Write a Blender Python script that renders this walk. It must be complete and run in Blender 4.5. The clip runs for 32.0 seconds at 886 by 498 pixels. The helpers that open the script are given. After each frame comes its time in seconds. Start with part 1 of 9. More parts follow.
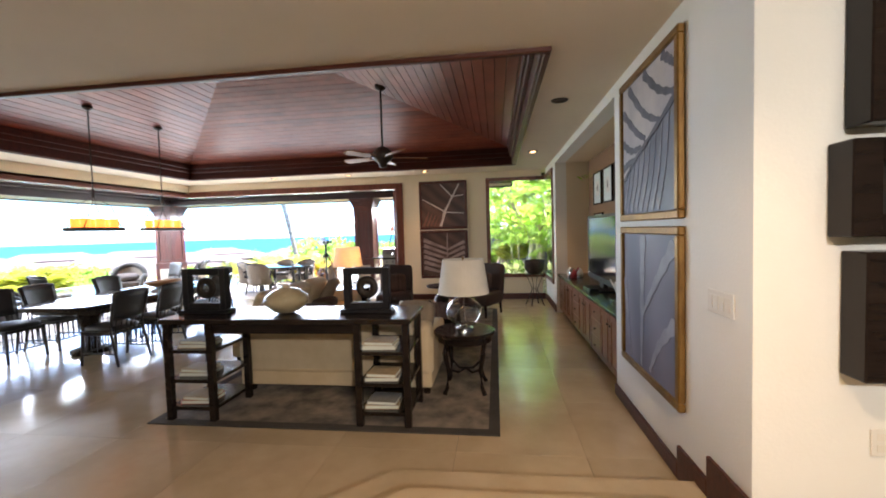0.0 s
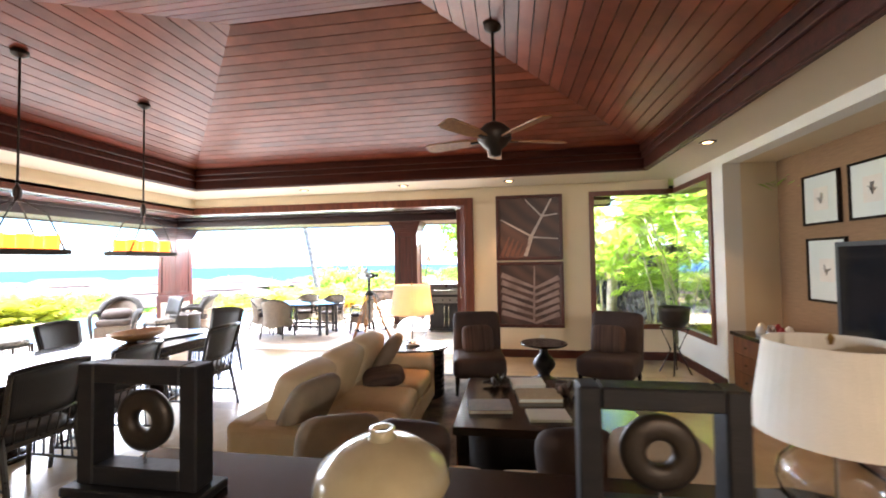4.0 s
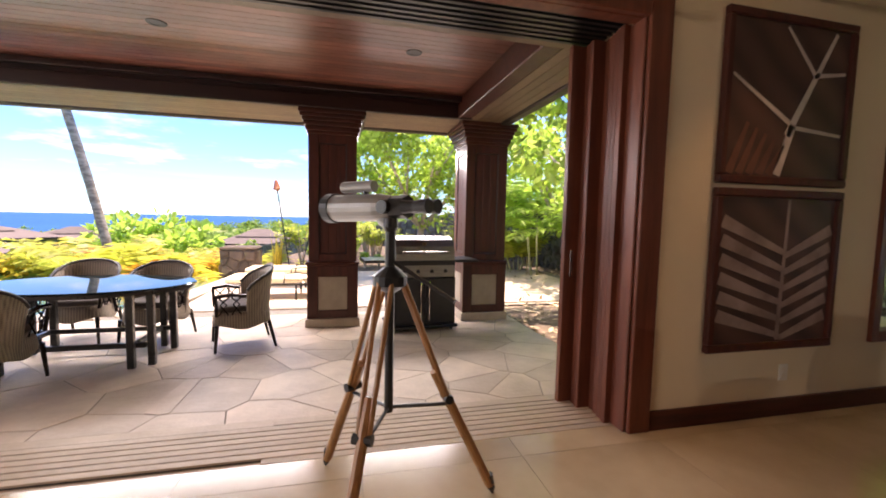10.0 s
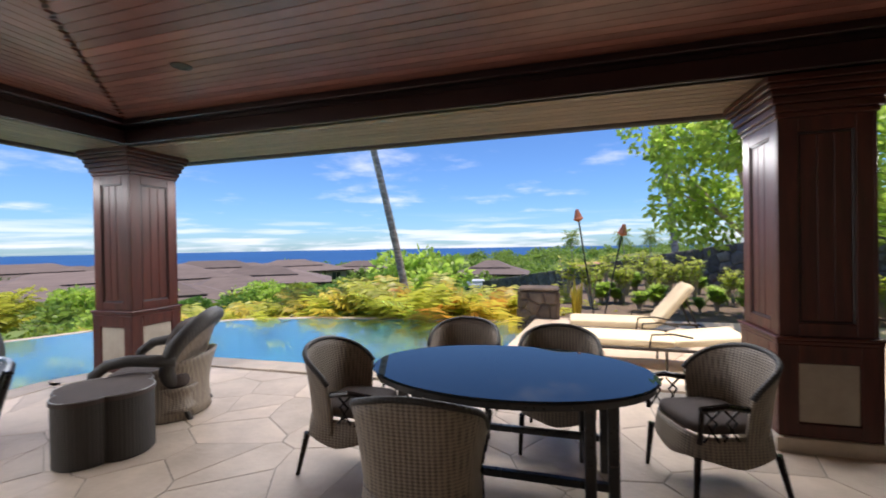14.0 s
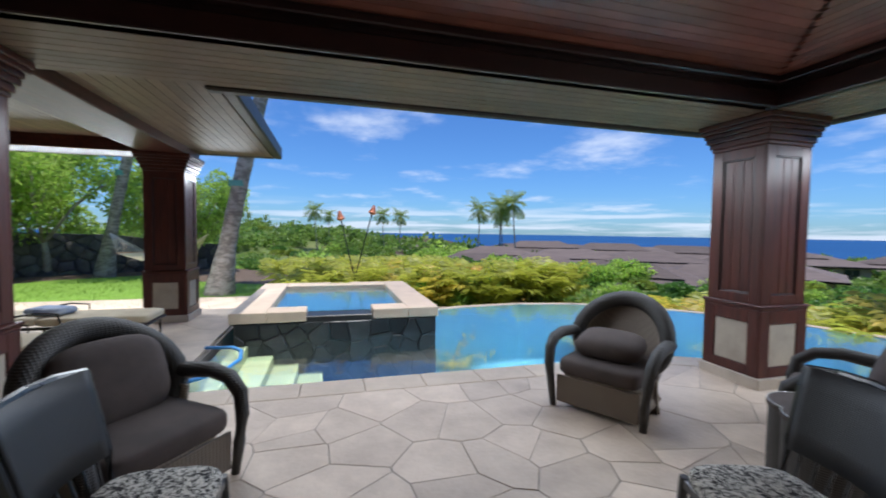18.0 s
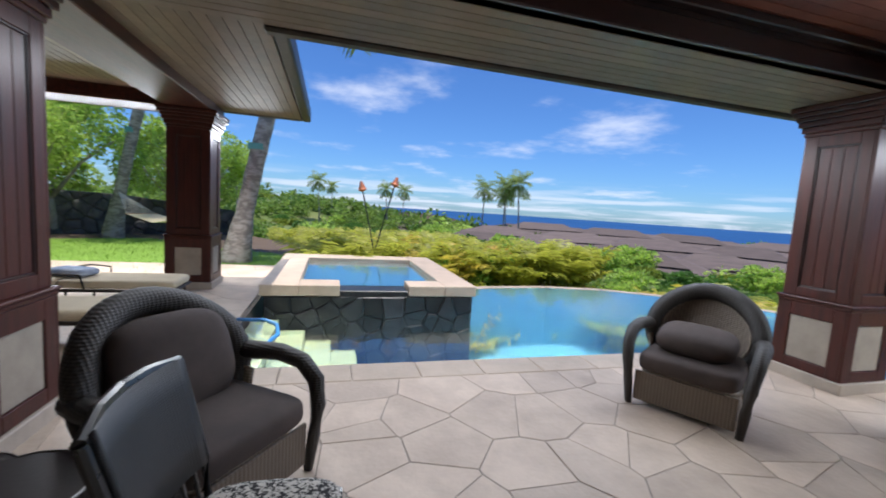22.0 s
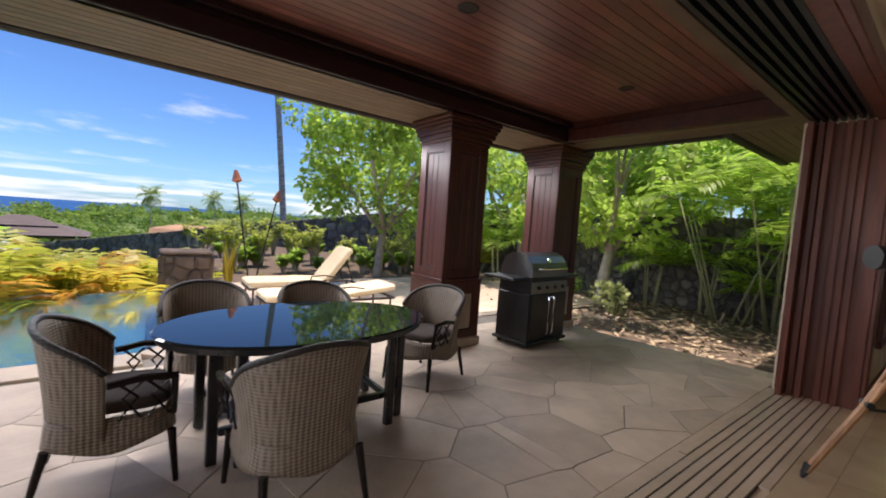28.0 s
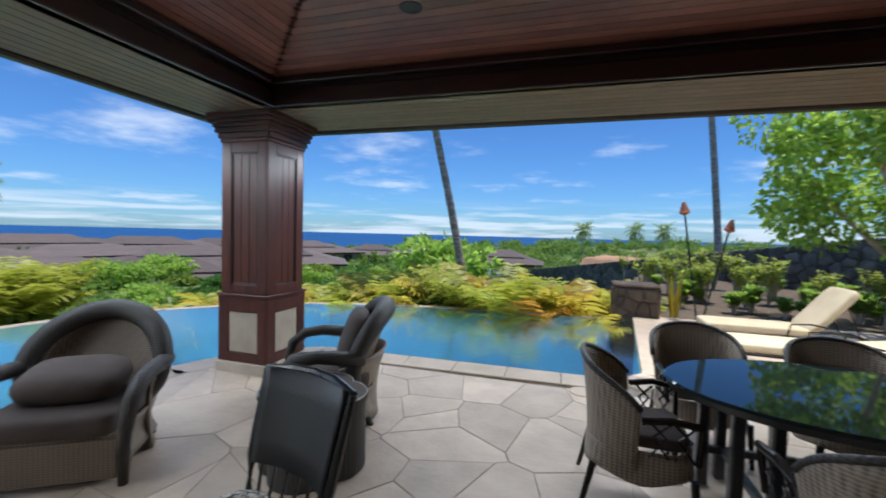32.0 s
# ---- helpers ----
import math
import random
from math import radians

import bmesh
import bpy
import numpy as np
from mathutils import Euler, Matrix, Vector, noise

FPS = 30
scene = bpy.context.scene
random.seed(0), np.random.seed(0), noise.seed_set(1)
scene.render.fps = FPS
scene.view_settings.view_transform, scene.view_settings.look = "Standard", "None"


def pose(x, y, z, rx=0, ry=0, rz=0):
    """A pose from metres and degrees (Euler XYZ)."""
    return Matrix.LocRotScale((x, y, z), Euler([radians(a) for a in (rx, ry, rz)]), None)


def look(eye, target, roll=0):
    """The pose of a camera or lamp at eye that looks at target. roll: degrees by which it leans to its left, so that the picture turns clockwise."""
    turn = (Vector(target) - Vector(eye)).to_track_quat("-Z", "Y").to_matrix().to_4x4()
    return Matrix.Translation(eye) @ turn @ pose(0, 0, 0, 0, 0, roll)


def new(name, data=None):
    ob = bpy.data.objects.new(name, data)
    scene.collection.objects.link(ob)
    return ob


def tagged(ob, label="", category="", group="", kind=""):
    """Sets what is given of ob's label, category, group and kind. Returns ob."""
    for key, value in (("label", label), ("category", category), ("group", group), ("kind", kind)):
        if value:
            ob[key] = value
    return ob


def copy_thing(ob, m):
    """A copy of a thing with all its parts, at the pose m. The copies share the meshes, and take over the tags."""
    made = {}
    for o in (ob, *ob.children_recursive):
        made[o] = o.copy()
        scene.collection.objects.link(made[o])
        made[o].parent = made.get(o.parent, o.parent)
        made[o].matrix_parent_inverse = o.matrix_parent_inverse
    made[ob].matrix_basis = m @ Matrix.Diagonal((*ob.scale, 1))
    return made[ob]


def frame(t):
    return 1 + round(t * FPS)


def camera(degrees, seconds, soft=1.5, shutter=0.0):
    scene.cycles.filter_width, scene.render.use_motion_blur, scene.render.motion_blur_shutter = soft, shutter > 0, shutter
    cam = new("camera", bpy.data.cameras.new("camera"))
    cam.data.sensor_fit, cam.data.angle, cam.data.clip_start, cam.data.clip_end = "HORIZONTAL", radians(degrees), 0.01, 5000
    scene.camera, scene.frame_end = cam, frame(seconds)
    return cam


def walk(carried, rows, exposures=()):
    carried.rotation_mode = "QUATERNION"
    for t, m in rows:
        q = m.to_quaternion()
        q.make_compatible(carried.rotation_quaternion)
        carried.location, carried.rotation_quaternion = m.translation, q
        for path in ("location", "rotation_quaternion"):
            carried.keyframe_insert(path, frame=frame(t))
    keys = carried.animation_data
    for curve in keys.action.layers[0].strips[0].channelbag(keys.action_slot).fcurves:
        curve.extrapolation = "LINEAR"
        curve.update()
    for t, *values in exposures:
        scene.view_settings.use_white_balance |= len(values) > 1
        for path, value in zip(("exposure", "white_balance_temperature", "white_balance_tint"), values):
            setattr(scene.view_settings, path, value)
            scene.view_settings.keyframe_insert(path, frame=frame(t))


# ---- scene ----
import random, itertools
cam = camera(94.7, 32.0, soft=1.8, shutter=0.3)
METRES, EYE, TILT, LEAN, TURN = 17.2, 1.706, 0.0, 0.0, 7.4
ROWS = [
    (0.0, 0.0, 0.0, 0.0, -0.08, -2.62, 1.69),
    (0.5, -0.0037, 0.0174, 0.0016, -2.69, -4.54, 0.88),
    (1.0, -0.0066, 0.032, 0.0029, -5.06, -3.87, -0.95),
    (1.5, -0.013, 0.0497, 0.0039, -9.88, -0.23, 0.42),
    (2.0, -0.0211, 0.0707, 0.005, -12.06, 0.27, 1.23),
    (2.5, -0.0302, 0.0922, 0.0052, -8.18, -0.01, 0.66),
    (3.0, -0.0415, 0.1111, 0.0063, -8.97, 1.14, -0.54),
    (3.5, -0.0534, 0.1299, 0.0059, -1.85, 2.04, -0.05),
    (4.0, -0.0695, 0.1436, 0.0015, 1.93, 1.75, 0.82),
    (4.5, -0.0898, 0.1576, -0.005, 3.41, 1.33, 2.85),
    (5.5, -0.1566, 0.1933, -0.0085, -5.6, -0.1, 1.9),
    (6.5, -0.1676, 0.2415, -0.0111, -13.03, -1.78, 0.91),
    (7.0, -0.1738, 0.2697, -0.0118, -11.84, -0.53, 1.17),
    (7.5, -0.1766, 0.3009, -0.0131, -13.48, -3.11, 0.12),
    (8.0, -0.1743, 0.3294, -0.0121, -14.76, -1.11, 1.18),
    (8.5, -0.1751, 0.3587, -0.0138, -14.42, -3.01, 0.06),
    (9.0, -0.1757, 0.3864, -0.0131, -15.55, -3.16, 0.51),
    (9.5, -0.1771, 0.4151, -0.0125, -15.45, -3.07, -0.7),
    (10.0, -0.1802, 0.4423, -0.0136, -20.94, -4.43, -1.2),
    (10.5, -0.1848, 0.4688, -0.0139, -20.81, -3.96, -0.3),
    (11.0, -0.1928, 0.493, -0.0135, -28.45, -5.45, 0.19),
    (11.5, -0.2037, 0.5161, -0.0134, -25.47, -4.27, 2.48),
    (12.0, -0.2186, 0.5366, -0.0125, -20.25, -3.61, 2.37),
    (12.5, -0.2373, 0.5511, -0.011, -11.75, -3.68, 2.58),
    (13.0, -0.2548, 0.5638, -0.0098, -2.0, -2.35, 2.98),
    (13.5, -0.271, 0.5675, -0.0088, 2.2, -1.83, 1.44),
    (14.0, -0.2841, 0.5649, -0.0072, 8.54, -0.44, 0.93),
    (14.5, -0.2945, 0.5636, -0.0069, 16.79, 0.05, 0.03),
    (16.5, -0.3513, 0.5657, -0.0072, 40.04, -1.96, 1.29),
    (17.0, -0.3665, 0.5632, -0.0068, 48.43, -2.27, 0.59),
    (17.5, -0.3787, 0.5564, -0.0082, 57.47, -2.39, 0.07),
    (18.0, -0.3902, 0.5445, -0.0075, 67.27, -2.49, -0.77),
    (18.5, -0.4024, 0.5322, -0.0082, 77.73, -2.6, -1.34),
    (19.0, -0.4111, 0.5219, -0.0075, 87.71, -2.88, -2.17),
    (19.5, -0.4156, 0.5135, -0.0082, 93.7, -3.22, -2.44),
    (20.0, -0.4169, 0.5041, -0.0078, 95.02, -3.47, -2.74),
    (20.5, -0.4199, 0.5011, -0.0088, 91.62, -4.03, -3.48),
    (21.0, -0.4218, 0.506, -0.0094, 84.63, -4.76, -4.12),
    (21.5, -0.4236, 0.5122, -0.01, 76.12, -5.28, -4.03),
    (22.0, -0.4242, 0.5183, -0.0102, 67.27, -5.7, -3.69),
    (22.5, -0.4233, 0.5254, -0.0107, 58.52, -6.02, -3.27),
    (23.0, -0.4202, 0.5318, -0.0108, 49.88, -6.27, -2.87),
    (23.5, -0.4155, 0.5401, -0.011, 41.28, -6.45, -2.62),
    (24.0, -0.4101, 0.5477, -0.0113, 32.31, -6.72, -2.31),
    (24.5, -0.4049, 0.5531, -0.0114, 23.06, -6.8, -2.06),
    (25.0, -0.4009, 0.5578, -0.0117, 13.46, -6.63, -1.91),
    (25.5, -0.3993, 0.5615, -0.0111, 3.29, -6.33, -1.81),
    (26.0, -0.3962, 0.5649, -0.0109, -7.38, -5.96, -2.13),
    (26.5, -0.3909, 0.5676, -0.0112, -18.45, -5.38, -2.92),
    (28.5, -0.3617, 0.5675, -0.0106, -48.91, -4.0, -3.84),
    (29.0, -0.3612, 0.5686, -0.011, -49.68, -4.56, -3.7),
    (29.5, -0.3611, 0.5695, -0.0109, -47.19, -4.99, -3.69),
    (30.0, -0.3647, 0.5745, -0.0111, -39.38, -4.84, -3.46),
    (30.5, -0.3717, 0.5796, -0.0107, -27.8, -4.11, -2.98),
    (31.0, -0.3793, 0.5824, -0.0093, -15.15, -3.32, -2.5),
    (31.5, -0.386, 0.5824, -0.0079, -2.44, -2.62, -2.02),
    (32.0, -0.3922, 0.5805, -0.0072, 9.18, -2.29, -1.49),
]
# seconds, stops, kelvin, tint
EXPOSURE = [(0.0, 2.9, 6300, 14), (1.5, 3.1, 6300, 14), (3.0, 3.4, 6600, 16), (5.0, 3.3, 6900, 18), (7.0, 2.4, 7300, 22), (9.0, 1.65, 7800, 26), (11.0, 1.65, 7900, 28), (13.0, 1.2, 7500, 28), (13.6, 0.6, 7300, 24), (14.2, 0.42, 6900, 16), (16.5, 0.0, 5900, 9), (19.0, 0.12, 6400, 16), (21.0, 0.2, 6400, 18), (22.0, 0.12, 6400, 15), (24.0, -0.2, 5900, 8), (26.5, 0.0, 6100, 10), (27.5, 0.2, 6700, 16), (28.6, 0.85, 7400, 26), (29.2, 1.15, 7600, 29), (30.0, 1.45, 7700, 30), (30.6, 1.2, 7500, 24), (31.2, 0.65, 7000, 18), (32.0, 0.05, 6200, 9)]
walk(cam, [(t, pose(0, 0, EYE, TILT, LEAN, TURN) @ pose(METRES * x, METRES * y, METRES * z, 90 + pitch, roll, yaw)) for t, x, y, z, yaw, pitch, roll in ROWS], EXPOSURE)

# ---- world, sun, lamps ----
SUN_EL, SUN_AZ = math.radians(81.6), math.radians(33.7)


def build_world():
    w = bpy.data.worlds.new("sky")
    scene.world = w
    w.use_nodes = True
    nt = w.node_tree
    nt.nodes.clear()
    N, L = nt.nodes.new, nt.links.new
    sky = N("ShaderNodeTexSky")
    sky.sky_type, sky.sun_disc = "NISHITA", False
    sky.sun_elevation, sky.sun_rotation = SUN_EL, math.pi - SUN_AZ
    sky.air_density, sky.dust_density, sky.ozone_density = 1.0, 0.3, 3.0
    tint = N("ShaderNodeMix")
    tint.data_type, tint.blend_type = "RGBA", "MULTIPLY"
    tint.inputs["Factor"].default_value = 1.0
    tint.inputs["B"].default_value = (0.47, 0.80, 1.24, 1)
    L(sky.outputs[0], tint.inputs["A"])
    co = N("ShaderNodeTexCoord")
    sep = N("ShaderNodeSeparateXYZ")
    L(co.outputs["Generated"], sep.inputs[0])
    # a flat cloud deck: direction divided by its height
    zz = N("ShaderNodeMath"); zz.operation = "MAXIMUM"; zz.inputs[1].default_value = 0.0
    L(sep.outputs[2], zz.inputs[0])
    za = N("ShaderNodeMath"); za.operation = "ADD"; za.inputs[1].default_value = 0.10
    L(zz.outputs[0], za.inputs[0])
    dx = N("ShaderNodeMath"); dx.operation = "DIVIDE"
    dy = N("ShaderNodeMath"); dy.operation = "DIVIDE"
    L(sep.outputs[0], dx.inputs[0]); L(za.outputs[0], dx.inputs[1])
    L(sep.outputs[1], dy.inputs[0]); L(za.outputs[0], dy.inputs[1])
    com = N("ShaderNodeCombineXYZ")
    L(dx.outputs[0], com.inputs[0]); L(dy.outputs[0], com.inputs[1])
    n1 = N("ShaderNodeTexNoise")
    n1.inputs["Scale"].default_value, n1.inputs["Detail"].default_value, n1.inputs["Roughness"].default_value = 0.85, 8, 0.58
    L(com.outputs[0], n1.inputs["Vector"])
    r1 = N("ShaderNodeMapRange"); r1.interpolation_type = "SMOOTHSTEP"
    r1.inputs[1].default_value, r1.inputs[2].default_value = 0.52, 0.74
    L(n1.outputs[0], r1.inputs[0])
    # streaks of cloud low over the sea
    mp = N("ShaderNodeMapping"); mp.inputs["Scale"].default_value = (3.0, 3.0, 46)
    L(co.outputs["Generated"], mp.inputs[0])
    n2 = N("ShaderNodeTexNoise"); n2.inputs["Scale"].default_value, n2.inputs["Detail"].default_value = 1.3, 5
    L(mp.outputs[0], n2.inputs["Vector"])
    r2 = N("ShaderNodeMapRange"); r2.interpolation_type = "SMOOTHSTEP"
    r2.inputs[1].default_value, r2.inputs[2].default_value = 0.44, 0.62
    L(n2.outputs[0], r2.inputs[0])
    low = N("ShaderNodeMapRange"); low.interpolation_type = "SMOOTHSTEP"
    low.inputs[1].default_value, low.inputs[2].default_value, low.inputs[3].default_value, low.inputs[4].default_value = 0.02, 0.085, 1, 0
    L(sep.outputs[2], low.inputs[0])
    band = N("ShaderNodeMath"); band.operation = "MULTIPLY"
    L(r2.outputs[0], band.inputs[0]); L(low.outputs[0], band.inputs[1])
    mx = N("ShaderNodeMath"); mx.operation = "MAXIMUM"
    L(r1.outputs[0], mx.inputs[0]); L(band.outputs[0], mx.inputs[1])
    amt = N("ShaderNodeMath"); amt.operation = "MULTIPLY"; amt.inputs[1].default_value = 0.72
    L(mx.outputs[0], amt.inputs[0])
    mix = N("ShaderNodeMix"); mix.data_type = "RGBA"
    mix.inputs["B"].default_value = (7.6, 8.3, 9.4, 1)
    L(amt.outputs[0], mix.inputs["Factor"]); L(tint.outputs["Result"], mix.inputs["A"])
    bg = N("ShaderNodeBackground"); bg.inputs[1].default_value = 0.11
    L(mix.outputs["Result"], bg.inputs[0])
    out = N("ShaderNodeOutputWorld")
    L(bg.outputs[0], out.inputs[0])


build_world()
sun = new("sun", bpy.data.lights.new("sun", "SUN"))
sun.data.energy, sun.data.angle, sun.data.color = 4.6, math.radians(0.6), (1.0, 0.95, 0.87)
sun.matrix_world = look((0, 0, 0), (-math.sin(SUN_AZ) * math.cos(SUN_EL), -math.cos(SUN_AZ) * math.cos(SUN_EL), -math.sin(SUN_EL)))


def lamp(name, kind, place, energy, colour, size=0.05, target=None, cone=60):
    d = bpy.data.lights.new(name, kind)
    d.energy, d.color = energy, colour
    if kind == "SPOT":
        d.spot_size, d.spot_blend, d.shadow_soft_size = math.radians(cone), 0.8, size
    elif kind == "POINT":
        d.shadow_soft_size = size
    o = new(name, d)
    o.matrix_world = look(place, target or (place[0] + 0.001, place[1], place[2] - 1))
    return o


def opening(name, centre, target, width, height, energy):
    """An added area lamp at an open side, boosting the sky's light within."""
    d = bpy.data.lights.new(name, "AREA")
    d.shape, d.size, d.size_y, d.energy, d.color = "RECTANGLE", width, height, energy, (0.88, 0.95, 1.0)
    o = new(name, d)
    o.matrix_world = look(centre, target)
    return o


# Fill lamps on top of sky and sun; none stands for a fixture.
opening("fill_lanai_north", (-6.4, 13.70, 2.42), (-6.4, 12.95, 0.0), 9.4, 0.5, 190)
opening("fill_lanai_west", (-12.15, 9.7, 2.42), (-11.4, 9.7, 0.0), 6.4, 0.5, 110)
opening("fill_wing_west", (-16.75, 3.9, 2.6), (-15.7, 3.9, 0.0), 6.0, 0.5, 220)
opening("fill_door_north", (-4.9, 9.45, 1.3), (-4.9, 0, 3.4), 5.0, 1.6, 9)
opening("fill_door_west", (-7.62, 6.5, 1.3), (0, 6.5, 3.2), 5.4, 1.6, 9)
WARM = (1.0, 0.62, 0.32)
for lx, ly in ((-5.0, 8.85), (-3.23, 8.85), (-1.5, 8.85)):
    lamp("downlight_bulb", "SPOT", (lx, ly, 2.97), 9, WARM, 0.04, (lx, ly + 0.12, 0), 75)
for lx, ly in ((0.66, 7.15),):
    lamp("downlight_bulb", "SPOT", (lx, ly, 2.97), 8, WARM, 0.04, (lx + 0.1, ly, 0), 80)
# Entry spots have no fixtures; this one gives the warm glow on the floor.
lamp("entry_spot", "SPOT", (0.3, 0.6, 2.95), 24, (1.0, 0.66, 0.36), 0.06, (0.1, 1.6, 0), 110)
# Added fill from the unseen end of the hall, in place of daylight.
lamp("entry_spot", "SPOT", (1.2, -2.6, 2.95), 75, (1.0, 0.93, 0.82), 0.06, (0.6, 3.2, 0.9), 120)
# Weak spot without a fixture, aimed at the shadow-box wall.
lamp("entry_spot", "SPOT", (1.8, 0.7, 2.95), 3, (1.0, 0.86, 0.66), 0.06, (1.8, 1.9, 1.2), 90)

# ---- materials ----
def mat(name, a, b=None, scale=6.0, rough=0.5, metal=0.0, bump=0.0, stretch=(1, 1, 1), fine=0.0, vary=0.0, spec=0.5, coat=0.0, island=False, rough2=None, lo=0.35, hi=0.65):
    """Two colours mixed by noise at two scales, with matching relief; vary: per-object change of value."""
    m = bpy.data.materials.new(name)
    m.use_nodes = True
    nt = m.node_tree
    N, L = nt.nodes.new, nt.links.new
    bs = nt.nodes["Principled BSDF"]
    b = b or tuple(c * 0.85 for c in a)
    co = N("ShaderNodeTexCoord")
    mp = N("ShaderNodeMapping")
    mp.inputs["Scale"].default_value = stretch
    L(co.outputs["Object"], mp.inputs[0])
    vec = mp.outputs[0]
    if vary:
        oi = N("ShaderNodeNewGeometry" if island else "ShaderNodeObjectInfo")
        rnd = oi.outputs["Random Per Island" if island else "Random"]
        ad = N("ShaderNodeVectorMath"); ad.operation = "ADD"
        sc = N("ShaderNodeMath"); sc.operation = "MULTIPLY"; sc.inputs[1].default_value = 37.0
        L(rnd, sc.inputs[0]); L(mp.outputs[0], ad.inputs[0]); L(sc.outputs[0], ad.inputs[1])
        vec = ad.outputs[0]
    n = N("ShaderNodeTexNoise")
    n.inputs["Scale"].default_value, n.inputs["Detail"].default_value, n.inputs["Roughness"].default_value = scale, 6, 0.6
    L(vec, n.inputs["Vector"])
    rg = N("ShaderNodeMapRange")
    rg.inputs[1].default_value, rg.inputs[2].default_value = lo, hi
    L(n.outputs[0], rg.inputs[0])
    mx = N("ShaderNodeMix"); mx.data_type = "RGBA"
    mx.inputs["A"].default_value, mx.inputs["B"].default_value = (*a, 1), (*b, 1)
    L(rg.outputs[0], mx.inputs["Factor"])
    col = mx.outputs["Result"]
    if vary:
        hs = N("ShaderNodeHueSaturation")
        vr = N("ShaderNodeMapRange")
        vr.inputs[3].default_value, vr.inputs[4].default_value = 1 - vary, 1 + vary
        L(rnd, vr.inputs[0]); L(vr.outputs[0], hs.inputs["Value"]); L(col, hs.inputs["Color"])
        col = hs.outputs[0]
    L(col, bs.inputs["Base Color"])
    n2 = N("ShaderNodeTexNoise")
    n2.inputs["Scale"].default_value, n2.inputs["Detail"].default_value = (fine or scale * 6), 4
    L(vec, n2.inputs["Vector"])
    rr = N("ShaderNodeMapRange")
    rr.inputs[3].default_value, rr.inputs[4].default_value = rough * 0.85, (rough2 or min(1, rough * 1.2))
    L(n2.outputs[0], rr.inputs[0]); L(rr.outputs[0], bs.inputs["Roughness"])
    bs.inputs["Metallic"].default_value = metal
    bs.inputs["Specular IOR Level"].default_value = spec
    bs.inputs["Coat Weight"].default_value = coat
    bs.inputs["Coat Roughness"].default_value = 0.12
    if bump:
        bp = N("ShaderNodeBump")
        bp.inputs["Strength"].default_value, bp.inputs["Distance"].default_value = min(1, bump), 0.01 * max(1, bump)
        L(n2.outputs[0], bp.inputs["Height"]); L(bp.outputs[0], bs.inputs["Normal"])
    return m


def woven(name, a, b, pitch, rough=0.6, bump=0.8):
    """A weave: two crossed bands, with relief."""
    m = bpy.data.materials.new(name)
    m.use_nodes = True
    nt = m.node_tree
    N, L = nt.nodes.new, nt.links.new
    bs = nt.nodes["Principled BSDF"]
    co = N("ShaderNodeTexCoord")
    ck = []
    for ax in ("X", "Y", "Z"):
        w = N("ShaderNodeTexWave")
        w.wave_type, w.bands_direction = "BANDS", ax
        w.inputs["Scale"].default_value = 0.314 / pitch / (1.0 if ax == "Z" else 1.5)
        w.inputs["Distortion"].default_value, w.inputs["Detail Scale"].default_value = 0.5, 2.0
        L(co.outputs["Object"], w.inputs["Vector"])
        ck.append(w.outputs["Fac"])
    # upright ribs follow the side that faces out, crossed by finer rounds
    ab = N("ShaderNodeVectorMath"); ab.operation = "ABSOLUTE"
    L(co.outputs["Normal"], ab.inputs[0])
    sn = N("ShaderNodeSeparateXYZ")
    L(ab.outputs[0], sn.inputs[0])
    rib = N("ShaderNodeMath"); rib.operation = "MULTIPLY"
    L(ck[0], rib.inputs[0]); L(sn.outputs[1], rib.inputs[1])
    rib2 = N("ShaderNodeMath"); rib2.operation = "MULTIPLY_ADD"
    L(ck[1], rib2.inputs[0]); L(sn.outputs[0], rib2.inputs[1]); L(rib.outputs[0], rib2.inputs[2])
    rz = N("ShaderNodeMath"); rz.operation = "MULTIPLY"; rz.inputs[1].default_value = 0.45
    L(ck[2], rz.inputs[0])
    mu = N("ShaderNodeMath"); mu.operation = "MULTIPLY_ADD"; mu.inputs[1].default_value = 0.6
    L(rib2.outputs[0], mu.inputs[0]); L(rz.outputs[0], mu.inputs[2])
    nz = N("ShaderNodeTexNoise"); nz.inputs["Scale"].default_value = 9
    L(co.outputs["Object"], nz.inputs["Vector"])
    ad = N("ShaderNodeMath"); ad.operation = "MULTIPLY_ADD"; ad.inputs[1].default_value = 0.35
    L(nz.outputs[0], ad.inputs[0]); L(mu.outputs[0], ad.inputs[2])
    mx = N("ShaderNodeMix"); mx.data_type = "RGBA"
    mx.inputs["A"].default_value, mx.inputs["B"].default_value = (*b, 1), (*a, 1)
    L(ad.outputs[0], mx.inputs["Factor"])
    L(mx.outputs["Result"], bs.inputs["Base Color"])
    bs.inputs["Roughness"].default_value = rough
    bp = N("ShaderNodeBump")
    bp.inputs["Strength"].default_value, bp.inputs["Distance"].default_value = bump, 0.004
    L(mu.outputs[0], bp.inputs["Height"]); L(bp.outputs[0], bs.inputs["Normal"])
    return m


def glassy(name, tint=(1, 1, 1), rough=0.0, ior=1.45):
    m = bpy.data.materials.new(name)
    m.use_nodes = True
    bs = m.node_tree.nodes["Principled BSDF"]
    bs.inputs["Base Color"].default_value = (*tint, 1)
    bs.inputs["Transmission Weight"].default_value = 1
    bs.inputs["Roughness"].default_value, bs.inputs["IOR"].default_value = rough, ior
    return m


def glow(name, colour, strength):
    m = bpy.data.materials.new(name)
    m.use_nodes = True
    bs = m.node_tree.nodes["Principled BSDF"]
    bs.inputs["Base Color"].default_value = (*colour, 1)
    bs.inputs["Emission Color"].default_value = (*colour, 1)
    bs.inputs["Emission Strength"].default_value = strength
    return m


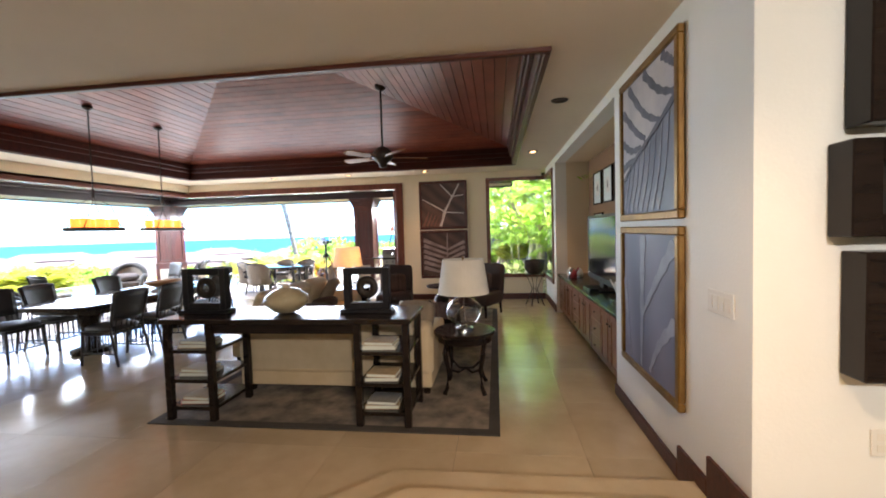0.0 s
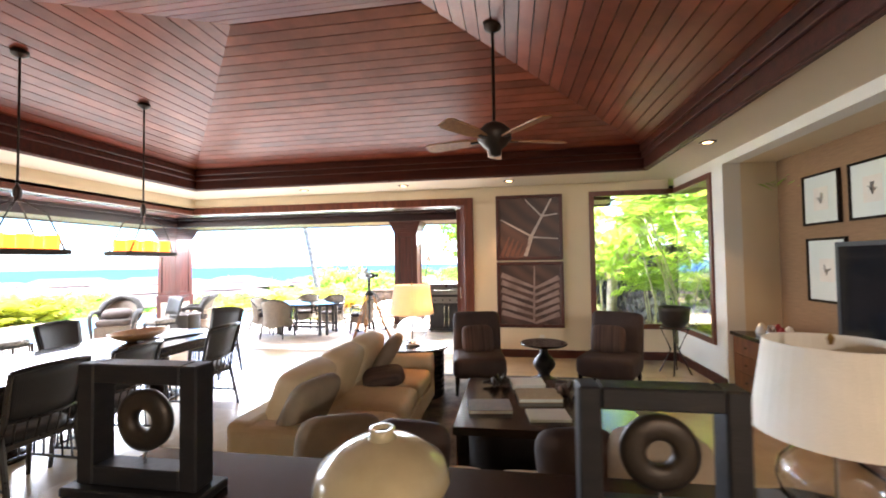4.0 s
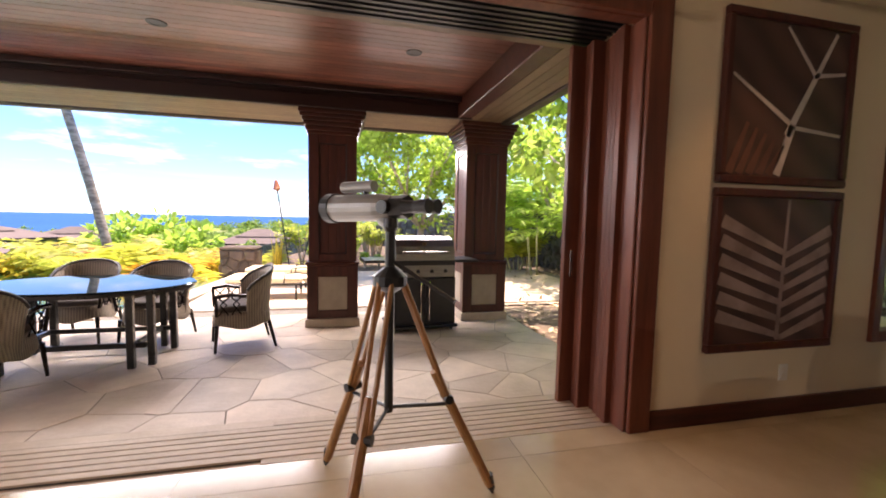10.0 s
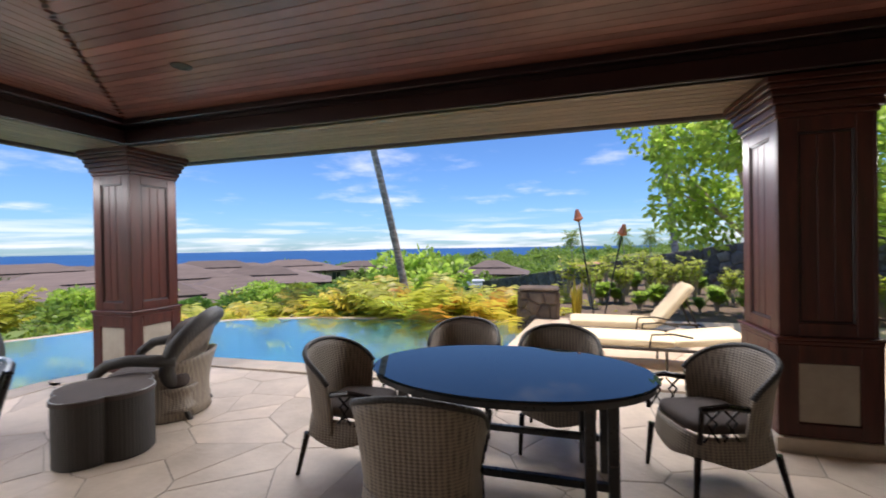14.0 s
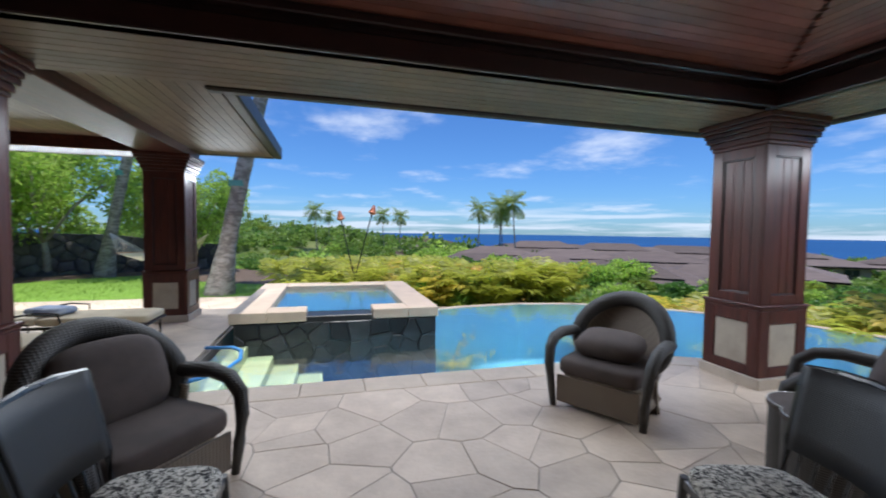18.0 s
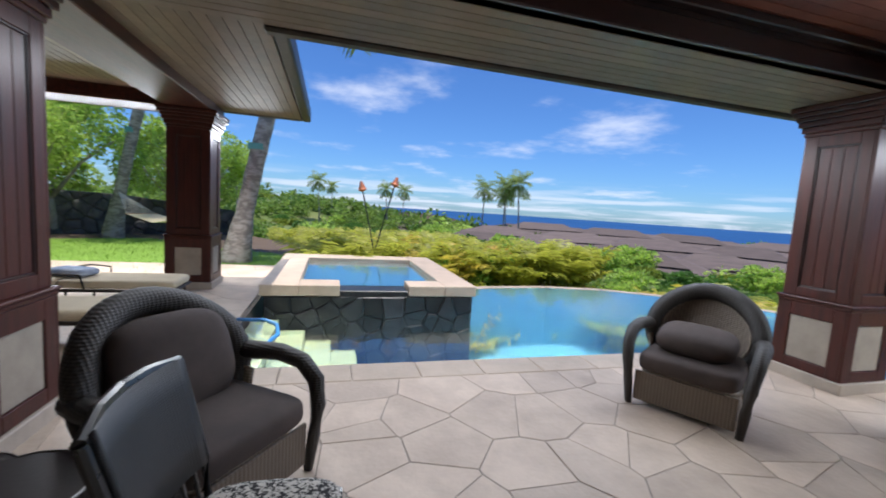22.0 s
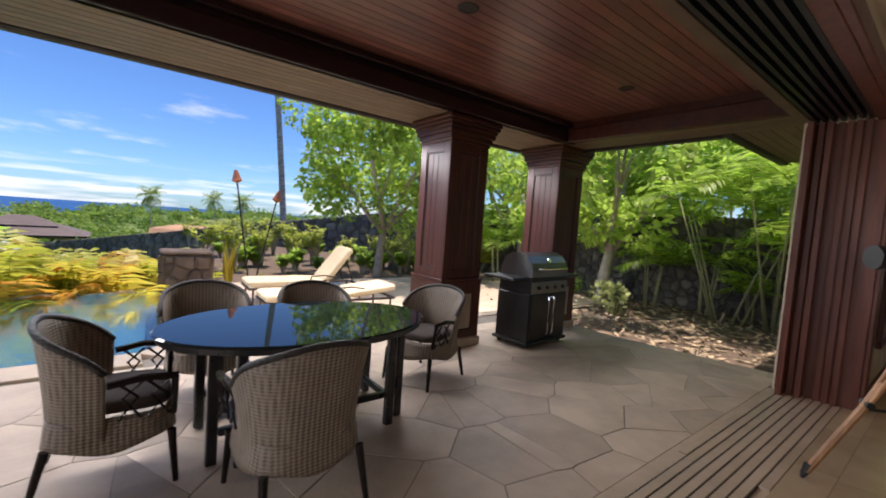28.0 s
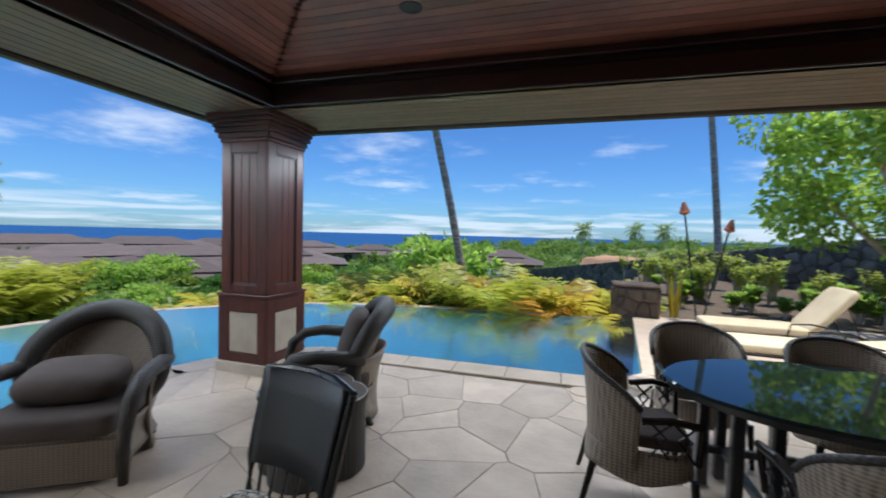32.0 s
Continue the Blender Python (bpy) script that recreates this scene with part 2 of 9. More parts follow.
def leafy(name, a, b, vary=0.35):
    m = mat(name, a, b, scale=1.2, rough=0.45, vary=vary, island=True)
    nt = m.node_tree
    bs = nt.nodes["Principled BSDF"]
    out = nt.nodes["Material Output"]
    tr = nt.nodes.new("ShaderNodeBsdfTranslucent")
    src = bs.inputs["Base Color"].links[0].from_socket
    nt.links.new(src, tr.inputs[0])
    ms = nt.nodes.new("ShaderNodeMixShader")
    ms.inputs[0].default_value = 0.55
    nt.links.new(bs.outputs[0], ms.inputs[1]); nt.links.new(tr.outputs[0], ms.inputs[2])
    nt.links.new(ms.outputs[0], out.inputs[0])
    return m


def spotted(name, light, dark, scale):
    """A dark animal-print pattern on a light cloth."""
    m = bpy.data.materials.new(name)
    m.use_nodes = True
    nt = m.node_tree
    N, L = nt.nodes.new, nt.links.new
    bs = nt.nodes["Principled BSDF"]
    co = N("ShaderNodeTexCoord")
    nz = N("ShaderNodeTexNoise"); nz.inputs["Scale"].default_value, nz.inputs["Detail"].default_value, nz.inputs["Distortion"].default_value = scale, 1.5, 1.6
    L(co.outputs["Object"], nz.inputs["Vector"])
    rg = N("ShaderNodeMapRange"); rg.inputs[1].default_value, rg.inputs[2].default_value = 0.475, 0.525
    L(nz.outputs[0], rg.inputs[0])
    mx = N("ShaderNodeMix"); mx.data_type = "RGBA"
    mx.inputs["A"].default_value, mx.inputs["B"].default_value = (*dark, 1), (*light, 1)
    L(rg.outputs[0], mx.inputs["Factor"]); L(mx.outputs["Result"], bs.inputs["Base Color"])
    bs.inputs["Roughness"].default_value = 0.85
    return m


MAHOG = mat("mahogany", (0.085, 0.020, 0.013), (0.045, 0.012, 0.008), 3, 0.42, stretch=(6, 6, 0.6), bump=0.15, spec=0.4)
# Mahogany again, lightened so doors and casings carry the light falling on them.
MAHOG_LIT = mat("mahogany_lit", (0.17, 0.048, 0.026), (0.095, 0.027, 0.015), 3, 0.38, stretch=(6, 6, 0.6), bump=0.15, spec=0.4)
MAHOG_H = mat("mahogany_rail", (0.085, 0.02, 0.011), (0.042, 0.011, 0.007), 3, 0.42, stretch=(0.6, 6, 6), bump=0.15, spec=0.4)
CEILWOOD = mat("ceiling_board", (0.24, 0.062, 0.034), (0.14, 0.036, 0.020), 2.5, 0.30, stretch=(1, 1, 1), bump=0.1, vary=0.25, island=True)
LANAIWOOD = mat("lanai_board", (0.24, 0.087, 0.06), (0.155, 0.057, 0.04), 2.5, 0.36, bump=0.05, vary=0.25, island=True)
SOFFIT = mat("soffit_board", (0.19, 0.124, 0.078), (0.14, 0.092, 0.058), 2.5, 0.5, bump=0.1, vary=0.15, island=True)
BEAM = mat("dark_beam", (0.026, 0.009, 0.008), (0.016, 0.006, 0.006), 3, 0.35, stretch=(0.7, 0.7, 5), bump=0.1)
EBONY = mat("ebony_wood", (0.018, 0.012, 0.010), (0.010, 0.007, 0.006), 4, 0.24, stretch=(1, 6, 6), bump=0.06, coat=0.15, spec=0.2)
DARKWOOD = mat("dark_stained_wood", (0.011, 0.011, 0.013), (0.017, 0.016, 0.018), 5, 0.5, stretch=(1, 1, 5), bump=0.1, spec=0.3)
TABLETOP = mat("polished_ebony_top", (0.020, 0.013, 0.010), (0.012, 0.008, 0.007), 4, 0.20, stretch=(1, 6, 6), coat=0.25, spec=0.4)
BLACKPAINT = mat("black_lacquer", (0.012, 0.012, 0.013), (0.02, 0.02, 0.021), 8, 0.28, bump=0.05, coat=0.3)
CABWOOD = mat("cabinet_cherry", (0.21, 0.075, 0.030), (0.13, 0.045, 0.02), 3, 0.32, stretch=(4, 4, 0.5), bump=0.1, coat=0.15)
TEAK = mat("tripod_ash", (0.40, 0.19, 0.065), (0.27, 0.12, 0.042), 4, 0.4, stretch=(8, 8, 0.7), bump=0.1)
WALL = mat("wall_plaster", (0.74, 0.63, 0.455), (0.71, 0.60, 0.425), 1.4, 0.75, bump=0.12, fine=60)
WALLW = mat("entry_plaster", (0.82, 0.82, 0.78), (0.79, 0.79, 0.74), 1.4, 0.75, bump=0.12, fine=60)
CEIL = mat("ceiling_paint", (0.76, 0.67, 0.53), (0.73, 0.64, 0.50), 1.2, 0.8, bump=0.06, fine=70)
GRASSCLOTH = mat("grasscloth", (0.29, 0.17, 0.09), (0.23, 0.135, 0.07), 8, 0.85, stretch=(1, 1, 14), bump=0.3)
FLOOR = mat("polished_limestone", (0.47, 0.37, 0.245), (0.39, 0.30, 0.19), 2.2, 0.17, vary=0.06, bump=0.0, rough2=0.26, coat=0.12)
FLAG = mat("flagstone", (0.595, 0.475, 0.365), (0.435, 0.34, 0.257), 2.4, 0.5, vary=0.15, bump=0.35, fine=28, lo=0.36, hi=0.68)
GROUT = mat("flagstone_grout", (0.27, 0.23, 0.19), (0.20, 0.17, 0.14), 12, 0.9, bump=0.4)
COPING = mat("limestone_coping", (0.54, 0.43, 0.325), (0.44, 0.35, 0.26), 3, 0.55, bump=0.3, fine=30, vary=0.08)
BASESTONE = mat("column_base_stone", (0.52, 0.44, 0.35), (0.42, 0.35, 0.28), 4, 0.6, bump=0.3)
PANELSTONE = mat("column_inset_stone", (0.40, 0.34, 0.27), (0.32, 0.27, 0.215), 5, 0.65, bump=0.25)
LAVA = mat("lava_stone", (0.19, 0.175, 0.155), (0.085, 0.08, 0.075), 3, 0.9, vary=0.4, bump=1.0, fine=22)
LAVA_I = mat("lava_stone_far", (0.15, 0.14, 0.13), (0.075, 0.07, 0.066), 3, 0.9, vary=0.4, bump=1.0, fine=22, island=True)
SPALAVA = mat("wet_lava_tile", (0.030, 0.032, 0.034), (0.014, 0.016, 0.018), 4, 0.4, vary=0.45, bump=0.6, fine=20)
BROWNROCK = mat("brown_lava_stone", (0.17, 0.12, 0.085), (0.08, 0.06, 0.05), 3, 0.9, vary=0.35, bump=1.0, fine=20)
SOIL = mat("mulch_soil", (0.17, 0.12, 0.085), (0.085, 0.06, 0.042), 9, 0.95, bump=1.0, fine=60)
DRYLEAF = mat("dry_leaf", (0.50, 0.40, 0.27), (0.30, 0.21, 0.13), 4, 0.8, vary=0.4, island=True)
POOLPLASTER = mat("pool_plaster", (0.098, 0.315, 0.42), (0.08, 0.27, 0.37), 1.5, 0.6)
POOLSTEP = mat("pool_step", (0.27, 0.30, 0.175), (0.22, 0.25, 0.145), 2, 0.6)
LAWN = mat("lawn", (0.20, 0.35, 0.04), (0.15, 0.28, 0.03), 3, 0.9, bump=0.8, fine=120)
BLADE = leafy("grass_blade", (0.25, 0.42, 0.05), (0.17, 0.32, 0.035))
LAND = mat("scrub_land", (0.10, 0.17, 0.035), (0.16, 0.18, 0.055), 0.06, 0.95, bump=1.0, fine=1.4)
SEA = mat("sea", (0.012, 0.07, 0.20), (0.015, 0.085, 0.23), 0.004, 0.75, bump=0.5, fine=0.06, spec=0.12)
LEAF_TREE = leafy("tree_leaf", (0.48, 0.64, 0.13), (0.32, 0.50, 0.08))
LEAF_DARK = leafy("dark_leaf", (0.13, 0.28, 0.05), (0.08, 0.19, 0.032))
LEAF_PALM = leafy("palm_leaflet", (0.30, 0.39, 0.11), (0.19, 0.28, 0.07))
LEAF_ARECA = leafy("areca_leaflet", (0.42, 0.60, 0.10), (0.26, 0.44, 0.06))
LEAF_HEDGE = leafy("hedge_palm_leaflet", (0.52, 0.52, 0.08), (0.33, 0.38, 0.05))
LEAF_SCRUB = leafy("scrub_leaf", (0.25, 0.37, 0.07), (0.15, 0.26, 0.05))
LEAF_CLIP = leafy("clipped_hedge_leaf", (0.24, 0.44, 0.07), (0.16, 0.33, 0.05))
LEAF_PALE = leafy("pale_succulent_leaf", (0.52, 0.56, 0.26), (0.38, 0.44, 0.18))
LEAF_LIME = leafy("lime_shrub_leaf", (0.34, 0.40, 0.06), (0.20, 0.29, 0.04))
LEAF_YELGREEN = leafy("yellow_green_leaf", (0.55, 0.60, 0.10), (0.36, 0.46, 0.07))
LEAF_RED = leafy("croton_leaf", (0.62, 0.26, 0.05), (0.50, 0.36, 0.05))
LEAF_YEL = leafy("yellow_leaf", (0.66, 0.50, 0.08), (0.50, 0.46, 0.06))
BARK = mat("tree_bark", (0.50, 0.45, 0.38), (0.32, 0.28, 0.23), 6, 0.9, bump=0.8, fine=30)
PALMBARK = mat("palm_bark", (0.42, 0.37, 0.31), (0.22, 0.19, 0.155), 5, 0.9, stretch=(1, 1, 2.2), bump=1.0, fine=14, lo=0.42, hi=0.58)
CANE = mat("areca_cane", (0.42, 0.40, 0.24), (0.28, 0.29, 0.14), 5, 0.6, stretch=(1, 1, 6))
TAUPE = mat("taupe_linen", (0.62, 0.51, 0.34), (0.55, 0.44, 0.28), 4, 0.9, bump=0.4, fine=220)
TAUPE_D = mat("taupe_linen_pillow", (0.27, 0.215, 0.155), (0.20, 0.16, 0.115), 4, 0.9, bump=0.4, fine=220)
CHARFAB = mat("brown_grey_cushion", (0.082, 0.060, 0.052), (0.056, 0.041, 0.036), 4, 0.85, bump=0.4, fine=220)
BROWNFAB = mat("chocolate_velvet", (0.040, 0.022, 0.017), (0.026, 0.015, 0.012), 4, 0.7, bump=0.3, fine=180)
STRIPEFAB = mat("striped_pillow", (0.10, 0.06, 0.045), (0.03, 0.019, 0.016), 2, 0.8, stretch=(14, 0.2, 0.2), bump=0.2)
CREAMFAB = mat("cream_canvas", (0.66, 0.55, 0.37), (0.58, 0.47, 0.31), 3, 0.85, bump=0.3, fine=150)
BLUEFAB = mat("blue_towel", (0.16, 0.24, 0.42), (0.55, 0.6, 0.68), 5, 0.95, bump=0.5, fine=120)
RUG = mat("rug_wool", (0.27, 0.22, 0.17), (0.09, 0.078, 0.066), 4.5, 0.95, bump=0.6, fine=150)
RUGEDGE = mat("rug_border", (0.055, 0.05, 0.045), (0.04, 0.036, 0.033), 6, 0.95, bump=0.5, fine=150)
WICKER = woven("brown_wicker", (0.32, 0.255, 0.195), (0.05, 0.038, 0.029), 0.017, 0.55, 1.0)
WICKER_D = woven("dark_wicker", (0.042, 0.036, 0.031), (0.014, 0.012, 0.011), 0.014)
WICKER_T = woven("tan_wicker", (0.20, 0.155, 0.115), (0.07, 0.052, 0.04), 0.016)
LEOPARD = spotted("leopard_print", (0.60, 0.56, 0.49), (0.020, 0.017, 0.015), 46)
STEEL = mat("brushed_steel", (0.27, 0.27, 0.26), (0.21, 0.21, 0.205), 5, 0.35, 1.0, stretch=(1, 12, 12), bump=0.1)
CHROME = mat("chrome", (0.62, 0.62, 0.62), (0.56, 0.56, 0.56), 5, 0.16, 1.0)
DARKMETAL = mat("dark_bronze", (0.035, 0.028, 0.023), (0.05, 0.04, 0.032), 7, 0.45, 0.6, bump=0.15)
BLACKMETAL = mat("black_enamel", (0.014, 0.014, 0.015), (0.022, 0.022, 0.023), 7, 0.35, 0.2, bump=0.05)
GOLD = mat("gold_frame", (0.30, 0.17, 0.05), (0.19, 0.10, 0.03), 6, 0.38, 0.7, bump=0.2)
SILVER = mat("silver_paint", (0.33, 0.32, 0.305), (0.27, 0.265, 0.25), 6, 0.35, 0.5)
PLASTICW = mat("white_plastic", (0.74, 0.72, 0.66), (0.70, 0.68, 0.62), 5, 0.4)
PLASTICB = mat("black_plastic", (0.012, 0.012, 0.013), (0.018, 0.018, 0.019), 5, 0.4)
PANEGLASS = mat("reflecting_pane", (0.34, 0.36, 0.38), (0.33, 0.35, 0.37), 1, 0.012, 1.0)
SCREEN = mat("tv_screen", (0.008, 0.010, 0.013), (0.010, 0.012, 0.015), 1, 0.10)
SHADE = mat("linen_shade", (0.74, 0.70, 0.62), (0.68, 0.64, 0.56), 5, 0.9, bump=0.2, fine=160)
CERAMIC = mat("cream_ceramic", (0.50, 0.43, 0.28), (0.40, 0.345, 0.22), 5, 0.2, bump=0.05, coat=0.5)
PAPER = mat("print_paper", (0.68, 0.72, 0.66), (0.64, 0.68, 0.62), 2, 0.8)
INK = mat("print_ink", (0.22, 0.21, 0.18), (0.34, 0.32, 0.27), 30, 0.9)
CORALW = mat("white_coral", (0.76, 0.73, 0.67), (0.66, 0.62, 0.56), 20, 0.8, bump=0.5)
CORALR = mat("red_coral", (0.34, 0.018, 0.018), (0.22, 0.012, 0.014), 20, 0.7, bump=0.5)
CANDLE = glow("candle_glass", (1.0, 0.26, 0.035), 0.38)
BULB = glow("warm_bulb", (1.0, 0.55, 0.22), 1.6)
GLASS = glassy("clear_glass")
BLUEGLASS = glassy("smoked_glass", (0.85, 0.92, 0.93), 0.02)
ROOF = mat("roof_shingle", (0.145, 0.112, 0.10), (0.105, 0.082, 0.075), 1.2, 0.9, stretch=(0.4, 0.4, 6), bump=0.9, fine=7, vary=0.2)
HOUSEWALL = mat("house_stucco", (0.40, 0.33, 0.25), (0.33, 0.27, 0.21), 0.8, 0.9, vary=0.1)
DARKPANE = mat("dark_window", (0.02, 0.025, 0.03), (0.03, 0.035, 0.04), 1, 0.1)
TORCH = mat("copper_torch", (0.62, 0.22, 0.11), (0.48, 0.16, 0.08), 6, 0.45, 0.3)
ROPE = mat("hammock_rope", (0.72, 0.64, 0.50), (0.62, 0.54, 0.42), 30, 0.9)
HOSE = mat("blue_hose", (0.03, 0.22, 0.55), (0.025, 0.18, 0.46), 8, 0.35)
REDHOSE = mat("red_hose", (0.45, 0.025, 0.05), (0.36, 0.02, 0.04), 8, 0.4)
LAVADIRT = mat("red_lava_dirt", (0.10, 0.055, 0.04), (0.065, 0.04, 0.032), 0.25, 0.95, bump=1.0, fine=2.0)
TANDIRT = mat("tan_dirt", (0.46, 0.27, 0.15), (0.36, 0.21, 0.12), 0.3, 0.95, bump=1.0, fine=2.0)
TEAL = mat("teal_band", (0.16, 0.42, 0.34), (0.12, 0.34, 0.28), 8, 0.6)
CARPAINT = mat("white_car_paint", (0.7, 0.7, 0.7), (0.66, 0.66, 0.66), 3, 0.25)


def water(name, colour, bump):
    """Clear water over a lit basin: part mirror, part see-through."""
    m = glassy(name, colour, 0.0, 1.33)
    nt = m.node_tree
    co = nt.nodes.new("ShaderNodeTexCoord")
    n = nt.nodes.new("ShaderNodeTexNoise")
    n.inputs["Scale"].default_value, n.inputs["Detail"].default_value = 6.5, 3
    nt.links.new(co.outputs["Object"], n.inputs["Vector"])
    b = nt.nodes.new("ShaderNodeBump")
    b.inputs["Strength"].default_value, b.inputs["Distance"].default_value = bump, 0.03
    nt.links.new(n.outputs[0], b.inputs["Height"])
    nt.links.new(b.outputs[0], nt.nodes["Principled BSDF"].inputs["Normal"])
    return m


WATER = water("pool_water", (0.88, 0.97, 0.99), 0.13)


def picture(name, dark, light, ribs, angle):
    """A painted close-up of a leaf: soft ribs of light on a dark ground."""
    m = bpy.data.materials.new(name)
    m.use_nodes = True
    nt = m.node_tree
    N, L = nt.nodes.new, nt.links.new
    bs = nt.nodes["Principled BSDF"]
    co = N("ShaderNodeTexCoord")
    mp = N("ShaderNodeMapping")
    mp.inputs["Rotation"].default_value = angle
    L(co.outputs["Object"], mp.inputs[0])
    w = N("ShaderNodeTexWave")
    w.inputs["Scale"].default_value, w.inputs["Distortion"].default_value, w.inputs["Detail"].default_value, w.inputs["Detail Scale"].default_value = ribs, 3.0, 2.0, 0.8
    L(mp.outputs[0], w.inputs["Vector"])
    n = N("ShaderNodeTexNoise"); n.inputs["Scale"].default_value = 1.6
    L(co.outputs["Object"], n.inputs["Vector"])
    mu = N("ShaderNodeMath"); mu.operation = "MULTIPLY"
    L(w.outputs["Fac"], mu.inputs[0]); L(n.outputs[0], mu.inputs[1])
    mx = N("ShaderNodeMix"); mx.data_type = "RGBA"
    mx.inputs["A"].default_value, mx.inputs["B"].default_value = (*dark, 1), (*light, 1)
    L(mu.outputs[0], mx.inputs["Factor"]); L(mx.outputs["Result"], bs.inputs["Base Color"])
    bs.inputs["Roughness"].default_value = 0.45
    return m


ART_BROWN = picture("leaf_painting_brown", (0.045, 0.022, 0.018), (0.13, 0.065, 0.05), 1.3, (0, 0.9, 0))
ART_BROWN_LINE = mat("leaf_painting_vein", (0.60, 0.54, 0.50), (0.46, 0.40, 0.37), 6, 0.5)
ART_GREY_DARK = mat("leaf_painting_stroke", (0.05, 0.05, 0.065), (0.11, 0.11, 0.14), 5, 0.5)
ART_GREY_LIGHT = mat("leaf_painting_highlight", (0.30, 0.31, 0.37), (0.20, 0.21, 0.27), 5, 0.5)

# ---- building helpers ----
def bmnew():
    return bmesh.new()


def part(name, bm, material, parent=None, label="", smooth=False):
    """Links a bmesh as one mesh object under a thing, or at top level."""
    me = bpy.data.meshes.new(name)
    bm.to_mesh(me)
    bm.free()
    me.materials.append(material)
    if smooth:
        me.polygons.foreach_set("use_smooth", [True] * len(me.polygons))
    ob = new(name, me)
    if parent is not None:
        ob.parent = parent
    if label:
        tagged(ob, label)
    return ob


def thing(name, label, category, m=None, group=""):
    ob = new(name)
    ob.empty_display_size = 0.1
    tagged(ob, label, category, group)
    if m is not None:
        ob.matrix_world = m
    return ob


def box(bm, x0, x1, y0, y1, z0, z1, bevel=0.0, seg=1):
    v = [bm.verts.new((x, y, z)) for x in (x0, x1) for y in (y0, y1) for z in (z0, z1)]
    fs = [bm.faces.new([v[i] for i in q]) for q in ((0, 1, 3, 2), (4, 6, 7, 5), (0, 4, 5, 1), (2, 3, 7, 6), (0, 2, 6, 4), (1, 5, 7, 3))]
    if bevel:
        es = list({e for f in fs for e in f.edges})
        bmesh.ops.bevel(bm, geom=es, offset=bevel, segments=seg, affect="EDGES", profile=0.5)
    return v


def bx(x0, x1, y0, y1, z0, z1, bevel=0.0, seg=1):
    bm = bmnew()
    box(bm, min(x0, x1), max(x0, x1), min(y0, y1), max(y0, y1), z0, z1, bevel, seg)
    return bm


def boxes(rows, bevel=0.0):
    bm = bmnew()
    for r in rows:
        box(bm, *r, bevel)
    return bm


def tube(bm, pts, r, n=8, closed=False, radii=None):
    """A round bar along a line of points."""
    pts = [Vector(p) for p in pts]
    rings = []
    k = len(pts)
    for i, p in enumerate(pts):
        a = pts[(i - 1) % k] if (i > 0 or closed) else p
        b = pts[(i + 1) % k] if (i < k - 1 or closed) else p
        d = (b - a).normalized()
        u = d.cross(Vector((0, 0, 1)))
        if u.length < 1e-3:
            u = Vector((1, 0, 0))
        u.normalize()
        w = d.cross(u)
        rr = radii[i] if radii else r
        rings.append([bm.verts.new(p + (u * math.cos(2 * math.pi * j / n) + w * math.sin(2 * math.pi * j / n)) * rr) for j in range(n)])
    for i in range(k if closed else k - 1):
        A, B = rings[i], rings[(i + 1) % k]
        for j in range(n):
            bm.faces.new((A[j], A[(j + 1) % n], B[(j + 1) % n], B[j]))
    if not closed:
        bm.faces.new(list(reversed(rings[0])))
        bm.faces.new(rings[-1])
    return bm


def rod(pts, r, n=8, closed=False, radii=None):
    return tube(bmnew(), pts, r, n, closed, radii)


def lathe(profile, n=24, at=(0, 0, 0), sx=1.0, sy=1.0, bm=None):
    """Turns a profile of (radius, height) about the z axis."""
    bm = bm or bmnew()
    rings = []
    for r, z in profile:
        rings.append([bm.verts.new((at[0] + sx * r * math.cos(2 * math.pi * j / n), at[1] + sy * r * math.sin(2 * math.pi * j / n), at[2] + z)) for j in range(n)])
    for A, B in zip(rings, rings[1:]):
        for j in range(n):
            bm.faces.new((A[j], A[(j + 1) % n], B[(j + 1) % n], B[j]))
    bm.faces.new(list(reversed(rings[0])))
    bm.faces.new(rings[-1])
    return bm


def ring(profile, n=24, at=(0, 0, 0), sx=1.0, sy=1.0):
    """Turns a closed outline of (radius, height) about the z axis: an open-centred ring."""
    bm = bmnew()
    rings = [[bm.verts.new((at[0] + sx * r * math.cos(2 * math.pi * j / n), at[1] + sy * r * math.sin(2 * math.pi * j / n), at[2] + z)) for j in range(n)] for r, z in profile]
    for A, B in zip(rings, rings[1:] + rings[:1]):
        for j in range(n):
            bm.faces.new((A[j], A[(j + 1) % n], B[(j + 1) % n], B[j]))
    bmesh.ops.recalc_face_normals(bm, faces=bm.faces)
    return bm


def prism(poly, z0, z1, bm=None, inset=0.0):
    """A flat polygon given thickness, with an optional chamfer at the top."""
    bm = bm or bmnew()
    n = len(poly)
    cx, cy = sum(p[0] for p in poly) / n, sum(p[1] for p in poly) / n
    lo = [bm.verts.new((p[0], p[1], z0)) for p in poly]
    if inset:
        mid = [bm.verts.new((p[0], p[1], z1 - inset)) for p in poly]
        hi = []
        for p in poly:
            d = math.hypot(p[0] - cx, p[1] - cy) or 1
            k = 1 - min(0.4, inset * 1.4 / d)
            hi.append(bm.verts.new((cx + (p[0] - cx) * k, cy + (p[1] - cy) * k, z1)))
        rings = [lo, mid, hi]
    else:
        rings = [lo, [bm.verts.new((p[0], p[1], z1)) for p in poly]]
    for A, B in zip(rings, rings[1:]):
        for j in range(n):
            bm.faces.new((A[j], A[(j + 1) % n], B[(j + 1) % n], B[j]))
    bm.faces.new(rings[-1])
    bm.faces.new(list(reversed(lo)))
    return bm


